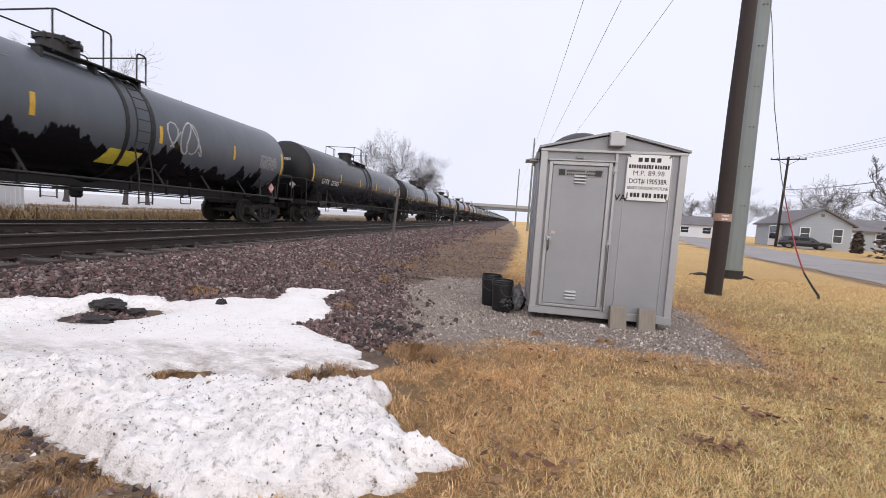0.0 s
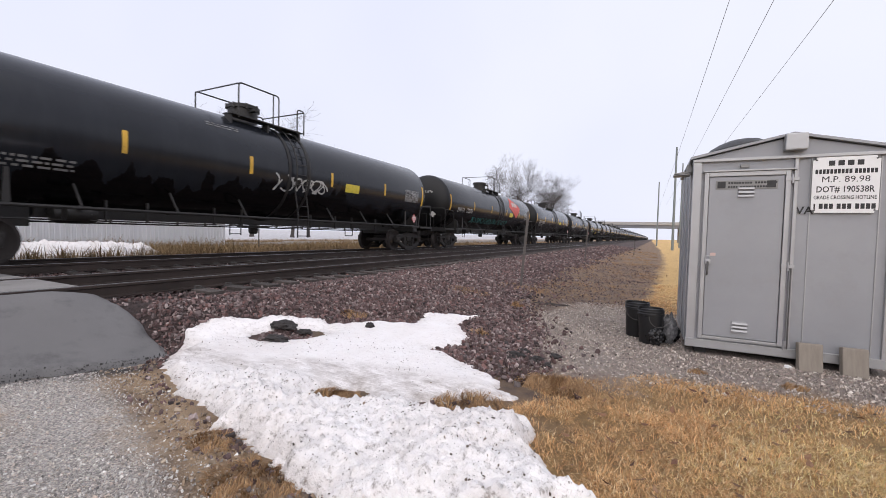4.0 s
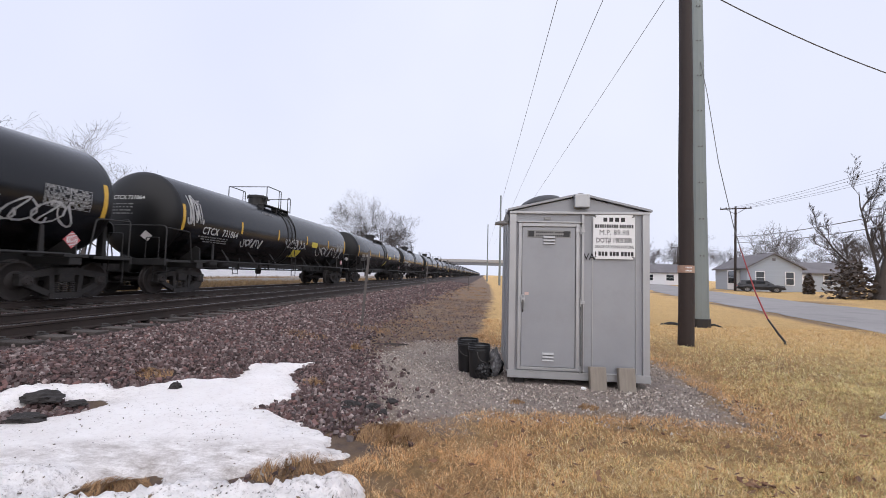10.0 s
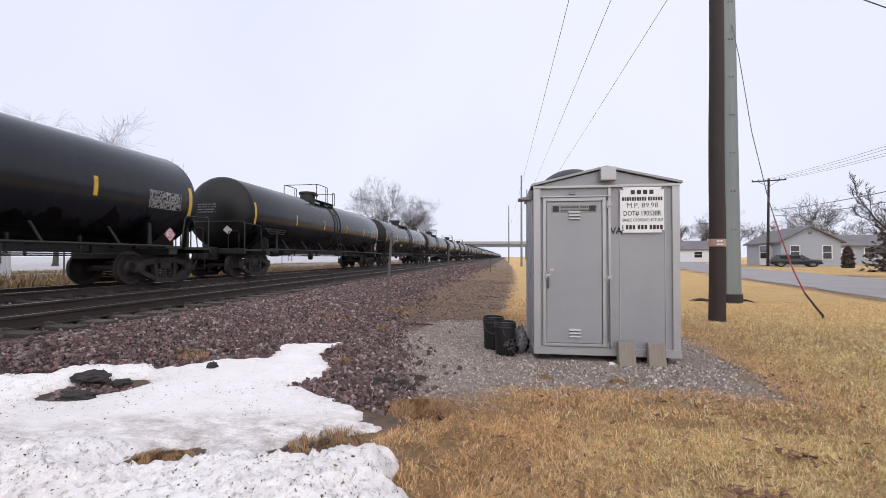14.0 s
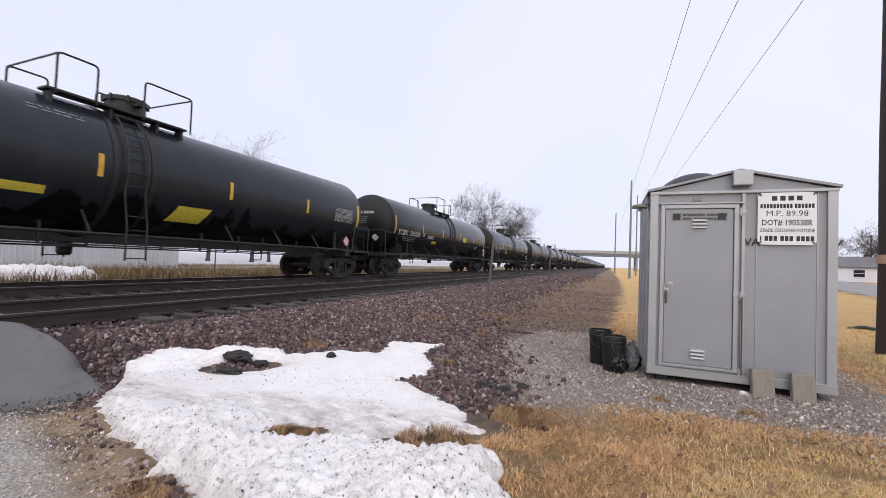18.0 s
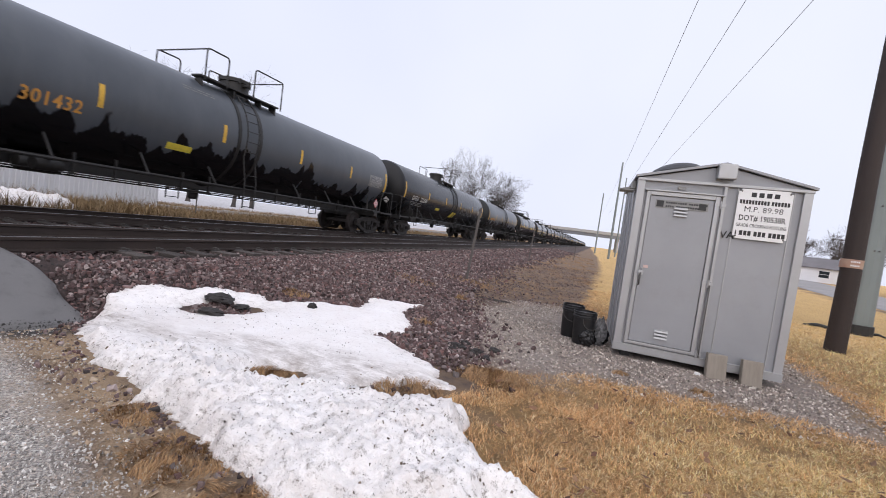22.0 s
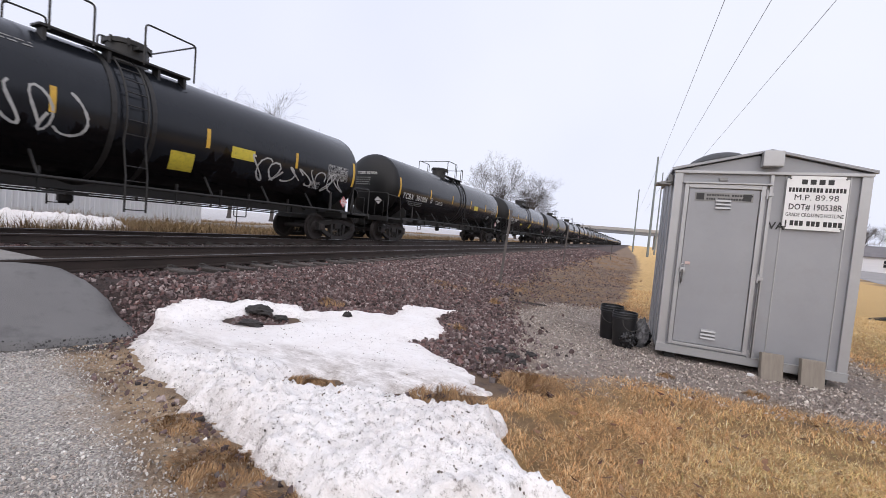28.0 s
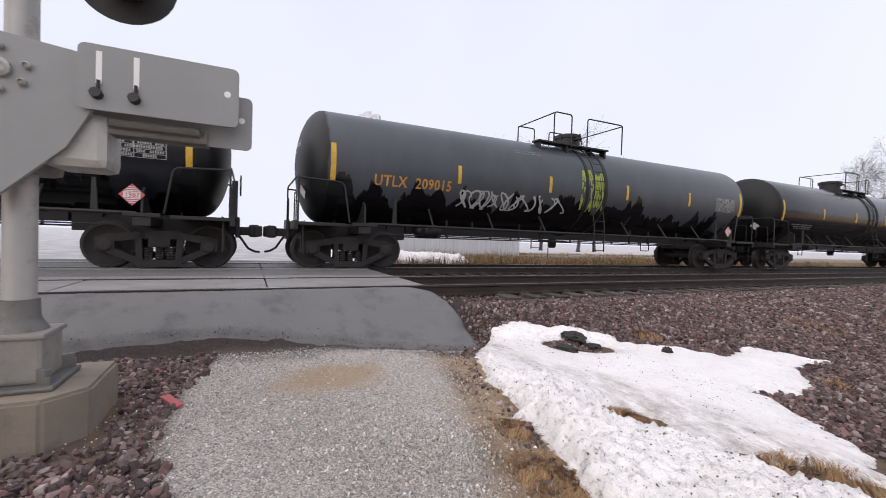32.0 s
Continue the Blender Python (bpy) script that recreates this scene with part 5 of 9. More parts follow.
def make_shed():
    s = thing("signal_shed", pose(SX, SY, SZ), "grey aluminium railway signal shed with a locked door, on gravel", "equipment shed")
    # body: gabled box, ridge running away from the door side
    bm = bmesh.new()
    prism(bm, [(0, 0), (SW, 0), (SW, SH), (SW / 2 + 0.02, SH + SAPEX), (0, SH)], 0.03, SD, "xz")
    bmesh.ops.bevel(bm, geom=[e for e in bm.edges if abs(e.verts[0].co.x - e.verts[1].co.x) < 1e-4 and abs(e.verts[0].co.y - e.verts[1].co.y) < 1e-4], offset=0.012, segments=2, affect="EDGES")
    body = part("body", bm, alu_mat, s)
    # standing-seam wall panels: corner posts, base rail, top rail
    for x0, x1 in ((-0.006, 0.085), (SW - 0.085, SW + 0.006), (0.955, 0.99)):
        bm = bmesh.new()
        box(bm, x0, 0.0, 0.0, x1, 0.05, SH - 0.005, 0.006)
        part("corner_post", bm, alu_trim, s)
    bm = bmesh.new()
    box(bm, -0.012, -0.012, 0.0, SW + 0.012, 0.05, 0.095, 0.006)
    box(bm, -0.014, -0.016, 0.085, SW + 0.014, 0.03, 0.10, 0.003)
    part("base_rail", bm, alu_trim, s)
    bm = bmesh.new()
    box(bm, -0.01, -0.012, SH - 0.035, SW + 0.01, 0.05, SH, 0.006)
    part("top_rail", bm, alu_trim, s)
    for x in (1.10, 1.66):
        bm = bmesh.new()
        box(bm, x, 0.022, 0.10, x + 0.012, 0.034, SH - 0.03, 0.003)
        part("panel_seam", bm, alu_trim, s)
    for i in range(3):
        bm = bmesh.new()
        box(bm, -0.012, 0.25 + 0.55 * i, 0.02, 0.0, 0.27 + 0.55 * i, SH - 0.02, 0.003)
        part("panel_seam", bm, alu_trim, s)
    # gable roof with overhang
    for sx, name in ((0, "roof_slope"), (1, "roof_slope")):
        bm = bmesh.new()
        xr, zr = SW / 2 + 0.02, SH + SAPEX + 0.015
        xe, ze = (-0.035, SH + 0.002) if sx == 0 else (SW + 0.035, SH + 0.002)
        prism(bm, [(xe, ze), (xr, zr), (xr, zr + 0.028), (xe, ze + 0.03)], -0.02, SD + 0.05, "xz")
        part(name, bm, alu_mat, s)
    bm = bmesh.new()
    box(bm, SW / 2 - 0.07, -0.09, SH + 0.045, SW / 2 + 0.125, 0.02, SH + 0.225, 0.012)
    part("ridge_vent", bm, alu_trim, s, "boxed gable vent cover")
    # round roof ventilator
    seat = pose(0.52, 0.70, SH + 0.135, 0, -12.5, 0)
    bm = bmesh.new()
    lathe(bm, [(0.02, 0.06), (0.31, 0.06), (0.33, 0.075), (0.325, 0.10), (0.27, 0.145), (0.18, 0.18), (0.09, 0.20), (0.01, 0.205)], 32)
    part("roof_ventilator", bm, dark_plastic, s, "dark domed roof ventilator", True, at=seat)
    bm = bmesh.new()
    lathe(bm, [(0.21, -0.08), (0.21, 0.065), (0.20, 0.065)], 24)
    part("ventilator_throat", bm, alu_trim, s, "pale sheet-metal throat", True, at=seat)
    # eave lamp
    bm = bmesh.new()
    box(bm, -0.06, 0.20, SH - 0.14, 0.0, 0.32, SH - 0.02, 0.01)
    box(bm, -0.20, 0.16, SH - 0.16, -0.02, 0.36, SH - 0.135, 0.008)
    prism(bm, [(-0.20, SH - 0.16), (-0.02, SH - 0.12), (-0.02, SH - 0.10), (-0.20, SH - 0.135)], 0.16, 0.36, "xz")
    part("wall_lamp", bm, alu_dark, s, "small hooded lamp")
    # door: frame, leaf, louvres, hinges, hasp
    dx0, dx1, dz0, dz1 = 0.115, 0.925, 0.115, 2.085
    bm = bmesh.new()
    for q in ((dx0, dz0, dx0 + 0.045, dz1), (dx1 - 0.045, dz0, dx1, dz1), (dx0 + 0.045, dz1 - 0.05, dx1 - 0.045, dz1), (dx0 + 0.045, dz0, dx1 - 0.045, dz0 + 0.035)):
        box(bm, q[0], -0.014, q[1], q[2], 0.04, q[3], 0.005)
    box(bm, dx0 - 0.02, -0.03, dz1 + 0.002, dx1 + 0.05, 0.03, dz1 + 0.02, 0.004)
    part("door_frame", bm, alu_trim, s)
    bm = bmesh.new()
    box(bm, dx0 + 0.05, 0.002, dz0 + 0.04, dx1 - 0.05, 0.04, dz1 - 0.055, 0.006)
    door = part("door", bm, alu_mat, s, "plain grey metal door")
    for zc in (0.28, 1.84):
        for i in range(3):
            bm = bmesh.new()
            prism(bm, [(-0.004, 0.0), (-0.026, 0.006), (-0.020, 0.026), (0.002, 0.036)], 0.45, 0.60, "yz")
            part("louvre", bm, alu_trim, door, "pressed vent louvre", at=pose(0, 0, zc + 0.042 * i - 0.05))
    bm = bmesh.new()
    box(bm, dx0 + 0.115, -0.004, 1.885, dx0 + 0.70, 0.004, 1.985, 0.002)
    plate = part("name_plate", bm, alu_dark, door, "grey plate with small print")
    tagged(put("plate_print", char_bars([0.02] * 9 + [-0.02] + [0.02] * 8, 0.022, black_print, 0.006)[0], door, "fine black print", pose(dx0 + 0.235, -0.0055, 1.945, 90)), kind="stuff")
    tagged(put("plate_print", char_bars([0.018] * 4 + [-0.02] + [0.02] * 12, 0.022, black_print, 0.006)[0], door, "fine black print", pose(dx0 + 0.235, -0.0055, 1.90, 90)), kind="stuff")
    for x in (dx0 + 0.13, dx0 + 0.60):
        bm = bmesh.new()
        box(bm, x, -0.007, 1.897, x + 0.08, -0.0045, 1.975, 0.001)
        part("plate_emblem", bm, black_print, door, "dark shield-shaped emblem")
    bm = bmesh.new()
    pipe(bm, bend([(dx0 + 0.065, -0.01, 1.04), (dx0 + 0.065, -0.05, 1.04), (dx0 + 0.065, -0.05, 0.90), (dx0 + 0.065, -0.01, 0.88)], 0.02), 0.010, 8)
    part("door_handle", bm, steel_mat, door, "bare steel pull handle", True)
    bm = bmesh.new()
    box(bm, dx0 + 0.035, -0.05, 1.005, dx0 + 0.095, -0.02, 1.065, 0.008)
    pipe(bm, bend([(dx0 + 0.045, -0.035, 1.06), (dx0 + 0.045, -0.035, 1.105), (dx0 + 0.085, -0.035, 1.105), (dx0 + 0.085, -0.035, 1.06)], 0.015), 0.006, 7)
    part("padlock", bm, alu_trim, door, "silver padlock", True)
    bm = bmesh.new()
    box(bm, dx0 + 0.09, -0.006, 1.105, dx0 + 0.145, 0.003, 1.14, 0.001)
    part("warning_label", bm, red_label, door, "small red and white label")
    for zc in (0.14, 1.02, 1.985):
        bm = bmesh.new()
        rod(bm, (dx1 + 0.012, -0.02, zc - 0.05), (dx1 + 0.012, -0.02, zc + 0.05), 0.011, seg=8)
        box(bm, dx1 - 0.05, -0.02, zc - 0.02, dx1 + 0.07, -0.008, zc + 0.02, 0.003)
        part("hinge", bm, alu_trim, s)
    bm = bmesh.new()
    rod(bm, (dx1 + 0.04, -0.02, 0.10), (dx1 + 0.04, -0.02, 1.0), 0.007, seg=7)
    part("hold_open_rod", bm, steel_mat, s)
    bm = bmesh.new()
    box(bm, 0.46, -0.003, SH - 0.115, 0.545, 0.03, SH - 0.08, 0.002)
    part("maker_plate", bm, alu_dark, s, "small riveted plate")
    # stencilled letters at the shed's seam
    for ch, x in (("V", 0.985), ("A", 1.055)):
        put("stencil_letter", text_mesh(ch, 0.085, black_print), s, f"black stencilled letter {ch}", pose(x, 0.016, 1.60, 90))
    # white sign
    sx0, sx1, sz0, sz1 = 1.105, 1.645, 1.612, 2.205
    bm = bmesh.new()
    box(bm, sx0, -0.010, sz0, sx1, 0.0, sz1)
    bmesh.ops.bevel(bm, geom=[e for e in bm.edges if abs(e.verts[0].co.y - e.verts[1].co.y) > 0.005], offset=0.03, segments=4, affect="EDGES")
    sign = part("sign", bm, sign_white, s, "white enamel crossing sign with black lettering")
    mid = (sx0 + sx1) / 2

    def line(me, width, z, label):
        tagged(put("sign_line", me, sign, label, pose(mid - width / 2, -0.0112, z, 90)), label, kind="stuff")
    for body_, z, h in (("M.P. 89.98", sz0 + 0.325, 0.066), ("DOT# 190538R", sz0 + 0.22, 0.066), ("GRADE CROSSING HOTLINE", sz0 + 0.145, 0.040)):
        me = text_mesh(body_, h, black_print)
        w = max(v.co.x for v in me.vertices)
        target = {"M.P. 89.98": 0.39, "DOT# 190538R": 0.47}.get(body_, 0.505)
        me = me.copy()
        for v in me.vertices:
            v.co.x *= target / w
        line(me, target, z, "black text " + body_)
    for widths, z, h, lab in (([0.045, -0.012, 0.045, -0.012, 0.045, -0.012, 0.045], sz0 + 0.50, 0.068, "line of black characters"),
                              ([0.032] * 10 + [-0.018] + [0.032] * 6, sz0 + 0.415, 0.06, "line of black characters"),
                              ([0.015, -0.022] + [0.035] * 3 + [-0.022] + [0.035] * 3 + [-0.022] + [0.035] * 4, sz0 + 0.042, 0.07, "line of black characters")):
        me, w = char_bars(widths, h * 0.8, black_print, 0.010)
        target = 0.28 if h == 0.068 else 0.495
        for v in me.vertices:
            v.co.x *= target / w
        line(me, target, z, lab)
    for x in (sx0 + 0.03, sx1 - 0.03):
        for z in (sz0 + 0.03, sz1 - 0.03):
            bm = bmesh.new()
            lathe(bm, [(0.009, 0.0), (0.009, -0.004), (0.004, -0.006)], 8, "y", (x, -0.010, z))
            part("screw", bm, steel_mat, sign)
    # skids under the shed
    for x in (0.1, SW - 0.25):
        bm = bmesh.new()
        box(bm, x, 0.08, -0.10, x + 0.12, SD - 0.05, 0.004)
        part("skid", bm, iron_mat, s)
    return s


make_shed()

for i, (x, tilt) in enumerate(((1.545, 4), (1.905, 2))):
    bm = bmesh.new()
    box(bm, -0.105, -0.04, -0.09, 0.105, 0.045, 0.235, 0.012)
    b = part("prop_block", bm, wood_block, at=pose(x, SY - 0.11, 0.05, -9, 0, tilt))
    tagged(b, "weathered concrete block leaning against the shed's base", "block", "blocks at the shed")


def bucket(x, y, r, h, lean, ragged=False):
    b = thing("bucket", pose(x, y, 0.01, lean, 0, random.uniform(0, 90)), "black plastic pail standing on the gravel", "bucket", "pails by the shed")
    bm = bmesh.new()
    lathe(bm, [(0.001, 0.0), (r * 0.84, 0.0), (r * 0.86, 0.02), (r * 0.97, h * 0.8), (r * 1.03, h * 0.81), (r * 1.03, h * 0.86), (r, h * 0.87), (r, h), (r * 0.95, h), (r * 0.82, 0.03), (0.001, 0.028)], 30)
    part("pail", bm, bin_mat, b, smooth=True)
    bm = bmesh.new()
    for k in (0.84, 0.91):
        lathe(bm, [(r * 1.0, h * k), (r * 1.045, h * k + 0.008), (r * 1.0, h * k + 0.016)], 30)
    part("rim_rib", bm, bin_mat, b, smooth=True)
    bm = bmesh.new()
    pipe(bm, [(r * 1.04 * math.cos(radians(a)), -r * 1.06, h * 0.83 - 0.15 * math.sin(radians(a))) for a in range(0, 181, 15)], 0.005, 6)
    part("bail_handle", bm, steel_mat, b)
    return b


bin_mat = mat("black_plastic", (0.007, 0.007, 0.008), (0.012, 0.012, 0.013), rough=0.42, big=3, fine=40, bump=0.1)
film_mat = mat("black_plastic_film", (0.006, 0.006, 0.007), (0.012, 0.012, 0.013), rough=0.22, big=4, fine=15, bump=0.6, dist=0.02)
# pale mottling paints the glints onto dark crumpled film
pale_film = mat("glinting_foil_film", (0.26, 0.26, 0.27), (0.012, 0.012, 0.013), rough=0.25, big=9, fine=30, bump=0.5, dist=0.01)
bucket(-0.16, 6.30, 0.155, 0.47, 0)
bucket(0.015, 5.96, 0.155, 0.45, -1)


def sack(x, y, w, h, seed, material, name, label):
    bm = bmesh.new()
    bmesh.ops.create_icosphere(bm, subdivisions=4, radius=1)
    for v in bm.verts:
        n = noise.noise(v.co * 2.1 + Vector((seed, 0, 0))) * 0.22 + noise.noise(v.co * 5 + Vector((0, seed, 0))) * 0.22
        c = v.co * (1 + n)
        v.co = Vector((c.x * w, c.y * w * 0.8, max(-0.25, c.z * 0.6 + 0.3) * h))
    lo = min(v.co.z for v in bm.verts)
    for v in bm.verts:
        v.co.z -= lo
    ob = part(name, bm, material, smooth=True, at=pose(x, y, 0.005))
    return tagged(ob, label, "plastic bag")


sack(0.20, 6.13, 0.15, 0.24, 3, film_mat, "plastic_bag", "black bin bag slumped beside the pails")
sack(0.235, 6.05, 0.085, 0.33, 8, pale_film, "plastic_wrap", "crumpled plastic wrap on a black bag, pale glints painted on")
sack(0.06, 5.86, 0.10, 0.20, 12, film_mat, "plastic_bag", "black bag slumped against a pail")


# ---- steel marker posts along the ballast ----
post_mat = mat("weathered_post", (0.15, 0.135, 0.125), (0.09, 0.08, 0.075), rough=0.8, metal=0.2, big=3, fine=50, bump=0.3)


def marker_post(x, y, h, lean_x, lean_y, dark=False):
    z = float(ground_z(x, y))
    p = thing("marker_post", pose(x, y, z - 0.03, lean_y, lean_x, 12), "thin weathered steel post leaning in the ballast", "post", "posts along the track")
    bm = bmesh.new()
    prism(bm, [(-0.03, -0.006), (0.03, -0.006), (0.03, 0.006), (0.006, 0.006), (0.006, 0.035), (-0.006, 0.035), (-0.006, 0.006), (-0.03, 0.006)], -0.2, h, "xy")
    part("stake", bm, post_mat, p)
    bm = bmesh.new()
    for i in range(int(h / 0.12)):
        box(bm, -0.012, -0.012, 0.25 + 0.12 * i, 0.012, -0.004, 0.27 + 0.12 * i)
    part("stud", bm, post_mat, p)
    return p


marker_post(-2.82, 9.82, 1.88, 3.6, -3)
marker_post(-2.86, 21.3, 1.95, 3.2, 0)
marker_post(-1.1, 36.0, 1.25, 1, 0)


# ---- snow that is left on the ground ----
def snow_material():
    m, nt, b, vec = blank("old_snow")
    n1 = noise_fac(nt, vec, 1.1, 0.40, 0.66, 6, 0.65)
    n2 = noise_fac(nt, vec, 17, 0.53, 0.66, 8, 0.85)
    n3 = noise_fac(nt, vec, 60, 0.35, 0.7, 4)
    col = mix(nt, n1, (0.985, 0.96, 0.95), (0.91, 0.87, 0.85))
    grit = nd(nt, "ShaderNodeMath")
    grit.operation = "MULTIPLY"
    nt.links.new(n2, grit.inputs[0])
    a = nt.nodes.new("ShaderNodeAttribute")
    a.attribute_name = "grit"
    nt.links.new(a.outputs["Fac"], grit.inputs[1])
    col = mix(nt, grit.outputs[0], col, (0.27, 0.23, 0.20))
    a = nt.nodes.new("ShaderNodeAttribute")
    a.attribute_name = "silt"
    si = nd(nt, "ShaderNodeMath")
    si.operation = "MULTIPLY"
    nt.links.new(a.outputs["Fac"], si.inputs[0])
    nt.links.new(noise_fac(nt, vec, 6, 0.38, 0.70, 8, 0.8, (0.6, 1.4, 1)), si.inputs[1])
    col = mix(nt, si.outputs[0], col, (0.33, 0.28, 0.245))
    nt.links.new(col, b.inputs["Base Color"])
    b.inputs["Roughness"].default_value = 0.5
    b.inputs["Subsurface Weight"].default_value = 0.05
    b.inputs["Subsurface Radius"].default_value = (0.03, 0.035, 0.04)
    add_bump(nt, b, mix(nt, 0.45, n3, mix(nt, 0.5, n2, noise_fac(nt, vec, 24, 0.3, 0.7, 6, 0.7))), 0.75, 0.018)
    return m


snow_mat = snow_material()


SNOW_TREES = []


def snow_patch(outline, height, lump, x0, x1, y0, y1, step, label, seed, ridge=None, holes=()):
    gx, gy, f = grid_mesh(np.arange(x0, x1, step), np.arange(y0, y1, step))
    d = dist_poly(gx, gy, outline) + 0.09 * rough2(gx, gy, 7, seed) + 0.035 * rough2(gx, gy, 26, seed + 1)
    for hx, hy, rx, ry, turn in holes:
        c, s = math.cos(turn), math.sin(turn)
        u, w = (gx - hx) * c + (gy - hy) * s, (gy - hy) * c - (gx - hx) * s
        d = np.minimum(d, (np.hypot(u / rx, w / ry) - 1) * ry + 0.03 * rough2(gx, gy, 14, 5))
    h = height * (1 - np.exp(-np.maximum(d, 0) / 0.16))
    rough = np.maximum(0, rough2(gx, gy, 4.3, seed + 2)) * 0.8 + np.abs(rough2(gx, gy, 11, seed + 3)) * 0.40 + np.abs(rough2(gx, gy, 33, seed + 4)) * 0.42 + np.abs(rough2(gx, gy, 64, seed + 6)) * 0.26
    k = np.ones(gx.shape)
    if ridge is not None:
        k = ridge(gx, gy)
    h = h * (0.55 + 0.9 * k) + lump * k * rough * smooth01(d / 0.15)
    z = ground_z(gx, gy) + np.where(d > 0, h + 0.004, -0.05 + 0.3 * np.maximum(d, -0.05))
    keep = d > -0.06
    f = f[keep[f].all(1)]
    used = np.unique(f)
    remap = np.full(len(gx), -1)
    remap[used] = np.arange(len(used))
    ob = bulk("snow_patch", np.stack([gx, gy, z], 1)[used], remap[f], snow_mat, smooth=True)
    SNOW_TREES.append(BVHTree.FromPolygons([tuple(p) for p in np.stack([gx, gy, z], 1)[used]], [tuple(int(i) for i in q) for q in remap[f]]))
    attribute(ob, "grit", (0.22 + 0.60 * np.clip(k, 0, 1) + 0.6 * np.exp(-np.maximum(d, 0) / 0.15) + 0.8 * np.exp(-((k - 0.45) / 0.22) ** 2))[used])
    edge = np.exp(-np.maximum(d, 0) / 0.12)
    silt = 0.30 + 0.4 * edge
    if ridge is not None:
        silt = 0.05 + 0.5 * edge + 0.9 * np.exp(-((ridge_foot(gx, gy) - 0.14) / 0.26) ** 2)
    attribute(ob, "silt", silt[used])
    return tagged(ob, label, "snow", "old snow", "stuff")


def ridge_foot(x, y):
    """How far a place lies behind the foot of the ploughed ridge."""
    return y - 2.95 - 0.18 * (x + 1.5) - 0.25 * rough2(x, y, 2.5, 77)


def main_ridge(x, y):
    """Ploughed lumps near the path, smooth ice towards the tracks."""
    return 0.08 + 0.95 * smooth01(-ridge_foot(x, y) / 0.5)


snow_patch(SNOW_MAIN, 0.10, 0.10, -5.4, 0.2, 1.0, 6.6, 0.022, "melting patch of dirty ploughed snow and smooth ice", 21, main_ridge, ((-2.31, 2.55, 0.27, 0.19, 0.5), (-4.16, 3.78, 0.44, 0.24, 0.9)))
snow_patch(SNOW_RIGHT, 0.12, 0.10, 3.9, 11.8, 1.9, 5.8, 0.04, "melting heap of grey-white snow on the lawn", 31)
snow_patch(SNOW_SMALL, 0.06, 0.07, 2.7, 4.4, 1.9, 3.3, 0.025, "small remnant of melting snow on the lawn", 41)


SNOW_LOT = [(-14.5, 3.6), (-15.5, 7.5), (-17, 9.5), (-20, 9.0), (-22, 5), (-20, 2), (-15.5, 1.5)]
snow_patch(SNOW_LOT, 0.34, 0.18, -23, -14, 1, 10, 0.09, "ploughed snow bank beyond the tracks", 51)


# ---- poles and wires ----
pole_wood = mat("creosoted_pole", (0.040, 0.025, 0.020), (0.022, 0.015, 0.013), rough=0.7, big=1.2, fine=18, amount=0.9, bump=0.45, dist=0.012, stretch=(7, 7, 0.6))
pole_steel = mat("galvanised_pole", (0.215, 0.245, 0.24), (0.185, 0.21, 0.207), rough=0.55, metal=0.25, big=0.6, fine=25, bump=0.08)
wire_mat = mat("grey_wire", (0.10, 0.10, 0.10), (0.14, 0.14, 0.14), rough=0.5, metal=0.4, bump=0.0)
band_mat = mat("pole_tag", (0.42, 0.33, 0.24), (0.34, 0.14, 0.10), rough=0.6, big=6, bump=0.0)
guard_red = mat("red_guy_guard", (0.34, 0.045, 0.045), (0.26, 0.04, 0.04), rough=0.55, fine=25, bump=0.1)


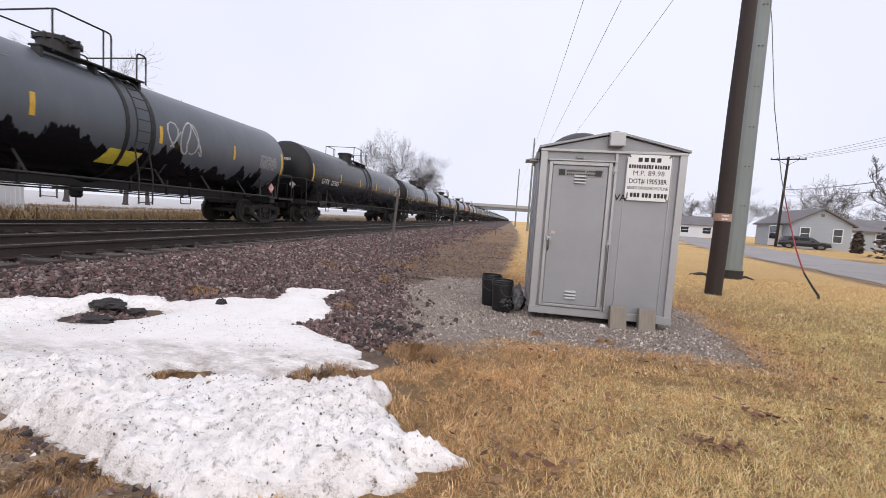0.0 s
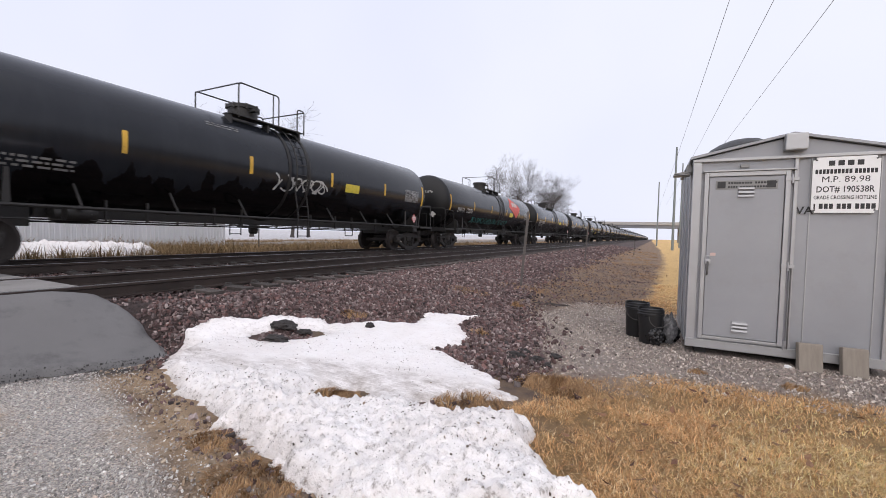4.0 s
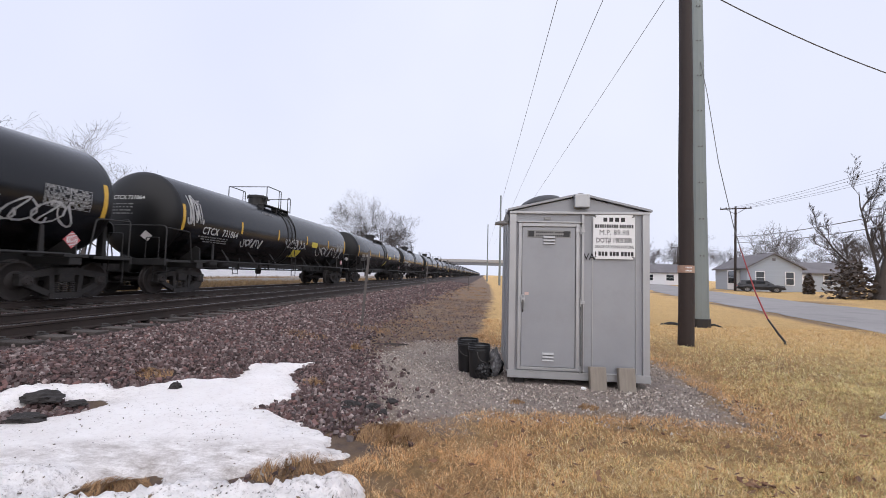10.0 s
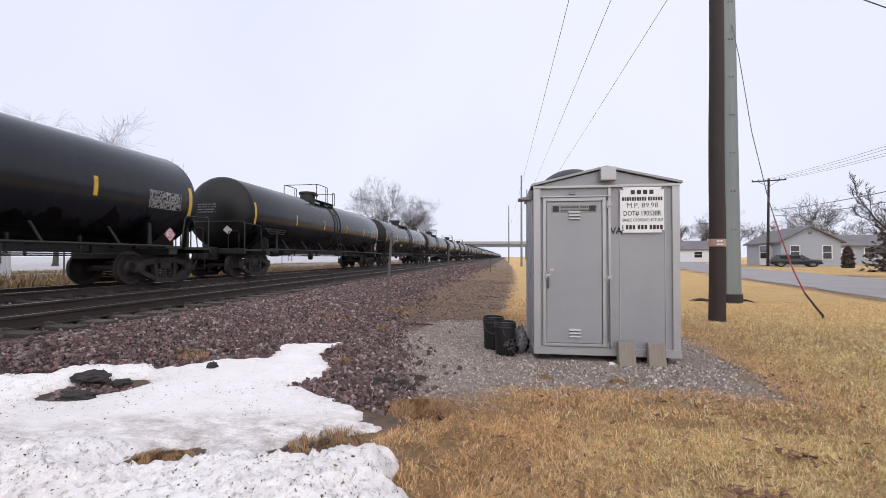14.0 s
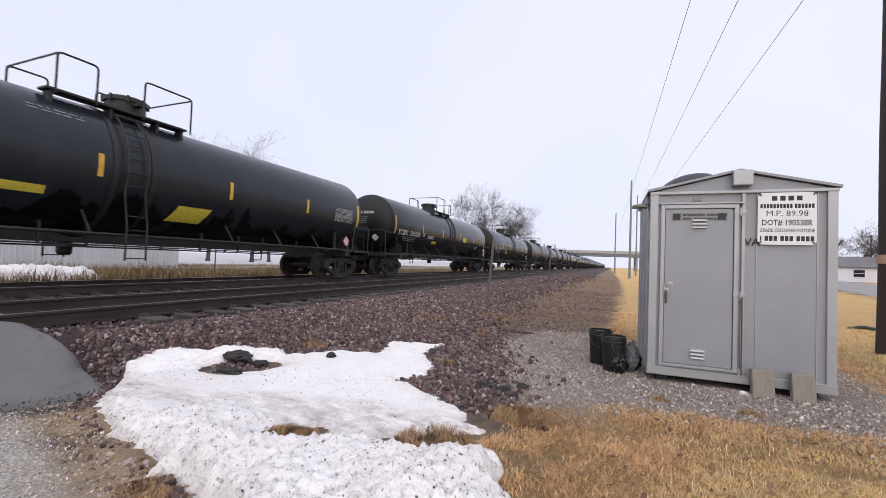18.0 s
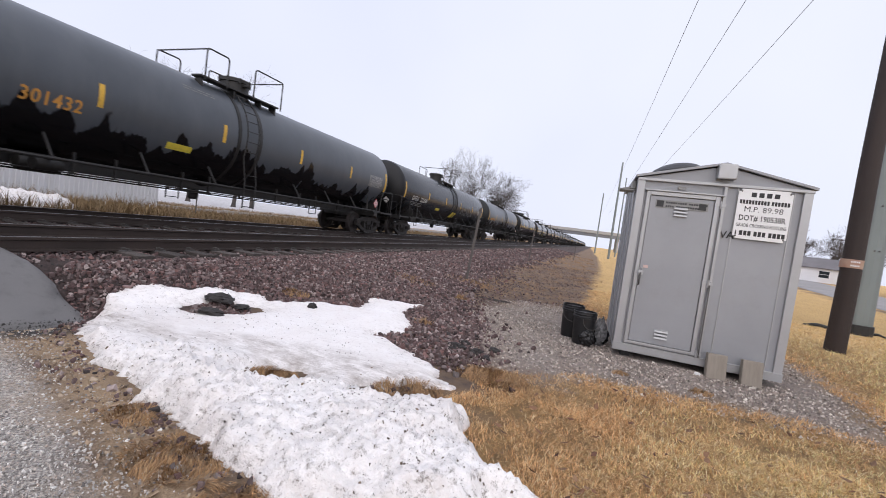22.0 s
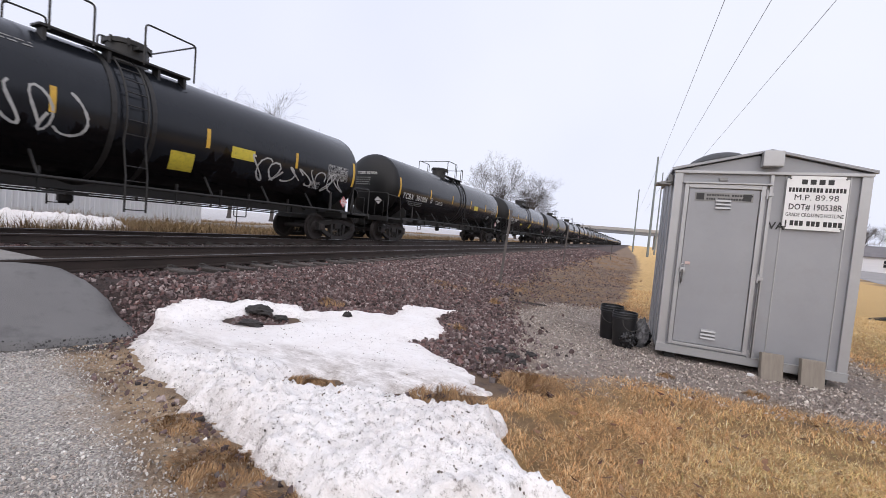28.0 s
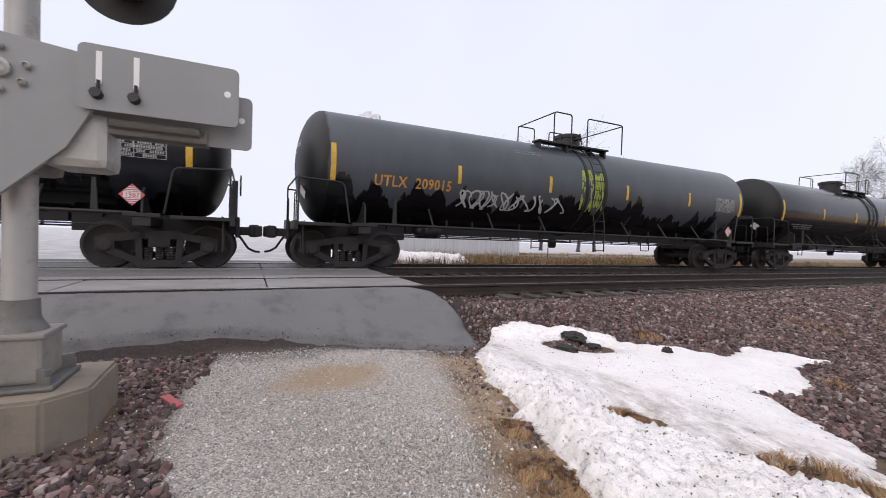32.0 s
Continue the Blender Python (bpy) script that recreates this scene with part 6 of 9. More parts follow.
def main_poles():
    p = thing("wooden_pole", pose(4.50, 9.62, 0.0, 0, 0.4, 0), "dark creosoted wooden utility pole on the lawn", "utility pole")
    bm = bmesh.new()
    rings = []
    for i in range(25):
        z = -0.3 + 12.3 * i / 24
        r = 0.163 - 0.004 * z
        rings.append(ring(bm, Vector((0.01 * math.sin(z * 1.3), 0.01 * math.cos(z), z)), Vector((1, 0, 0)), Vector((0, 1, 0)), r, 22))
    skin(bm, rings)
    part("shaft", bm, pole_wood, p, smooth=True)
    bm = bmesh.new()
    lathe(bm, [(0.164, 1.60), (0.166, 1.60), (0.166, 1.76), (0.164, 1.76)], 22)
    part("pole_tag", bm, band_mat, p, "small orange and white warning tag")
    bm = bmesh.new()
    for z in (1.63, 1.70):
        for k in range(5):
            a = radians(-115 + 9 * k)
            box(bm, 0.167 * math.cos(a) - 0.008, 0.167 * math.sin(a) - 0.004, z, 0.167 * math.cos(a) + 0.008, 0.167 * math.sin(a) + 0.002, z + 0.03)
    part("tag_print", bm, sign_white, p, "white print bars")
    q = thing("steel_pole", pose(6.76, 13.8, 0.0), "thick grey galvanised steel transmission pole on a dark base", "steel pole")
    bm = bmesh.new()
    lathe(bm, [(0.36, 0.0), (0.355, 0.3), (0.21, 18.0)], 16)
    part("shaft", bm, pole_steel, q)
    bm = bmesh.new()
    lathe(bm, [(0.40, -0.1), (0.395, 0.26), (0.36, 0.27)], 16)
    part("base_collar", bm, iron_mat, q, "black collar at the pole's foot")
    for i in range(8):
        for k in (-1, 1):
            bm = bmesh.new()
            lathe(bm, [(0.02, 0.0), (0.02, -0.02)], 8, "y", (k * 0.05 + 0.02, -0.345 + 0.008 * (1 + 1.15 * i), 2.2 + 1.15 * i))
            part("step_bolt", bm, steel_mat, q)
    bm = bmesh.new()
    for k, (ax, ay, bx, by) in enumerate(((-0.4, -0.1, -1.0, 0.2), (0.35, 0.2, 0.8, 0.05), (-0.35, 0.2, -0.9, 0.45))):
        pipe(bm, [(ax, ay, 0.02), ((ax + bx) / 2, (ay + by) / 2, 0.07), (bx, by, 0.0)], 0.05, 6, 0.02)
    cl = part("turf_clod", bm, iron_mat, at=pose(6.72, 13.7, 0.0))
    tagged(cl, "dark upturned turf round the steel pole's foot", "turf", kind="stuff")


def wire(name, pts, r, label, material=None, sag=0.0, n=24):
    a, b = Vector(pts[0]), Vector(pts[1])
    line = [a.lerp(b, i / n) - Vector((0, 0, sag * 4 * (i / n) * (1 - i / n))) for i in range(n + 1)]
    bm = bmesh.new()
    pipe(bm, line, r, 5)
    return tagged(part(name, bm, material or wire_mat), label, "cable", "overhead cables")


main_poles()

# ---- the road beyond the lawn ----
def make_road():
    far = road_far_edge()
    n = 26
    v, f = [], []
    dense_a, dense_b = [], []
    for (a, b), (c, d) in zip(zip(ROAD_NEAR, ROAD_NEAR[1:]), zip(far, far[1:])):
        for i in range(n):
            t = i / n
            dense_a.append((a[0] + (b[0] - a[0]) * t, a[1] + (b[1] - a[1]) * t))
            dense_b.append((c[0] + (d[0] - c[0]) * t, c[1] + (d[1] - c[1]) * t))
    m = 9
    for p, q in zip(dense_a, dense_b):
        for j in range(m):
            t = j / (m - 1)
            x, y = p[0] + (q[0] - p[0]) * t, p[1] + (q[1] - p[1]) * t
            wob = 0.10 * math.sin(y * 1.7 + 2 * math.sin(y * 0.6)) if j == 0 else 0.0
            v.append((x + wob, y, float(ground_z(x, y)) + 0.02 + 0.05 * math.sin(math.pi * t)))
    for i in range(len(dense_a) - 1):
        for j in range(m - 1):
            f.append((i * m + j, (i + 1) * m + j, (i + 1) * m + j + 1, i * m + j + 1))
    ob = bulk("road", v, f, road_mat, smooth=True)
    tagged(ob, "grey two-lane asphalt street with patched seams", "road", kind="structure")
    bm = bmesh.new()
    lathe(bm, [(0.001, 0.0), (0.30, 0.0), (0.30, 0.012), (0.26, 0.016), (0.001, 0.016)], 20)
    c = part("manhole_cover", bm, iron_mat, at=pose(13.84, 8.42, float(ground_z(13.84, 8.42)) + 0.06))
    tagged(c, "dark iron cover set in the street", "manhole cover")


make_road()

# ---- bare trees ----
bark_mat = mat("grey_bark", (0.085, 0.072, 0.065), (0.050, 0.043, 0.040), rough=0.95, big=1.5, fine=14, amount=0.8, bump=0.5, dist=0.02, stretch=(3, 3, 0.7))
twig_mat = mat("bare_twigs", (0.095, 0.082, 0.076), (0.065, 0.056, 0.052), rough=0.95, big=0.6, fine=8, bump=0.0)
needle_mat = island_mat("spruce_needles", [(0.055, 0.070, 0.055), (0.085, 0.098, 0.075), (0.11, 0.108, 0.088)], bump=0.0)
shrub_mat = island_mat("dormant_shrub", [(0.075, 0.060, 0.052), (0.13, 0.105, 0.092), (0.10, 0.085, 0.07)], bump=0.0)


class Limbs:
    """Tapered bars gathered into one mesh."""

    def __init__(self):
        self.v, self.f, self.n = [], [], 0

    def add(self, pts, radii, seg):
        rings = []
        u = None
        for i, p in enumerate(pts):
            d = (pts[min(i + 1, len(pts) - 1)] - pts[max(i - 1, 0)]).normalized()
            if u is None:
                u = d.orthogonal().normalized()
            else:
                u = (u - d * u.dot(d)).normalized()
            w = d.cross(u)
            ring_ = []
            for k in range(seg):
                a = 2 * math.pi * k / seg
                self.v.append(p + (u * math.cos(a) + w * math.sin(a)) * radii[i])
                ring_.append(self.n)
                self.n += 1
            rings.append(ring_)
        for a, b in zip(rings, rings[1:]):
            for k in range(seg):
                self.f.append((a[k], a[(k + 1) % seg], b[(k + 1) % seg], b[k]))

    def mesh(self, name, material, parent):
        return bulk(name, [tuple(p) for p in self.v], self.f, material, parent, smooth=True)


def bare_tree(x, y, h, spread, seed, trunk_r, label, lean=(0, 0), fork=0.25, depth=5, fineness=1.0, base=None, sweep=(0, 0), twig_r=0.012, droop=0.0, stems=(), ratio=(0.52, 0.74), kink=1.0):
    g = random.Random(seed)
    z0 = float(ground_z(x, y)) if base is None else base
    t = thing("bare_tree", pose(x, y, z0 - 0.1), label, "tree", "bare trees")
    big, fine = Limbs(), Limbs()
    sw = Vector((sweep[0], sweep[1], 0))

    def grow_limb(p, d, length, r, level):
        n = 6 if level < 3 else (3 if level < 5 else 2)
        pts, rad = [p.copy()], [r]
        for i in range(n):
            wob = Vector((g.gauss(0, 1), g.gauss(0, 1), g.gauss(0, 0.7))) * (0.10 + 0.05 * level) * kink
            d = (d + wob + sw * (0.05 * level) + Vector((0, 0, 0.07 - droop * level))).normalized()
            p = p + d * (length / n)
            pts.append(p.copy())
            rad.append(max(twig_r * 0.5, r * (1 - (0.82 if level < 2 else 0.6) * (i + 1) / n)))
        (big if level < 2 else fine).add(pts, rad, 10 if level == 0 else (7 if level < 2 else (4 if level < 4 else 3)))
        if level >= depth:
            return
        kids = {0: 5, 1: 5, 2: 5, 3: 5, 4: 4}.get(level, 3)
        kids = max(2, int(kids * fineness + 0.5))
        for k in range(kids):
            at = fork + (1 - fork) * (k + g.random()) / kids if level else 0.35 + 0.65 * (k + g.random() * 0.8) / kids
            i = min(int(at * n), n - 1)
            q = pts[i].lerp(pts[i + 1], at * n - i)
            dd = (pts[i + 1] - pts[i]).normalized()
            side = dd.orthogonal().normalized()
            side.rotate(Matrix.Rotation(g.uniform(0, 6.28) + 2.4 * k, 3, dd))
            ang = g.uniform(0.45, 0.95) * spread
            nd_ = (dd * math.cos(ang) + side * math.sin(ang)).normalized()
            grow_limb(q, nd_, length * g.uniform(*ratio), rad[i] * g.uniform(0.45, 0.62), level + 1)
    d0 = Vector((lean[0], lean[1], 1)).normalized()
    if stems:
        # forked low: a short bole and the main limbs, each with its own way
        big.add([Vector((0, 0, 0)), d0 * 0.9, d0 * 1.9], [trunk_r, trunk_r * 0.95, trunk_r * 0.7], 10)
        for at, way, length, r in stems:
            grow_limb(d0 * at, Vector(way).normalized(), length, r, 1)
    else:
        grow_limb(Vector((0, 0, 0)), d0, h * 0.52, trunk_r, 0)
    big.add([Vector((0, 0, -0.15)), Vector((0, 0, 0.05)), d0 * 0.5], [trunk_r * 1.7, trunk_r * 1.35, trunk_r * 0.98], 10)
    big.mesh("trunk", bark_mat, t)
    c = fine.mesh("crown", twig_mat, t)
    tagged(c, kind="stuff")
    return t


bare_tree(31.0, 35.6, 15.6, 0.72, 7, 0.46, "large bare wind-swept tree in a front yard", lean=(0.05, -0.04), sweep=(0.42, -0.34), fork=0.12, twig_r=0.013, fineness=1.6, kink=0.6, ratio=(0.30, 0.46),
          stems=((1.5, (0.19, -0.16, 1.0), 9.6, 0.22), (1.3, (0.08, -0.06, 1.0), 8.8, 0.18), (1.7, (0.77, -0.64, 0.36), 8.0, 0.14), (1.2, (-0.69, 0.58, 0.7), 6.0, 0.13), (1.8, (0.45, -0.38, 0.85), 7.6, 0.14),
                 (1.6, (-0.2, 0.16, 1.0), 7.2, 0.14)))
bare_tree(25.2, 15.2, 13.8, 0.80, 12, 0.52, "massive bare shade tree beside the street", lean=(0.05, -0.06), fork=0.12, droop=0.0, twig_r=0.011, fineness=1.6, kink=0.7, ratio=(0.32, 0.48),
          stems=((1.7, (-0.05, 0.10, 1.0), 5.4, 0.20), (1.8, (0.2, -0.33, 1.0), 6.4, 0.23), (1.9, (0.5, -0.80, 0.75), 5.2, 0.15), (1.9, (0.08, -0.12, 1.0), 6.2, 0.17), (1.9, (0.55, 0.1, 0.9), 4.6, 0.12)))
bare_tree(41.5, 98.0, 12.0, 0.95, 31, 0.40, "bare spreading tree near a distant house", lean=(0.3, 0), sweep=(0.6, 0), depth=4)
bare_tree(44.0, 88.0, 12.0, 0.9, 37, 0.32, "bare tree near a distant house", depth=4)
for i, (x, y, h) in enumerate(((43, 66, 12.5), (48, 72, 14), (52, 66, 13), (58, 70, 15), (66, 66, 14), (70, 58, 13), (62, 50, 15), (72, 46, 13), (80, 50, 14), (56, 80, 15), (78, 38, 15), (66, 30, 13), (88, 34, 16), (60, 18, 13), (74, 22, 14))):
    bare_tree(x, y, h * 0.72, 0.95, 50 + i, 0.26, "bare tree in the hazy row behind the houses", depth=4, fineness=0.85, twig_r=0.03)
for i, (x, y, h, s) in enumerate(((-30.0, 106, 22.5, 0.85), (-28.0, 112, 19, 0.9), (-23.0, 104, 16.5, 0.9), (-24.5, 118, 16, 0.9))):
    bare_tree(x, y, h, s, 80 + i, 0.42, "bare rounded tree beyond the tracks", depth=5, fineness=0.9, twig_r=0.024)
for i, (x, y, h) in enumerate(((-58.4, 46.8, 20.5), (-54.4, 51.6, 20), (-58, 59, 17), (-64, 36, 16), (-44, 12.5, 11), (-46, 9, 10))):
    bare_tree(x, y, h * 1.12, 1.0, 90 + i, 0.32, "bare tree beyond the snowy lot", depth=4, twig_r=0.022)


# woods far behind the houses, a few trees repeated
for i, (h, sp) in enumerate(((15, 0.95), (13, 1.05), (17, 0.85), (14, 1.0))):
    first = None
    for j in range(9):
        a = radians(17 + 6.6 * j + 1.6 * i)
        d = 118 + 17 * ((j * 5 + i * 3) % 4)
        x, y = d * math.sin(a), d * math.cos(a)
        if first is None:
            first = bare_tree(x, y, h * 0.8, sp, 140 + i, 0.22, "bare tree in the distant woods", depth=4, fineness=1.0, twig_r=0.04, base=0.4)
        else:
            copy_thing(first, pose(x, y, 0.3, 0, 0, 47 * j + 20 * i))


def spruce(x, y, h, r, seed):
    g = random.Random(seed)
    t = thing("spruce_tree", pose(x, y, float(ground_z(x, y))), "dark green conical spruce tree in a yard", "spruce tree", "spruce trees")
    bm = bmesh.new()
    rod(bm, (0, 0, -0.1), (0, 0, h * 0.95), 0.13, 0.02, 8)
    part("trunk", bm, bark_mat, t)
    v, f = [], []
    n = 22
    for i in range(n):
        k = i / (n - 1)
        z = 0.25 + (h - 0.3) * k
        rr = r * (1 - k) ** 0.85 + 0.06
        arms = max(4, int(11 * (1 - k) + 4))
        for j in range(arms):
            a = 6.283 * (j + g.random()) / arms
            L = rr * g.uniform(0.55, 1.2)
            for q in range(7):
                s0, w = L * (0.15 + 0.85 * q / 7), 0.13 + 0.16 * (1 - q / 7)
                c = Vector((math.cos(a) * s0, math.sin(a) * s0, z - 0.22 * s0 + g.uniform(-0.05, 0.05)))
                b = len(v)
                e = Vector((math.cos(a + 1.57), math.sin(a + 1.57), 0)) * w
                o = Vector((math.cos(a) * 0.28, math.sin(a) * 0.28, -0.12))
                v += [c - e, c + o, c + e, c + Vector((0, 0, -0.14)) + o * 0.5]
                f += [(b, b + 1, b + 2, b + 3)]
    tagged(bulk("crown", [tuple(p) for p in v], f, needle_mat, t), kind="stuff")
    return t


spruce(28.6, 27.4, 4.5, 1.55, 3)
spruce(33.0, 20.6, 1.9, 0.9, 4)


def shrub(x, y, w, d, h, seed, label, turn=0):
    g = random.Random(seed)
    v, f = [], []
    for i in range(900):
        p = Vector((g.gauss(0, 0.42), g.gauss(0, 0.42), 0))
        if p.length > 1:
            continue
        z = g.random() * (1 - p.length ** 2 * 0.6)
        c = Vector((p.x * w / 2, p.y * d / 2, z * h))
        a = g.uniform(0, 6.28)
        s = 0.10 + 0.10 * g.random()
        e = Vector((math.cos(a), math.sin(a), g.uniform(-0.4, 0.6))) * s
        o = Vector((math.sin(a) * 0.6, -math.cos(a) * 0.6, 0.6)) * s
        b = len(v)
        v += [c - e, c + o, c + e, c - o]
        f.append((b, b + 1, b + 2, b + 3))
    ob = bulk("shrub", [tuple(p) for p in v], f, shrub_mat)
    ob.matrix_basis = pose(x, y, float(ground_z(x, y)), 0, 0, turn)
    return tagged(ob, label, "shrub", "shrubs by the houses")


shrub(29.1, 35.7, 4.6, 3.0, 3.1, 5, "tangled leafless shrub under a tree", 20)
shrub(32.4, 44.5, 0.9, 0.8, 2.1, 8, "dark upright evergreen shrub")
shrub(46.0, 38.9, 3.2, 1.6, 1.15, 6, "leafless shrub by a white house", -40)
shrub(47.4, 35.6, 3.8, 1.6, 1.1, 7, "leafless hedge by a porch", -48)
shrub(46.6, 32.6, 4.0, 1.6, 1.4, 9, "leafless hedge by a porch", -50)

# ---- houses across the street ----
siding_grey = mat("pale_blue_grey_siding", (0.40, 0.44, 0.49), (0.35, 0.385, 0.43), rough=0.8, big=0.6, fine=8, bump=0.3, dist=0.01, stretch=(0.2, 0.2, 12))
siding_white = mat("white_siding", (0.78, 0.78, 0.79), (0.70, 0.70, 0.72), rough=0.8, big=0.5, fine=8, bump=0.3, dist=0.01, stretch=(0.2, 0.2, 12))
shingle_mat = mat("grey_shingles", (0.13, 0.125, 0.13), (0.20, 0.19, 0.20), rough=0.95, big=0.8, fine=9, amount=0.8, bump=0.4, dist=0.02)
brick_mat = mat("brown_brick", (0.26, 0.13, 0.09), (0.18, 0.09, 0.065), rough=0.9, big=1.0, fine=14, amount=0.8, bump=0.3)
trim_white = mat("white_trim", (0.80, 0.80, 0.80), (0.74, 0.74, 0.74), rough=0.6, bump=0.05)
def glass_material():
    m, nt, b, vec = blank("window_glass")
    b.inputs["Base Color"].default_value = (0.02, 0.025, 0.03, 1)
    b.inputs["Roughness"].default_value = 0.06
    return m


pane_mat = glass_material()


def window(parent, m, w, h, cross=True):
    """A window on the wall plane x-z of pose m, facing -y."""
    bm = bmesh.new()
    for q in ((-w / 2 - 0.08, -0.08, -w / 2, h + 0.08), (w / 2, -0.08, w / 2 + 0.08, h + 0.08), (-w / 2, h, w / 2, h + 0.08), (-w / 2, -0.08, w / 2, 0.0)):
        box(bm, q[0], -0.06, q[1], q[2], 0.02, q[3])
    if cross:
        box(bm, -w / 2, -0.04, h / 2 - 0.025, w / 2, 0.01, h / 2 + 0.025)
    win = part("window", bm, trim_white, parent, at=m)
    bm = bmesh.new()
    box(bm, -w / 2, -0.02, 0, w / 2, 0.0, h)
    part("pane", bm, pane_mat, win, "dark window glass")
    return win


def gable_block(parent, x0, y0, x1, y1, eave, rise, wall_m, roof_m, along="y", over=0.35, name="wall"):
    """Walls and a gabled roof; the ridge runs along the given axis."""
    bm = bmesh.new()
    if along == "y":
        xm = (x0 + x1) / 2
        prism(bm, [(x0, -0.5), (x1, -0.5), (x1, eave), (xm, eave + rise), (x0, eave)], y0, y1, "xz")
    else:
        ym = (y0 + y1) / 2
        prism(bm, [(y0, -0.5), (y1, -0.5), (y1, eave), (ym, eave + rise), (y0, eave)], x0, x1, "yz")
    part(name, bm, wall_m, parent)
    if along == "y":
        lo, hi, a, b = x0, x1, y0 - over, y1 + over
    else:
        lo, hi, a, b = y0, y1, x0 - over, x1 + over
    mid, half = (lo + hi) / 2, (hi - lo) / 2
    drop = rise / half * over
    for s in (-1, 1):
        bm = bmesh.new()
        e = (mid + s * (half + over), eave - drop)
        r = (mid, eave + rise)
        prism(bm, [e, r, (r[0], r[1] + 0.16), (e[0], e[1] + 0.16)], a, b, "xz" if along == "y" else "yz")
        part("roof", bm, roof_m, parent)


def grey_house():
    h = thing("grey_house", pose(34.1, 54.1, float(ground_z(35.5, 53.5)), 0, 0, -10), "one-storey pale grey house with a shingled gable roof", "house", "houses")
    gable_block(h, -2.7, -3.0, 2.7, 7.0, 2.7, 1.6, siding_grey, shingle_mat, "y")
    gable_block(h, 2.7, 0.5, 9.5, 6.0, 2.3, 1.2, siding_grey, shingle_mat, "x")
    window(h, pose(-1.4, -3.01, 0.95), 0.8, 1.25)
    window(h, pose(1.5, -3.01, 0.8), 0.75, 1.4)
    window(h, pose(7.0, 0.49, 0.9), 0.9, 1.1)
    window(h, pose(-3.01, 0.5, 0.8, 0, 0, -90), 2.2, 1.5)
    bm = bmesh.new()
    box(bm, 3.0, 0.44, 0.0, 5.0, 0.52, 2.05, 0.02)
    part("garage_door", bm, trim_white, h, "plain white garage door")
    bm = bmesh.new()
    box(bm, -3.0, -1.0, 0.0, -2.7, 2.0, 2.45, 0.03)
    part("bay", bm, trim_white, h, "white bay front")
    bm = bmesh.new()
    box(bm, -0.15, -3.06, 3.5, 0.15, -3.0, 3.8, 0.02)
    part("gable_vent", bm, shingle_mat, h, "dark gable vent")


def white_house():
    h = thing("white_house", pose(56.5, 48.5, -0.1, 0, 0, -62), "two-storey white house with low grey roofs and a porch", "house", "houses")
    gable_block(h, -2.4, -1.0, 2.2, 4.2, 2.2, 1.1, siding_white, shingle_mat, "y", 0.4)
    gable_block(h, -2.6, 4.0, 4.4, 10.5, 3.9, 1.3, siding_white, shingle_mat, "y", 0.45)
    gable_block(h, 4.4, 4.6, 10.6, 9.6, 3.6, 1.1, siding_white, shingle_mat, "x", 0.4)
    window(h, pose(-1.1, -1.01, 1.0), 0.7, 1.0)
    window(h, pose(1.2, -1.01, 0.9), 0.8, 1.1)
    for x in (5.6, 7.2, 9.2):
        window(h, pose(x, 4.59, 2.4), 0.8, 0.9)
    window(h, pose(7.6, 4.59, 0.6), 1.8, 1.3)
    bm = bmesh.new()
    prism(bm, [(2.2, 2.2), (9.4, 2.0), (9.4, 2.14), (2.2, 2.42)], 1.4, 4.58, "xz")
    part("porch_roof", bm, shingle_mat, h)
    for x in (3.0, 5.0, 7.0, 9.1):
        bm = bmesh.new()
        box(bm, x - 0.07, 1.5, -0.1, x + 0.07, 1.64, 2.06)
        part("porch_post", bm, trim_white, h)
    bm = bmesh.new()
    box(bm, 2.5, 1.5, 0.95, 9.1, 1.56, 1.02)
    for i in range(33):
        box(bm, 2.6 + 0.2 * i, 1.51, 0.1, 2.64 + 0.2 * i, 1.55, 0.96)
    part("porch_railing", bm, shingle_mat, h, "grey porch railing")


def far_houses():
    h = thing("small_house", pose(38.5, 90.0, 0.4, 0, 0, -20), "low white house beyond the shed, hazy", "house", "houses")
    gable_block(h, -6, -3, 6, 4, 2.5, 1.6, siding_white, shingle_mat, "x")
    for x in (-3.5, 0.2, 3.4):
        window(h, pose(x, -3.01, 0.9), 1.3, 1.1)
    h = thing("small_house", pose(69.1, 72.3, 0.4, 0, 0, -36), "low pale green-grey house behind a yard", "house", "houses")
    gable_block(h, -4.5, -3, 4.5, 3, 2.1, 1.1, siding_grey, shingle_mat, "x")
    for x in (-2.4, 0.4, 2.8):
        window(h, pose(x, -3.01, 0.8), 1.1, 0.9)
    h = thing("white_garage", pose(55.5, 33.6, 0.5, 0, 0, -45), "plain white garage behind a large tree", "garage")
    gable_block(h, -2.0, -3, 2.0, 3, 2.2, 1.1, siding_white, shingle_mat, "y")
    bm = bmesh.new()
    box(bm, -1.2, -3.05, 0, 1.2, -2.98, 2.1, 0.02)
    part("garage_door", bm, trim_white, h)
    h = thing("brick_garage", pose(53.5, 26.8, 0.45, 0, 0, -60), "low brown brick garage with a dark shingled roof", "garage")
    gable_block(h, -4.5, -3, 4.5, 3, 1.9, 1.1, brick_mat, shingle_mat, "x")
    bm = bmesh.new()
    box(bm, -1.6, -3.05, 0.1, -0.8, -2.98, 0.9, 0.02)
    part("window", bm, trim_white, h)


grey_house()
white_house()
far_houses()

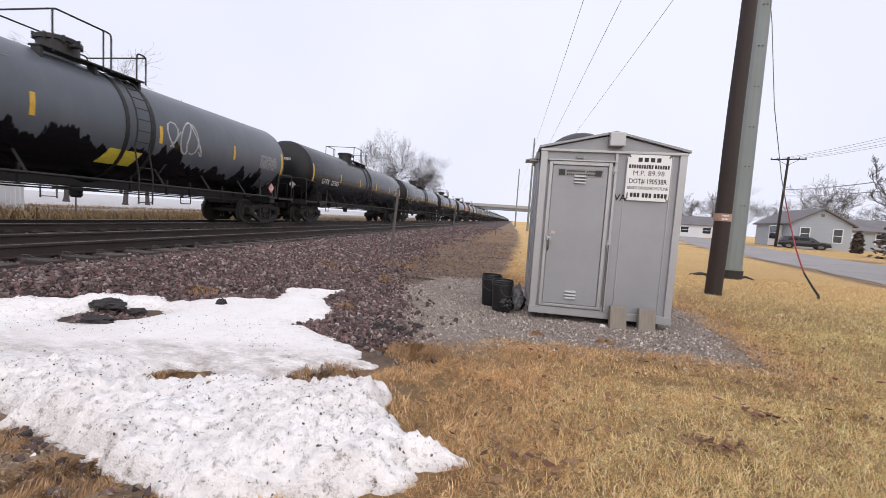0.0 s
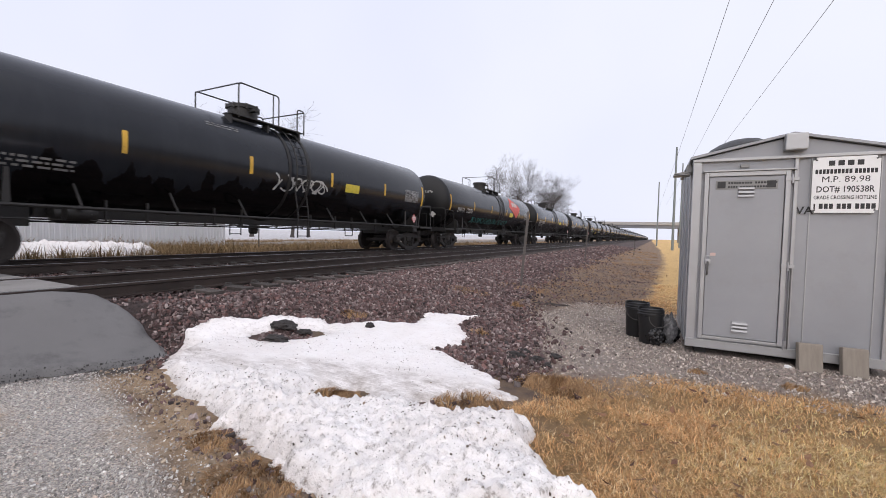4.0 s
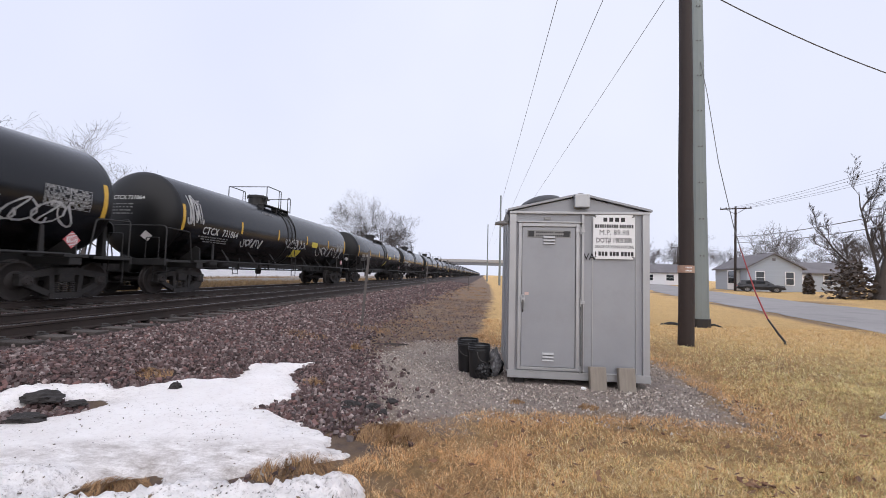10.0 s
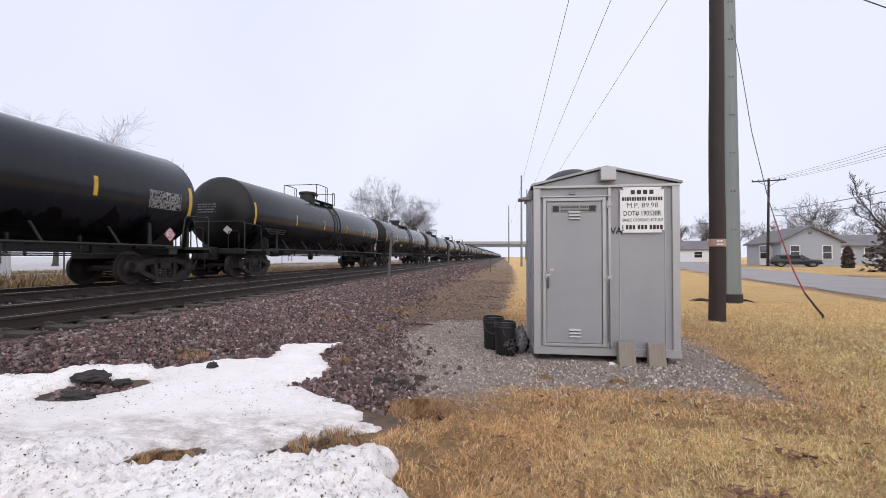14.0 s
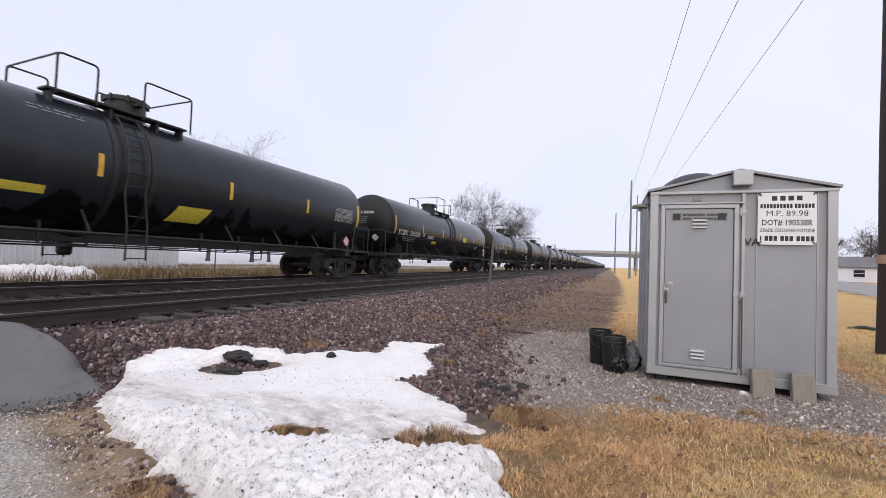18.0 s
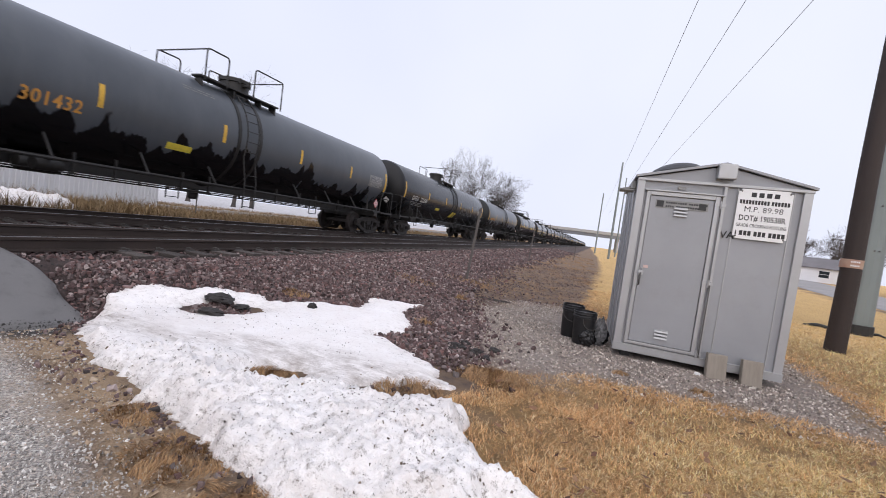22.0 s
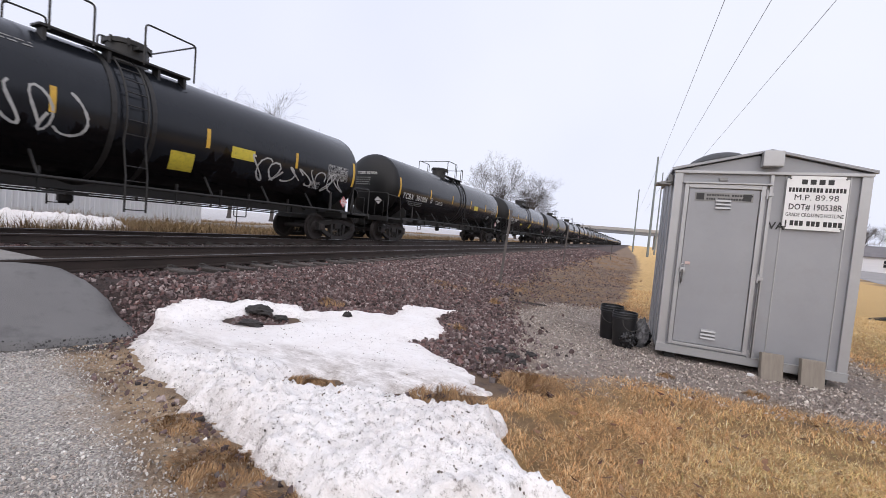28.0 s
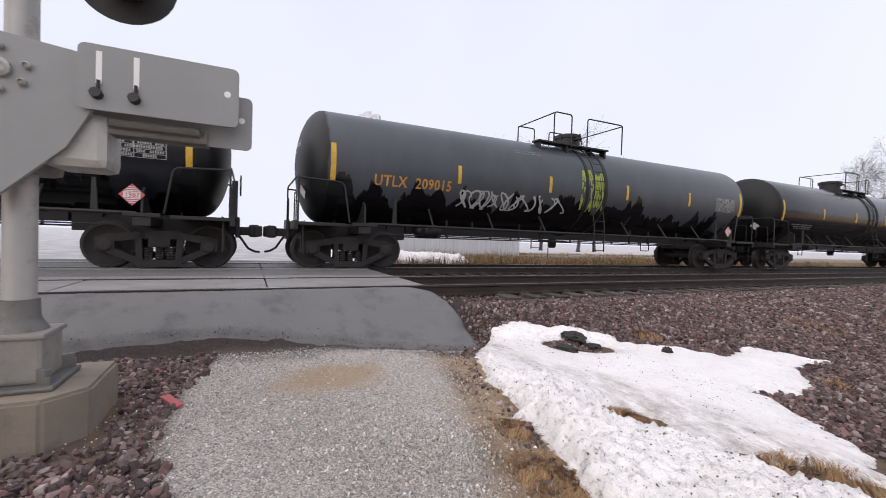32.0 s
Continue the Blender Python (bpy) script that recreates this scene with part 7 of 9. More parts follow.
# ---- vehicles ----
red_paint = mat("red_car_paint", (0.42, 0.025, 0.035), (0.36, 0.02, 0.03), rough=0.25, big=2, fine=60, bump=0.0)
dark_paint = mat("dark_car_paint", (0.02, 0.022, 0.028), (0.015, 0.016, 0.02), rough=0.22, big=2, fine=60, bump=0.0)
tyre_mat = mat("tyre_rubber", (0.018, 0.018, 0.018), (0.026, 0.026, 0.026), rough=0.85, fine=60, bump=0.2)
rim_mat = mat("alloy_rim", (0.36, 0.36, 0.37), (0.28, 0.28, 0.29), rough=0.35, metal=0.8, bump=0.0)
lamp_mat = mat("headlamp", (0.5, 0.5, 0.5), (0.4, 0.4, 0.4), rough=0.15, bump=0.0)
tail_mat = mat("tail_lamp", (0.30, 0.01, 0.01), (0.22, 0.01, 0.01), rough=0.2, bump=0.0)


def suv(at, paint, label):
    """A compact boxy car; its nose points along +y."""
    c = thing("parked_car", at, label, "car", "cars")
    bm = bmesh.new()
    secs = [(-2.10, 0.45, 0.95, 0.80), (-2.05, 0.40, 1.02, 0.86), (-1.2, 0.32, 1.05, 0.90), (0.6, 0.32, 1.05, 0.90), (1.5, 0.36, 1.02, 0.89), (2.0, 0.42, 0.92, 0.82), (2.08, 0.5, 0.85, 0.74)]
    rings = []
    for y, lo, hi, w in secs:
        rings.append([bm.verts.new(p) for p in ((-w * 0.9, y, lo), (-w, y, lo + 0.12), (-w, y, hi - 0.12), (-w * 0.9, y, hi), (w * 0.9, y, hi), (w, y, hi - 0.12), (w, y, lo + 0.12), (w * 0.9, y, lo))])
    skin(bm, rings)
    bmesh.ops.recalc_face_normals(bm, faces=bm.faces[:])
    body = part("body", bm, paint, c, smooth=True)
    bm = bmesh.new()
    rings = []
    for y, z0, z1, w0, w1 in ((-2.0, 1.0, 1.05, 0.84, 0.80), (-1.75, 1.0, 1.62, 0.86, 0.66), (-1.4, 1.0, 1.70, 0.86, 0.68), (0.1, 1.0, 1.70, 0.86, 0.69), (0.45, 1.0, 1.62, 0.86, 0.68), (1.15, 1.0, 1.06, 0.85, 0.80)):
        rings.append([bm.verts.new(p) for p in ((-w0, y, z0), (-w1, y, z1 - 0.05), (-w1 + 0.08, y, z1), (w1 - 0.08, y, z1), (w1, y, z1 - 0.05), (w0, y, z0))])
    skin(bm, rings)
    bmesh.ops.recalc_face_normals(bm, faces=bm.faces[:])
    part("cabin", bm, paint, c, smooth=True)
    for s in (-1, 1):
        for y0, y1 in ((-1.35, -0.55), (-0.45, 0.35)):
            bm = bmesh.new()
            box(bm, s * 0.775 - 0.02, y0, 1.10, s * 0.775 + 0.02, y1, 1.52, 0.01, Matrix.Rotation(0, 4, "Y"))
            part("side_window", bm, pane_mat, c, at=pose(s * 0.03, 0, 0, 0, -s * 13 if False else 0))
        bm = bmesh.new()
        box(bm, s * 0.91 - 0.03, -1.9, 0.34, s * 0.91 + 0.015, 1.9, 0.52, 0.02)
        part("sill_cladding", bm, tyre_mat, c, "black plastic sill")
        bm = bmesh.new()
        box(bm, s * 0.62 - 0.15, 2.02, 0.70, s * 0.62 + 0.15, 2.09, 0.86, 0.03)
        part("headlight", bm, lamp_mat, c)
        bm = bmesh.new()
        box(bm, s * 0.74 - 0.08, -2.13, 0.74, s * 0.74 + 0.08, -2.06, 0.94, 0.02)
        part("tail_light", bm, tail_mat, c)
        bm = bmesh.new()
        box(bm, s * 0.98 - 0.07, 0.55, 1.05, s * 0.98 + 0.07, 0.68, 1.20, 0.03)
        part("mirror", bm, paint, c)
        for y in (-1.28, 1.30):
            bm = bmesh.new()
            lathe(bm, [(0.43, s * 0.80), (0.44, s * 0.86), (0.44, s * 0.925), (0.40, s * 0.93)], 24, "x", (0, y, 0.42))
            part("wheel_arch", bm, tyre_mat, c, "black wheel arch")
            bm = bmesh.new()
            lathe(bm, [(0.21, -0.10), (0.33, -0.11), (0.35, -0.07), (0.35, 0.07), (0.33, 0.11), (0.21, 0.10)], 26, "x")
            wheel = part("wheel", bm, tyre_mat, c, smooth=True, at=pose(s * 0.84, y, 0.35))
            bm = bmesh.new()
            lathe(bm, [(0.20, s * 0.08), (0.225, s * 0.09), (0.215, s * 0.11), (0.19, s * 0.10)], 24, "x")
            for k in range(5):
                a = radians(72 * k)
                d = Vector((0, math.cos(a), math.sin(a)))
                rod(bm, Vector((s * 0.10, 0, 0)) + d * 0.03, Vector((s * 0.10, 0, 0)) + d * 0.20, 0.035, 0.022, 6)
            lathe(bm, [(0.06, s * 0.08), (0.05, s * 0.125), (0.01, s * 0.13)], 12, "x")
            part("rim", bm, rim_mat, wheel, "five-spoke alloy rim")
    bm = bmesh.new()
    box(bm, -0.80, 2.0, 0.38, 0.80, 2.14, 0.60, 0.04)
    box(bm, -0.80, -2.16, 0.40, 0.80, -2.02, 0.64, 0.04)
    part("bumper", bm, tyre_mat, c, "black plastic bumper")
    bm = bmesh.new()
    prism(bm, [(-1.62, 1.60), (-1.98, 1.10), (-2.0, 1.12), (-1.64, 1.63)], -0.62, 0.62, "yz")
    prism(bm, [(0.50, 1.58), (1.10, 1.10), (1.12, 1.12), (0.52, 1.61)], -0.64, 0.64, "yz")
    part("windscreen", bm, pane_mat, c)
    return c


suv(pose(15.9, 6.75, float(ground_z(16.0, 6.3)) + 0.06, 0, 0, -12), red_paint, "bright red compact SUV stopped on the street")
suv(pose(30.9, 49.3, float(ground_z(31, 49)) + 0.02, 0, 0, -115) @ Matrix.Diagonal((1, 1, 0.76, 1)), dark_paint, "dark car parked in a driveway")

# ---- poles along the street ----
sign_back = mat("bare_sign_sheet", (0.50, 0.51, 0.53), (0.44, 0.45, 0.47), rough=0.4, metal=0.4, bump=0.05)


def street_pole(x, y, h, lean, arm_turn, arm_w, label, cabinet=False):
    z = float(ground_z(x, y))
    p = thing("utility_pole", pose(x, y, z, 0, lean, 0), label, "utility pole", "street utility poles")
    bm = bmesh.new()
    rod(bm, (0, 0, -0.3), (0, 0, h), 0.15, 0.11, 14)
    part("shaft", bm, pole_wood, p)
    bm = bmesh.new()
    box(bm, -arm_w / 2, -0.06, h - 0.35, arm_w / 2, 0.06, h - 0.22, 0.01)
    arm = part("crossarm", bm, pole_wood, p, at=pose(0, 0, 0, 0, 0, arm_turn))
    for s in (-1, 1):
        bm = bmesh.new()
        rod(bm, (s * arm_w * 0.32, 0.08, h - 0.3), (0, 0.1, h - 0.95), 0.025, seg=6)
        part("brace", bm, pole_wood, p, at=pose(0, 0, 0, 0, 0, arm_turn))
    for k in (-0.47, -0.3, 0.3, 0.47):
        bm = bmesh.new()
        lathe(bm, [(0.02, 0.0), (0.05, 0.04), (0.035, 0.07), (0.055, 0.10), (0.03, 0.15)], 10, "z", (k * arm_w, 0, h - 0.22))
        part("insulator", bm, dark_plastic, arm)
    if cabinet:
        bm = bmesh.new()
        lathe(bm, [(0.02, 0), (0.24, 0.02), (0.25, 0.10), (0.25, 0.42), (0.20, 0.48), (0.02, 0.5)], 18, "z", (0.38, 0, h - 1.7))
        part("transformer", bm, sign_back, p, "grey transformer can", True)
        bm = bmesh.new()
        box(bm, 0.05, -0.08, h - 1.2, 0.62, 0.08, h - 1.05, 0.02)
        part("bracket", bm, iron_mat, p)
        bm = bmesh.new()
        box(bm, -0.62, -0.19, 3.45, 0.02, -0.165, 3.92, 0.01)
        part("sign_panel", bm, sign_back, p, "blank grey sheet sign", at=pose(0, 0, 0, 0, 0, -35))
    return p


street_pole(20.12, 13.2, 7.6, 0.9, -28, 2.3, "dark wooden street pole with crossarm and transformer", True)
street_pole(30.6, 53.4, 10.3, 1.2, -28, 3.2, "distant wooden street pole with a crossarm")
street_pole(53, 118, 10.0, 0, -20, 3.0, "distant wooden street pole with a crossarm")


def thin_pole(x, y, h, r, label):
    p = thing("line_pole", pose(x, y, float(ground_z(x, y))), label, "utility pole", "line poles by the railway")
    bm = bmesh.new()
    rod(bm, (0, 0, -0.3), (0, 0, h), r, r * 0.65, 12)
    part("shaft", bm, pole_steel, p)
    return p


thin_pole(2.6, 60, 13.0, 0.16, "slim grey pole beside the railway, hazy")
thin_pole(1.3, 95, 13.0, 0.16, "slim grey pole beside the railway, hazy")
thin_pole(4.6, 82, 14.5, 0.14, "slim grey pole beside the railway, hazy")


def speed_sign():
    x, y = 20.4, 14.06
    s = thing("speed_limit_sign", pose(x, y, float(ground_z(x, y)), 0, 0, -53), "white speed limit sign on a dark post", "road sign")
    bm = bmesh.new()
    box(bm, -0.035, -0.035, -0.3, 0.035, 0.035, 1.98, 0.004)
    part("post", bm, post_mat, s)
    bm = bmesh.new()
    box(bm, -0.23, -0.05, 1.42, 0.23, -0.037, 2.0)
    plate = part("plate", bm, sign_white, s)
    for body_, size, z in (("SPEED", 0.075, 1.88), ("LIMIT", 0.075, 1.77), ("25", 0.20, 1.49)):
        me = text_mesh(body_, size, black_print)
        w = max(v.co.x for v in me.vertices)
        put("sign_text", me, plate, "black text " + body_, pose(-w / 2, -0.053, z, 90))
    bm = bmesh.new()
    for q in ((-0.215, 1.435, 0.215, 1.443), (-0.215, 1.977, 0.215, 1.985), (-0.215, 1.443, -0.207, 1.977), (0.207, 1.443, 0.215, 1.977)):
        box(bm, q[0], -0.0535, q[1], q[2], -0.0505, q[3])
    part("border", bm, black_print, plate, "thin black border")


speed_sign()

# ---- overhead wires ----
for x0, z0 in ((2.75, 12.5), (4.55, 12.5), (6.95, 12.5)):
    wire("overhead_wire", [(x0 + 0.15, -18, z0 + 0.6), (x0 - 0.2, 150, z0)], 0.013, "thin grey overhead line wire", sag=0.7, n=40)
wire("overhead_cable", [(4.62, 9.6, 8.25), (20.1, 13.15, 5.95)], 0.013, "dark cable between two utility poles", sag=1.0)
for k in (-1.0, -0.4, 0.4, 1.0):
    a = Vector((20.68 + k * math.cos(radians(28)), 13.1 - k * math.sin(radians(28)), 7.75))
    b = Vector((30.8 + 1.4 * k * math.cos(radians(28)), 53.4 - 1.4 * k * math.sin(radians(28)), 10.4))
    wire("street_wire", [a, b], 0.012, "thin wire between street poles", sag=0.5)
    wire("street_wire", [a, (16.5 + k, -18, 8.2)], 0.012, "thin wire between street poles", sag=0.4)
for z in (5.9, 5.2):
    wire("street_cable", [(20.6, 13.1, z), (30.75, 53.4, z + 1.0)], 0.03, "dark sagging cable between street poles", sag=0.6)
    wire("street_cable", [(20.6, 13.1, z), (16.5, -18, z + 0.3)], 0.03, "dark sagging cable between street poles", sag=0.5)


def guy_wire():
    g = thing("guy_wire", pose(7.17, 10.57, 0.0), "steel guy wire with a bent red plastic guard at its anchor", "guy wire")
    bm = bmesh.new()
    pipe(bm, [(-0.34, 3.02, 8.6), (-0.31, 2.66, 7.3), (-0.25, 2.18, 4.9), (-0.18, 1.60, 2.9), (-0.15, 1.25, 2.05)], 0.011, 6)
    part("strand", bm, wire_mat, g)
    bm = bmesh.new()
    pipe(bm, [(-0.165, 1.42, 2.45), (-0.15, 1.25, 2.05), (-0.13, 1.13, 1.75), (-0.10, 0.87, 1.15), (-0.075, 0.66, 0.78), (-0.055, 0.50, 0.52)], 0.012, 8, 0.019)
    part("guard", bm, guard_red, g, "faded red plastic guard", True)
    bm = bmesh.new()
    pipe(bm, [(-0.055, 0.50, 0.52), (-0.04, 0.34, 0.36), (-0.02, 0.16, 0.18), (0.0, 0.03, 0.06), (0.0, 0.0, -0.05)], 0.02, 8, 0.026)
    part("anchor_rod", bm, iron_mat, g, "black anchor end", True)


guy_wire()

# ---- the road bridge far down the line ----
bridge_mat = mat("grey_bridge_steel", (0.22, 0.23, 0.25), (0.18, 0.19, 0.21), rough=0.7, big=0.1, fine=2, bump=0.1)
concrete_mat = mat("pale_concrete", (0.42, 0.41, 0.39), (0.34, 0.33, 0.32), rough=0.9, big=0.8, fine=20, bump=0.2)


def overpass():
    o = thing("road_overpass", pose(0, 205, 0, 0, 0, 2), "long grey girder road bridge over the tracks, hazy", "bridge")
    bm = bmesh.new()
    box(bm, -140, 0, 7.6, 60, 9, 8.1, 0.02)
    part("deck", bm, concrete_mat, o)
    for y in (0.4, 8.2):
        bm = bmesh.new()
        box(bm, -140, y, 6.3, 60, y + 0.35, 7.6, 0.02)
        part("girder", bm, bridge_mat, o)
        bm = bmesh.new()
        box(bm, -140, y - 0.2, 8.1, 60, y + 0.1, 8.95, 0.02)
        part("parapet", bm, concrete_mat, o)
    for x in (-70, -42, -26, 12, 32):
        bm = bmesh.new()
        box(bm, x - 0.6, 1, -0.2, x + 0.6, 8, 6.3, 0.05)
        part("pier", bm, concrete_mat, o)


overpass()

# ---- beyond the tracks: the white metal building and the low wall of the lot ----
metal_white = mat("white_metal_siding", (0.66, 0.67, 0.70), (0.58, 0.59, 0.62), rough=0.5, big=0.35, fine=6, bump=0.15, stretch=(1, 4, 0.15), dirt=(0.45, 0.44, 0.43), dirt_amount=0.4)
roof_dark = mat("dark_roof_edge", (0.055, 0.052, 0.055), (0.085, 0.08, 0.08), rough=0.8, big=1, fine=10, bump=0.2)
board_mat = mat("boarded_window", (0.055, 0.06, 0.058), (0.085, 0.085, 0.08), rough=0.8, big=1.5, fine=12, bump=0.2)


def white_building():
    b = thing("white_metal_building", pose(-24, 6.6, 0.0), "long white corrugated metal building with a false front", "building")
    bm = bmesh.new()
    prism(bm, [(0, -0.3), (0, 6.7), (-6, 8.0), (-12, 6.7), (-12, -0.3)], 0.3, 10.6, "xz")
    part("wall", bm, metal_white, b)
    bm = bmesh.new()
    for i in range(51):
        y = 0.4 + 0.2 * i
        prism(bm, [(0.0, y), (0.035, y + 0.02), (0.035, y + 0.06), (0.0, y + 0.08)], 0.0, 6.55, "xy")
    part("cladding_rib", bm, metal_white, b)
    for s in (0, 1):
        bm = bmesh.new()
        prism(bm, [(0.35, 6.62), (-6, 8.02), (-6, 8.22), (0.35, 6.86)] if s == 0 else [(-12.35, 6.62), (-6, 8.02), (-6, 8.22), (-12.35, 6.86)], 0.3, 10.9, "xz")
        part("roof", bm, roof_dark, b)
    bm = bmesh.new()
    prism(bm, [(0.15, -0.3), (0.15, 8.1), (0.0, 8.45), (-0.5, 8.6), (-1.6, 8.6), (-1.9, 9.3), (-6, 9.9), (-10.2, 9.3), (-10.5, 8.6), (-12.0, 8.4), (-12.15, -0.3)], 0.0, 0.3, "xz")
    part("false_front", bm, metal_white, b)
    bm = bmesh.new()
    pipe(bm, [(0.10, 0.15, 8.1), (0.0, 0.15, 8.45), (-0.5, 0.15, 8.62), (-1.6, 0.15, 8.62)], 0.16, 8)
    part("coping", bm, sign_back, b, "rounded sheet coping")
    bm = bmesh.new()
    box(bm, -0.02, 1.0, 3.2, 0.06, 2.05, 4.95, 0.02)
    w = part("boarded_window", bm, board_mat, b, "dark boarded window")
    bm = bmesh.new()
    for q in ((0.92, 3.12, 1.0, 5.03), (2.05, 3.12, 2.13, 5.03), (1.0, 4.95, 2.05, 5.03), (1.0, 3.12, 2.05, 3.2)):
        box(bm, 0.0, q[0], q[1], 0.09, q[2], q[3], 0.01)
    part("window_frame", bm, metal_white, w)
    bm = bmesh.new()
    rod(bm, (0.14, 0.5, 0.0), (0.14, 0.5, 6.6), 0.06, seg=8)
    part("downpipe", bm, sign_back, b)


white_building()


def lot_wall():
    wl = tagged(new("lot_wall"), "low weathered concrete wall along the snowy lot", "wall", kind="structure")
    wl.matrix_basis = on_track(0, -25.5, 0.0)
    for i in range(36):
        bm = bmesh.new()
        box(bm, -0.12, 7.0 + 4.0 * i, -0.2, 0.12, 10.97 + 4.0 * i, 0.44 + 0.03 * math.sin(i * 1.7), 0.02)
        part("wall_section", bm, concrete_mat, wl)


lot_wall()


def lamp_standards():
    for x, y, h in ((-19.5, 16.0, 2.0), (-19.2, 34, 1.8)):
        p = thing("track_marker", pose(x, y, 0.02), "thin dark marker post in dry grass beyond the tracks", "post")
        bm = bmesh.new()
        rod(bm, (0, 0, -0.2), (0, 0, h), 0.03, seg=8)
        part("stake", bm, post_mat, p)
        bm = bmesh.new()
        box(bm, -0.1, -0.01, h - 0.3, 0.1, 0.01, h, 0.004)
        part("blade", bm, post_mat, p)


lamp_standards()


# ---- the crossing gate mast beside the path ----
mast_mat = mat("galvanised_mast", (0.46, 0.45, 0.43), (0.35, 0.34, 0.325), rough=0.5, metal=0.4, big=2, fine=30, bump=0.08, dirt=(0.16, 0.14, 0.12), dirt_amount=0.6)
cast_mat = mat("aluminium_casting", (0.19, 0.182, 0.17), (0.12, 0.115, 0.108), rough=0.55, metal=0.4, big=3, fine=40, bump=0.15, dirt=(0.08, 0.07, 0.06), dirt_amount=0.6)
junction_mat = mat("weathered_junction_casting", (0.30, 0.28, 0.255), (0.20, 0.187, 0.17), rough=0.6, metal=0.2, big=3, fine=40, bump=0.15, dirt=(0.12, 0.10, 0.08), dirt_amount=0.5)
arm_grey = mat("grey_counterweight", (0.29, 0.293, 0.297), (0.24, 0.243, 0.246), rough=0.55, metal=0.3, big=2, fine=40, bump=0.05)
footing_mat = mat("old_concrete_footing", (0.27, 0.225, 0.175), (0.18, 0.15, 0.12), rough=0.9, big=2, fine=35, bump=0.3, dist=0.01, dirt=(0.12, 0.10, 0.08), dirt_amount=0.5)
stripe_red = mat("gate_red", (0.5, 0.04, 0.04), (0.42, 0.035, 0.035), rough=0.4, bump=0.0)
MX, MY = -3.62, -1.50


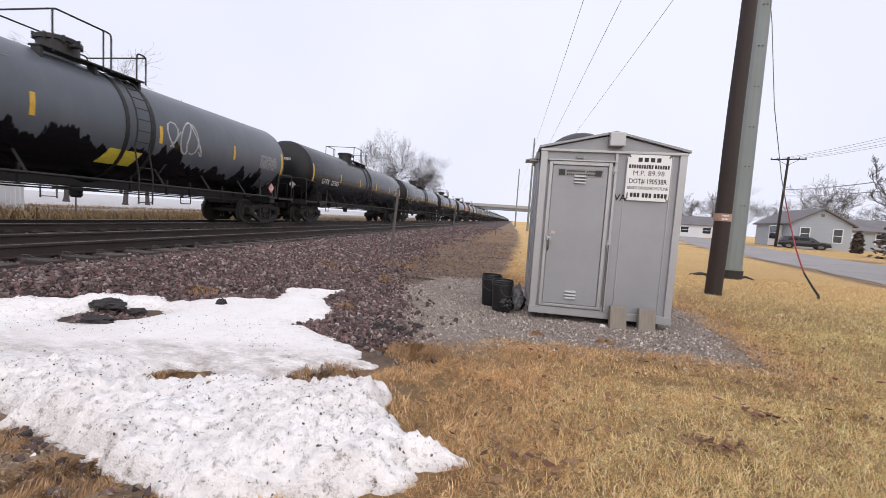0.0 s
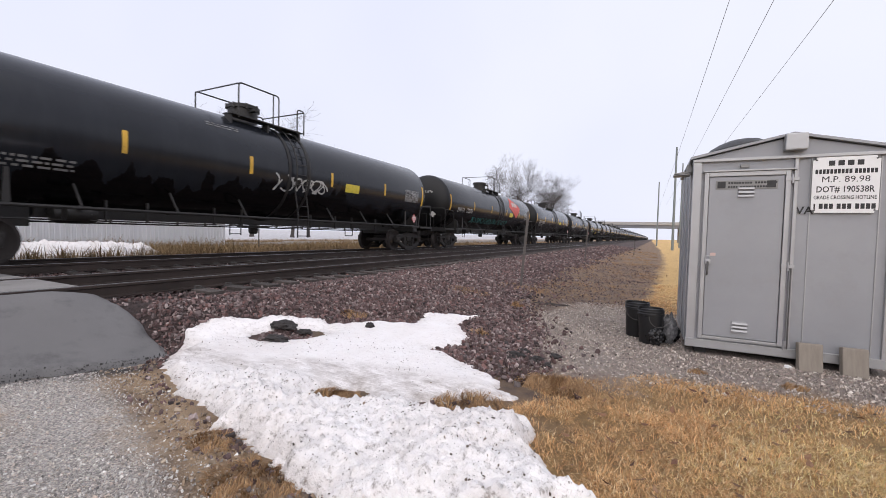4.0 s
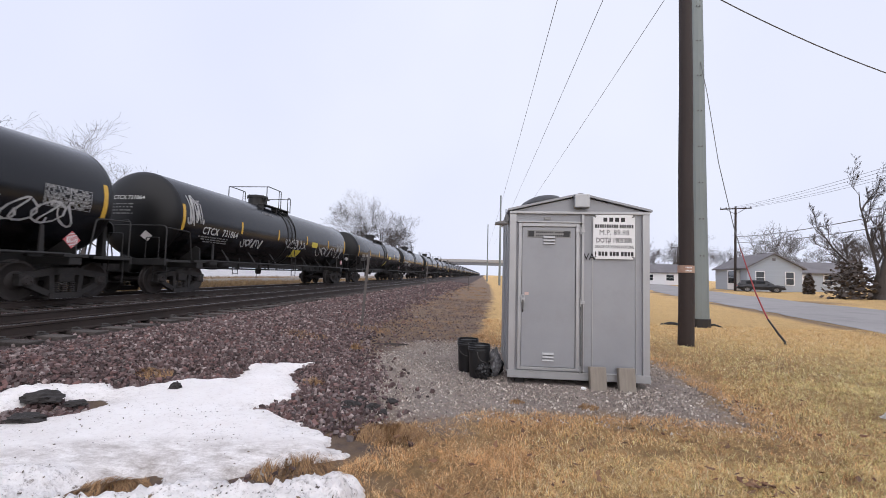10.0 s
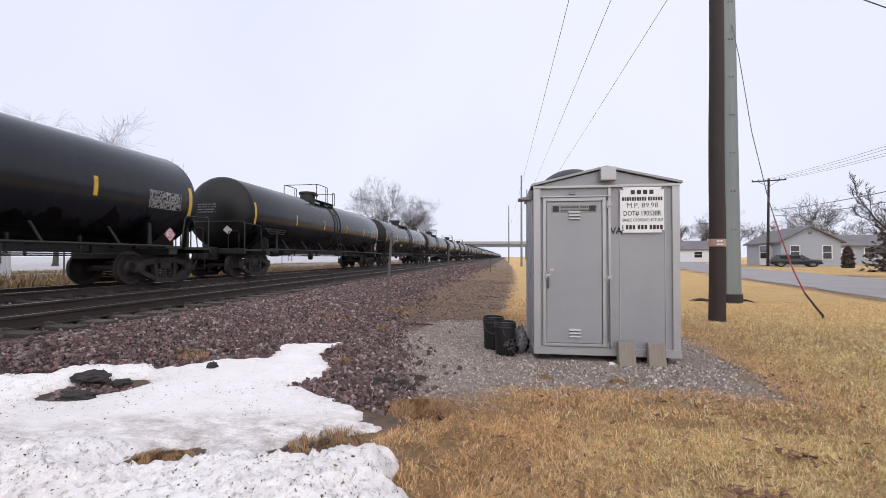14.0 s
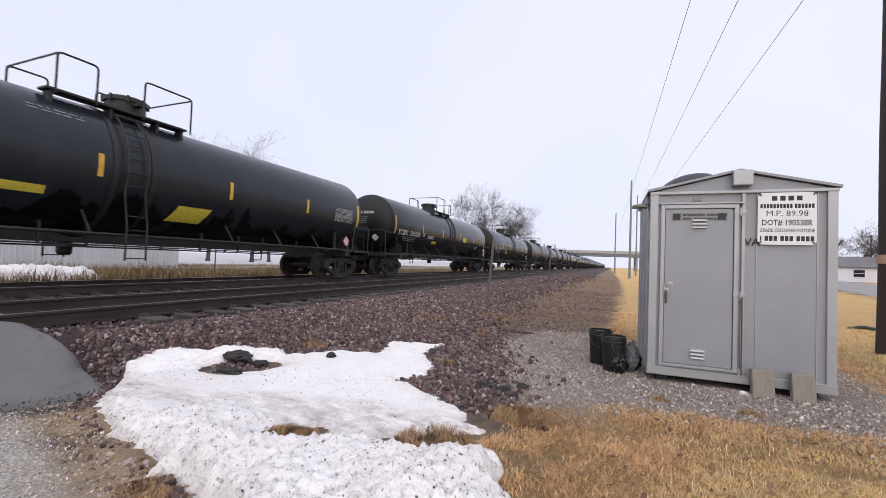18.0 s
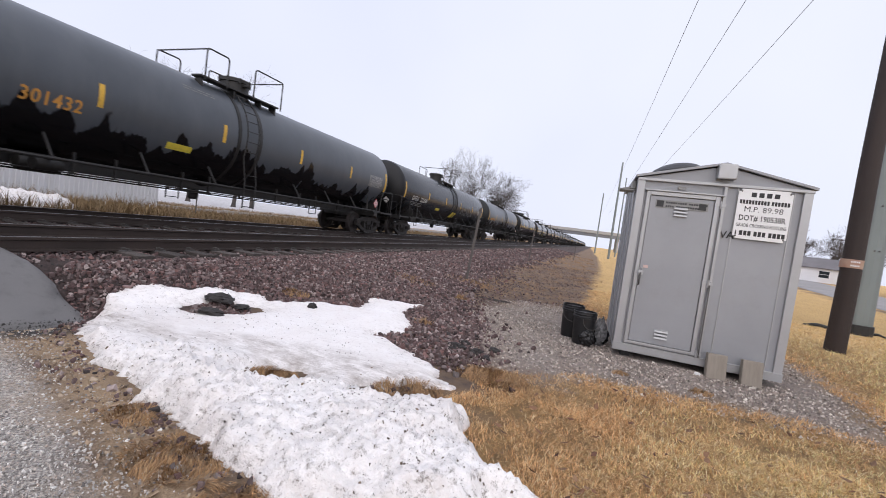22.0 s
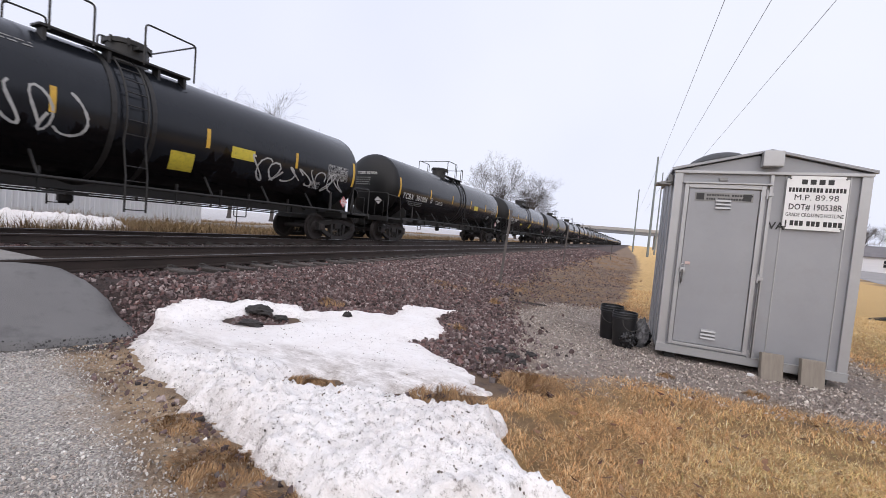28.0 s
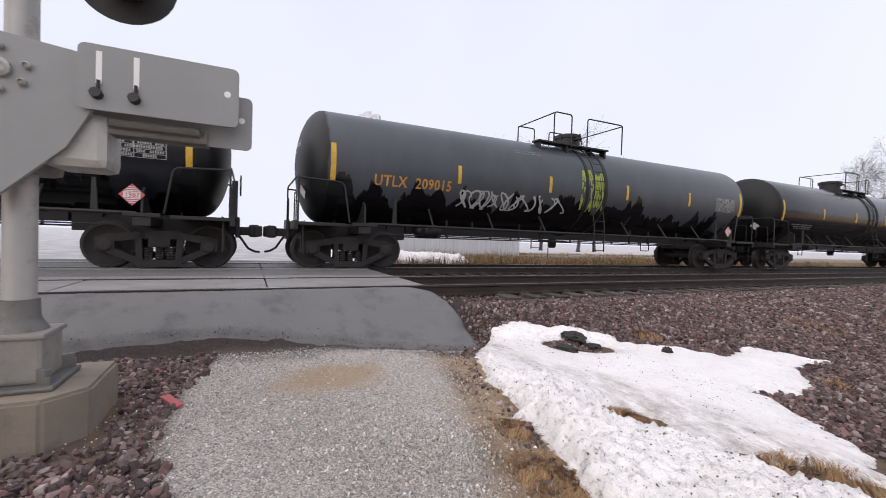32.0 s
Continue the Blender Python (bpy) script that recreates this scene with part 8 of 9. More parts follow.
def gate_mast():
    z0 = 0.06
    g = thing("crossing_gate", pose(MX, MY, z0), "galvanised level-crossing gate mast with lowered arm and counterweights", "crossing gate")
    bm = bmesh.new()
    rod(bm, (0, 0, 0.55), (0, 0, 4.6), 0.085, 0.080, 20)
    part("mast", bm, mast_mat, g, smooth=True)
    bm = bmesh.new()
    prism(bm, [(-0.42, -0.48), (0.27, -0.48), (0.40, -0.28), (0.40, 0.24), (0.22, 0.43), (-0.42, 0.43)], -0.25, 0.27, "xy")
    bmesh.ops.bevel(bm, geom=bm.edges[:], offset=0.02, segments=2, affect="EDGES")
    part("footing", bm, footing_mat, g, "chamfered concrete footing")
    bm = bmesh.new()
    box(bm, -0.17, -0.17, 0.304, 0.17, 0.17, 0.60, 0.025)
    part("junction_box", bm, junction_mat, g, "cast aluminium junction box at the mast's foot")
    bm = bmesh.new()
    box(bm, -0.185, -0.185, 0.585, 0.185, 0.185, 0.62, 0.012)
    part("junction_lid", bm, junction_mat, g)
    bm = bmesh.new()
    box(bm, -0.25, -0.25, 0.27, 0.25, 0.25, 0.305, 0.015)
    part("base_plate", bm, cast_mat, g)
    bm = bmesh.new()
    lathe(bm, [(0.15, 0.62), (0.12, 0.67), (0.105, 0.70), (0.10, 0.82), (0.088, 0.82)], 16)
    part("collar", bm, cast_mat, g, smooth=True)
    for k in range(4):
        a = radians(45 + 90 * k)
        bm = bmesh.new()
        rod(bm, (0.30 * math.cos(a), 0.30 * math.sin(a), 0.25), (0.30 * math.cos(a), 0.30 * math.sin(a), 0.36), 0.018, seg=6)
        part("anchor_bolt", bm, cast_mat, g)
        bm = bmesh.new()
        box(bm, -0.02, 0.16, 0.27, 0.02, 0.30, 0.40, 0.004, Matrix.Rotation(a, 4, "Z"))
        part("gusset", bm, cast_mat, g)
    # gate mechanism box
    bm = bmesh.new()
    box(bm, -0.22, -0.36, 1.62, 0.22, 0.16, 2.32, 0.05)
    part("mechanism_box", bm, cast_mat, g, "cast gate mechanism housing")
    bm = bmesh.new()
    prism(bm, [(-0.42, 1.48), (-0.05, 1.42), (0.30, 1.78), (0.42, 2.02), (0.42, 2.36), (-0.42, 2.46)], 0.225, 0.265, "yz")
    side = part("arm_bracket", bm, arm_grey, g, "thick steel arm bracket")
    for y, z, r in ((0.0, 2.20, 0.055), (0.12, 2.23, 0.022), (0.10, 2.13, 0.022), (-0.10, 2.12, 0.022), (-0.12, 2.23, 0.022), (0.0, 2.32, 0.022), (0.0, 2.08, 0.022)):
        bm = bmesh.new()
        lathe(bm, [(r, 0.262), (r, 0.29), (r * 0.6, 0.30), (r * 0.55, 0.285), (0.002, 0.285)], 12, "x", (0, y, z))
        part("bolt", bm, mast_mat, side)
    bm = bmesh.new()
    box(bm, -0.12, 0.16, 1.66, 0.22, 0.50, 2.02, 0.06)
    part("motor_housing", bm, mast_mat, g, "pale rounded motor housing")
    # counterweight sheets pointing away from the street
    for x, y0, y1, za, zb, name in ((0.285, 0.36, 1.24, 2.02, 2.42, "counterweight"), (0.13, 0.40, 1.33, 1.90, 2.28, "counterweight")):
        bm = bmesh.new()
        r = 0.04
        outline = []
        for cy, cz, a0 in ((y1 - r, zb - r, 0), (y0 + r, zb - r, 90), (y0 + r, za + r, 180), (y1 - r, za + r, 270)):
            outline += [(cy + r * math.cos(radians(a0 + 22.5 * i)), cz + r * math.sin(radians(a0 + 22.5 * i))) for i in range(5)]
        prism(bm, outline, x, x + 0.022, "yz")
        cw = part(name, bm, arm_grey, g, "flat grey steel counterweight")
        if x > 0.2:
            for y in (0.45, 0.64):
                bm = bmesh.new()
                box(bm, x + 0.0215, y, za + 0.16, x + 0.0235, y + 0.03, zb - 0.04, 0.0)
                part("slot", bm, sign_white, cw, "pale slot")
                bm = bmesh.new()
                rod(bm, (x + 0.005, y + 0.012, za + 0.09), (x + 0.06, y + 0.005, za + 0.10), 0.032, seg=8)
                rod(bm, (x + 0.03, y + 0.012, za + 0.10), (x + 0.035, y + 0.015, za + 0.18), 0.010, seg=6)
                part("slot_bolt", bm, iron_mat, cw, "black slot bolt")
        bm = bmesh.new()
        lathe(bm, [(0.022, x + 0.0225), (0.016, x + 0.024), (0.001, x + 0.024)], 12, "x", (0, y1 - 0.07, (za + zb) / 2 + 0.02))
        part("lifting_hole", bm, sign_white, cw, "small round hole")
    bm = bmesh.new()
    box(bm, 0.02, 0.30, 1.90, 0.20, 1.05, 2.0, 0.02)
    part("weight_block", bm, cast_mat, g, "long steel weight")
    bm = bmesh.new()
    pipe(bm, [(0.22, 0.5, 1.97), (0.22, 1.0, 1.97)], 0.03, 8)
    part("weight_bar", bm, cast_mat, g)
    # lowered arm, across the street
    bm = bmesh.new()
    rod(bm, (0.24, -0.42, 2.15), (0.24, -6.5, 2.05), 0.06, 0.04, 8)
    arm = part("gate_arm", bm, sign_white, g, "white gate arm with red bands")
    for i in range(7):
        bm = bmesh.new()
        rod(bm, (0.24, -0.9 - 0.8 * i, 2.142 - 0.013 * i), (0.24, -1.3 - 0.8 * i, 2.136 - 0.013 * i), 0.064 - 0.002 * i, seg=8)
        part("red_band", bm, stripe_red, arm)
    # flashing-light pair on its crossbar, seen from beneath
    bm = bmesh.new()
    rod(bm, (0.0, -0.9, 3.05), (0.0, 0.9, 3.05), 0.045, seg=10)
    part("lamp_bar", bm, mast_mat, g)
    for y in (-0.62, 0.56):
        bm = bmesh.new()
        lathe(bm, [(0.02, 0.0), (0.28, 0.01), (0.29, 0.03), (0.02, 0.04)], 30, "x", (0.12, y, 2.93))
        part("lamp_disc", bm, iron_mat, g, "round black lamp background")
        bm = bmesh.new()
        lathe(bm, [(0.15, 0.04), (0.17, 0.30), (0.155, 0.30), (0.14, 0.04)], 24, "x", (0.12, y, 2.93))
        part("lamp_hood", bm, iron_mat, g, "black lamp hood")
        bm = bmesh.new()
        lathe(bm, [(0.02, 0.06), (0.12, 0.05), (0.14, 0.04)], 24, "x", (0.12, y, 2.93))
        part("lens", bm, tail_mat, g, "dark red lens")
    return g


gate_mast()

# ---- stones, gravel and grass: real pieces on the ground ----
rng = np.random.RandomState(11)


def stone_shapes(n, seed, points=11, flat=0.72):
    g = random.Random(seed)
    out = []
    for _ in range(n):
        bm = bmesh.new()
        wx, wy, wz = g.uniform(0.8, 1.35), g.uniform(0.55, 0.9), g.uniform(0.4, flat)
        for _i in range(points):
            cx, cy, cz = (1 if _i & 1 else -1), (1 if _i & 2 else -1), (1 if _i & 4 else -1)
            bm.verts.new((cx * wx * g.uniform(0.35, 0.95), cy * wy * g.uniform(0.3, 0.98), cz * wz * g.uniform(0.3, 1.0)))
        r = bmesh.ops.convex_hull(bm, input=bm.verts[:])
        bmesh.ops.delete(bm, geom=[v for v in r["geom_interior"] if isinstance(v, bmesh.types.BMVert)], context="VERTS")
        bm.verts.index_update()
        out.append((np.array([v.co[:] for v in bm.verts]), np.array([[v.index for v in f.verts] for f in bm.faces if len(f.verts) == 3])))
        bm.free()
    return out


def rot_matrices(n, tilt=3.14):
    a, b, c = rng.rand(n) * 6.283, (rng.rand(n) - 0.5) * 2 * tilt, (rng.rand(n) - 0.5) * 2 * tilt
    ca, sa, cb, sb, cc, sc = np.cos(a), np.sin(a), np.cos(b), np.sin(b), np.cos(c), np.sin(c)
    m = np.zeros((n, 3, 3))
    m[:, 0, 0], m[:, 0, 1], m[:, 0, 2] = ca * cb, ca * sb * sc - sa * cc, ca * sb * cc + sa * sc
    m[:, 1, 0], m[:, 1, 1], m[:, 1, 2] = sa * cb, sa * sb * sc + ca * cc, sa * sb * cc - ca * sc
    m[:, 2, 0], m[:, 2, 1], m[:, 2, 2] = -sb, cb * sc, cb * cc
    return m


def scatter_stones(name, x, y, z, size, shapes, material, label, category="gravel", parent=None):
    V, F, base = [], [], 0
    pick = rng.randint(0, len(shapes), len(x))
    for k, (sv, sf) in enumerate(shapes):
        i = np.where(pick == k)[0]
        if not len(i):
            continue
        m = rot_matrices(len(i))
        v = np.einsum("nij,pj->npi", m, sv) * size[i][:, None, None] + np.stack([x[i], y[i], z[i]], 1)[:, None, :]
        V.append(v.reshape(-1, 3))
        F.append((sf[None] + (np.arange(len(i)) * len(sv))[:, None, None] + base).reshape(-1, 3))
        base += len(i) * len(sv)
    ob = bulk(name, np.concatenate(V), np.concatenate(F), material, parent)
    return tagged(ob, label, category, kind="stuff")


def in_area(n, x0, x1, y0, y1):
    return x0 + (x1 - x0) * rng.rand(n), y0 + (y1 - y0) * rng.rand(n)


stone_mat = island_mat("crushed_granite", [(0.034, 0.024, 0.024), (0.150, 0.092, 0.090), (0.062, 0.043, 0.042), (0.29, 0.20, 0.19), (0.028, 0.022, 0.022), (0.44, 0.36, 0.34), (0.112, 0.070, 0.068), (0.22, 0.175, 0.17), (0.045, 0.031, 0.030), (0.235, 0.132, 0.12), (0.080, 0.055, 0.053), (0.165, 0.108, 0.102)], fine=45)
chip_mat = island_mat("limestone_chips", [(0.12, 0.10, 0.088), (0.52, 0.44, 0.385), (0.27, 0.225, 0.195), (0.78, 0.70, 0.62), (0.42, 0.335, 0.28), (0.88, 0.81, 0.73), (0.19, 0.16, 0.14), (0.38, 0.315, 0.275)], fine=90)
path_chip = island_mat("path_chips", [(0.16, 0.15, 0.142), (0.66, 0.62, 0.58), (0.44, 0.415, 0.39), (0.82, 0.79, 0.74), (0.26, 0.24, 0.225), (0.97, 0.95, 0.91), (0.60, 0.49, 0.41), (0.74, 0.70, 0.65)], fine=120, bump=0.2)
crumb_mat = island_mat("asphalt_crumb", [(0.025, 0.025, 0.026), (0.05, 0.05, 0.05), (0.035, 0.033, 0.032), (0.09, 0.088, 0.085)], fine=80)
verge_mat = island_mat("verge_grit", [(0.18, 0.13, 0.095), (0.46, 0.34, 0.23), (0.28, 0.205, 0.14), (0.60, 0.50, 0.38), (0.22, 0.165, 0.13), (0.50, 0.36, 0.22)], fine=90)
coarse = stone_shapes(14, 3, 9, 0.8)
tiny = stone_shapes(6, 4, 6)


def stone_edge(y):
    """How far the strewn ballast reaches beyond the foot of the bank."""
    return np.interp(y, [2.0, 2.9, 3.3, 4.2, 5.2, 7, 9, 15, 60], [-5.0, -4.5, -2.0, -1.1, -1.3, -2.1, -2.7, -3.1, -2.3])


def make_stones():
    X, Y, S = [], [], []
    for y0, y1, dens, lo, hi in ((2.3, 8, 1500, 0.014, 0.042), (8, 14, 800, 0.020, 0.050), (14, 28, 240, 0.032, 0.066), (28, 60, 40, 0.055, 0.09)):
        n = int((y1 - y0) * 5.4 * dens)
        x, y = in_area(n, -5.95, -0.5, y0, y1)
        xs = x - LEAN * y
        edge = stone_edge(y) - xs + 0.25 * rough2(x, y, 2.0, 13)
        keep = (edge > 0) | (rng.rand(n) < np.exp(np.minimum(edge, 0) / 0.22) * 0.5)
        keep &= rng.rand(n) < np.exp(-np.maximum(dist_poly(x, y, PAD_GRAVEL), 0) / 0.75)
        keep &= (dist_poly(x, y, SNOW_MAIN) < 0.03) | (np.hypot(x + 4.1, y - 3.68) < 0.34)
        keep &= dist_poly(x, y, ASPHALT) < 0.02
        keep &= xs > -5.80
        X.append(x[keep])
        Y.append(y[keep])
        S.append(lo + (hi - lo) * rng.rand(keep.sum()) ** 2.2)
    # between and beside the rails
    for off, n in ((NEAR_X, 5200), (FAR_X, 3000), ((NEAR_X + FAR_X) / 2, 3000)):
        y = 2.7 + 34 * rng.rand(n) ** 1.5
        x = off + LEAN * y + (rng.rand(n) - 0.5) * 2.4
        X.append(x)
        Y.append(y)
        S.append(0.024 + 0.018 * rng.rand(n))
    # loose stones round the gate's footing
    n = 15000
    x, y = in_area(n, -5.2, -2.2, -4.6, -0.3)
    keep = (dist_poly(x, y, PATH_GRAVEL) < 0.03 + 0.10 * rough2(x, y, 4, 6)) & (dist_poly(x, y, ASPHALT) < 0.03) & ~((np.abs(x - MX) < 0.44) & (np.abs(y - MY) < 0.5))
    X.append(x[keep])
    Y.append(y[keep])
    S.append(0.012 + 0.030 * rng.rand(keep.sum()) ** 2.4)
    # edge of the snow and the path
    n = 4200
    x, y = in_area(n, -5.0, -1.2, 1.2, 3.0)
    d = dist_poly(x, y, SNOW_MAIN)
    keep = (d < 0.0) & (d > -0.32) & (rng.rand(n) < np.exp(d / 0.14)) & (dist_poly(x, y, ASPHALT) < 0)
    X.append(x[keep])
    Y.append(y[keep])
    S.append(0.008 + 0.026 * rng.rand(keep.sum()) ** 3)
    x, y, s = np.concatenate(X), np.concatenate(Y), np.concatenate(S)
    z = ground_z(x, y) + s * (0.05 + 0.55 * rng.rand(len(s)))
    # the nearest stones of the shoulder stay single pieces
    near = np.where((x > -4.9) & (x < -2.4) & (y > 4.2) & (y < 6.0) & (s > 0.022))[0][:290]
    rest = np.ones(len(x), bool)
    rest[near] = False
    bed = scatter_stones("ballast", x[rest], y[rest], z[rest], s[rest], coarse, stone_mat, "crushed reddish granite ballast along the tracks", "ballast")
    meshes = []
    for sv, sf in coarse:
        me = bpy.data.meshes.new("stone")
        me.from_pydata([tuple(v) for v in sv], [], [tuple(int(i) for i in q) for q in sf])
        me.materials.append(loose_stone)
        meshes.append(me)
    for k, i in enumerate(near):
        o = put("stone", meshes[k % len(meshes)], bed)
        o.matrix_basis = Matrix.LocRotScale((x[i], y[i], z[i]), Euler((rng.rand() * 6, rng.rand() * 6, rng.rand() * 6)), (s[i],) * 3)
    # crumbs along the broken edge of the asphalt
    n = 30000
    x, y = in_area(n, -6.2, -4.3, -3.2, 3.3)
    d = dist_poly(x, y, ASPHALT)
    keep = (rng.rand(n) < np.exp(-((d + 0.06) / 0.12) ** 2) * 0.8) & (dist_poly(x, y, SNOW_MAIN) < 0.02)
    x, y = x[keep], y[keep]
    s = 0.003 + 0.010 * rng.rand(len(x)) ** 4
    scatter_stones("asphalt_crumbs", x, y, np.maximum(ground_z(x, y), asphalt_z(x, y) * (dist_poly(x, y, ASPHALT) > -0.03)) + s * 0.3, s, tiny, crumb_mat, "black crumbs along the broken asphalt edge", "rubble")
    # stones and grit between the path and the snow
    n = 9000
    x, y = in_area(n, -4.9, -1.2, 0.9, 2.6)
    d = dist_poly(x, y, PATH_GRAVEL)
    keep = (d < 0) & (dist_poly(x, y, SNOW_MAIN) < 0.0) & (dist_poly(x, y, ASPHALT) < -0.03) & (rng.rand(n) < 0.55)
    x, y = x[keep], y[keep]
    s = 0.006 + 0.020 * rng.rand(len(x)) ** 4
    scatter_stones("verge_grit", x, y, ground_z(x, y) + s * 0.35, s, tiny, verge_mat, "brown grit and small stones beside the path", "gravel")
    # gravel pad round the shed
    n = 52000
    x, y = in_area(n, -2.4, 3.3, 3.7, 9.2)
    keep = (dist_poly(x, y, PAD_GRAVEL) + 0.12 * rough2(x, y, 5, 1) > -0.35 + 0.55 * rng.rand(n) ** 1.2) & ~((x > SX) & (x < SX + SW) & (y > SY) & (y < SY + SD))
    x, y = x[keep], y[keep]
    s = 0.006 + 0.013 * rng.rand(len(x)) ** 2.4
    scatter_stones("gravel_pad", x, y, ground_z(x, y) + s * 0.4, s, tiny, chip_mat, "pale crushed gravel round the shed")
    # chips lying on the path
    n = 110000
    x = -5.2 + 7.0 * rng.rand(n) ** 0.85
    y = -1.6 + 4.0 * rng.rand(n)
    d = dist_poly(x, y, PATH_GRAVEL)
    keep = ((d > 0.02 + 0.05 * rng.rand(n)) | (rng.rand(n) < 0.75 * np.exp(np.minimum(d, 0) / 0.22) * (dist_poly(x, y, SNOW_MAIN) < 0))) & (np.hypot(x, y) > 0.5) & (dist_poly(x, y, ASPHALT) < 0)
    x, y = x[keep], y[keep]
    s = 0.0038 + 0.0085 * rng.rand(len(x)) ** 2.5
    d = np.hypot((x + 4.03) / 0.36, (y - 0.55) / 0.52)
    s = np.where((d < 1.1) & (rng.rand(len(x)) < 0.85), 0.002, s)
    scatter_stones("path_gravel", x, y, ground_z(x, y) + s * 0.5, s, tiny, path_chip, "coarse grey gravel chips on the worn path")
    # stray gravel and grit in the dirt strip
    n = 17000
    y = 3.6 + 20 * rng.rand(n) ** 1.6
    x = -3.0 + 3.6 * rng.rand(n)
    keep = (dist_poly(x, y, SNOW_MAIN) < 0) & (dist_poly(x, y, PAD_GRAVEL) < -0.05) & ~lawn_mask(x + 0.15, y) & (rng.rand(n) < 0.75 + 0.5 * rough2(x, y, 2.5, 33))
    x, y = x[keep], y[keep]
    s = 0.008 + 0.022 * rng.rand(len(x)) ** 2.5
    scatter_stones("stray_gravel", x, y, ground_z(x, y) + s * 0.4, s, tiny, stone_mat, "stray stones trodden into bare dirt")


loose_stone = mat("loose_granite", (0.14, 0.088, 0.083), (0.07, 0.05, 0.048), rough=0.9, big=2, fine=6, amount=0.7, bump=0.3, random=0.55)


def blades(name, x, y, length, width, flat, material, label, seed=1):
    """Dead grass: bent two-piece blades, each leaning its own way."""
    n = len(x)
    g = np.random.RandomState(seed)
    z = ground_z(x, y) - 0.004
    a = (g.rand(n) - 0.5) * 5.4 + 3.3 * rough2(x, y, 13, 8) + 2.0 * rough2(x, y, 2.3, 18)
    lean = flat * (0.45 + 0.75 * g.rand(n))
    dx, dy = np.cos(a), np.sin(a)
    l1, l2 = length * 0.5, length * 0.5
    p0 = np.stack([x, y, z], 1)
    up1 = np.stack([dx * np.sin(lean * 0.7), dy * np.sin(lean * 0.7), np.cos(lean * 0.7)], 1)
    b2 = lean * 1.25 + 0.25 * g.rand(n)
    up2 = np.stack([dx * np.sin(b2), dy * np.sin(b2), np.maximum(np.cos(b2), -0.12)], 1)
    p1 = p0 + up1 * l1[:, None]
    p2 = p1 + up2 * l2[:, None]
    side = np.stack([-dy, dx, np.zeros(n)], 1) * (width * 0.5)[:, None]
    V = np.stack([p0 - side, p0 + side, p1 + side * 0.8, p1 - side * 0.8, p2], 1).reshape(-1, 3)
    i = np.arange(n)[:, None] * 5
    F = np.concatenate([i + np.array([[0, 1, 2]]), i + np.array([[0, 2, 3]]), i + np.array([[3, 2, 4]])])
    ob = bulk(name, V, F, material)
    return tagged(ob, label, "grass", kind="stuff")


straw_mat = island_mat("straw_grass", [(0.97, 0.68, 0.30), (0.99, 0.83, 0.47), (0.62, 0.39, 0.16), (0.99, 0.76, 0.37), (0.88, 0.60, 0.24), (0.99, 0.92, 0.66), (0.95, 0.68, 0.29), (0.80, 0.57, 0.22)], bump=0.0, thin=0.15, clump=0.40)
rust_mat = island_mat("rust_brown_grass", [(0.84, 0.46, 0.20), (0.99, 0.69, 0.36), (0.34, 0.17, 0.07), (0.99, 0.80, 0.48), (0.70, 0.36, 0.15), (0.92, 0.57, 0.26), (0.40, 0.21, 0.09)], bump=0.0, thin=0.15, clump=0.40)
olive_mat = island_mat("olive_grass", [(0.80, 0.68, 0.27), (0.95, 0.82, 0.38), (0.48, 0.44, 0.16), (0.99, 0.88, 0.50), (0.68, 0.57, 0.21)], bump=0.0, thin=0.15, clump=0.40)


far_straw = island_mat("weathered_weeds", [(0.27, 0.175, 0.085), (0.38, 0.26, 0.13), (0.15, 0.10, 0.05), (0.22, 0.16, 0.08)], bump=0.0)


def lawn_mask(x, y):
    d = np.full(x.shape, 1.0)
    for poly, m in ((SNOW_MAIN, 0.02), (SNOW_RIGHT, 0.02), (SNOW_SMALL, 0.02), (PAD_GRAVEL, 0.05), (PATH_GRAVEL, 0.10), (ROAD, 0.05)):
        d = np.minimum(d, m - dist_poly(x, y, poly))
    d = d + 0.10 * rough2(x, y, 5, 1)
    rim = np.interp(y, [-3, 2.3, 3.4, 4.0, 8, 9.5, 12, 30, 60, 400], [-2.4, -1.2, -0.9, -0.6, -0.2, -0.1, 0.1, 0.8, 1.1, 1.5])
    return (d > 0) & (x > rim + 0.25 * rough2(x, y, 3, 4))


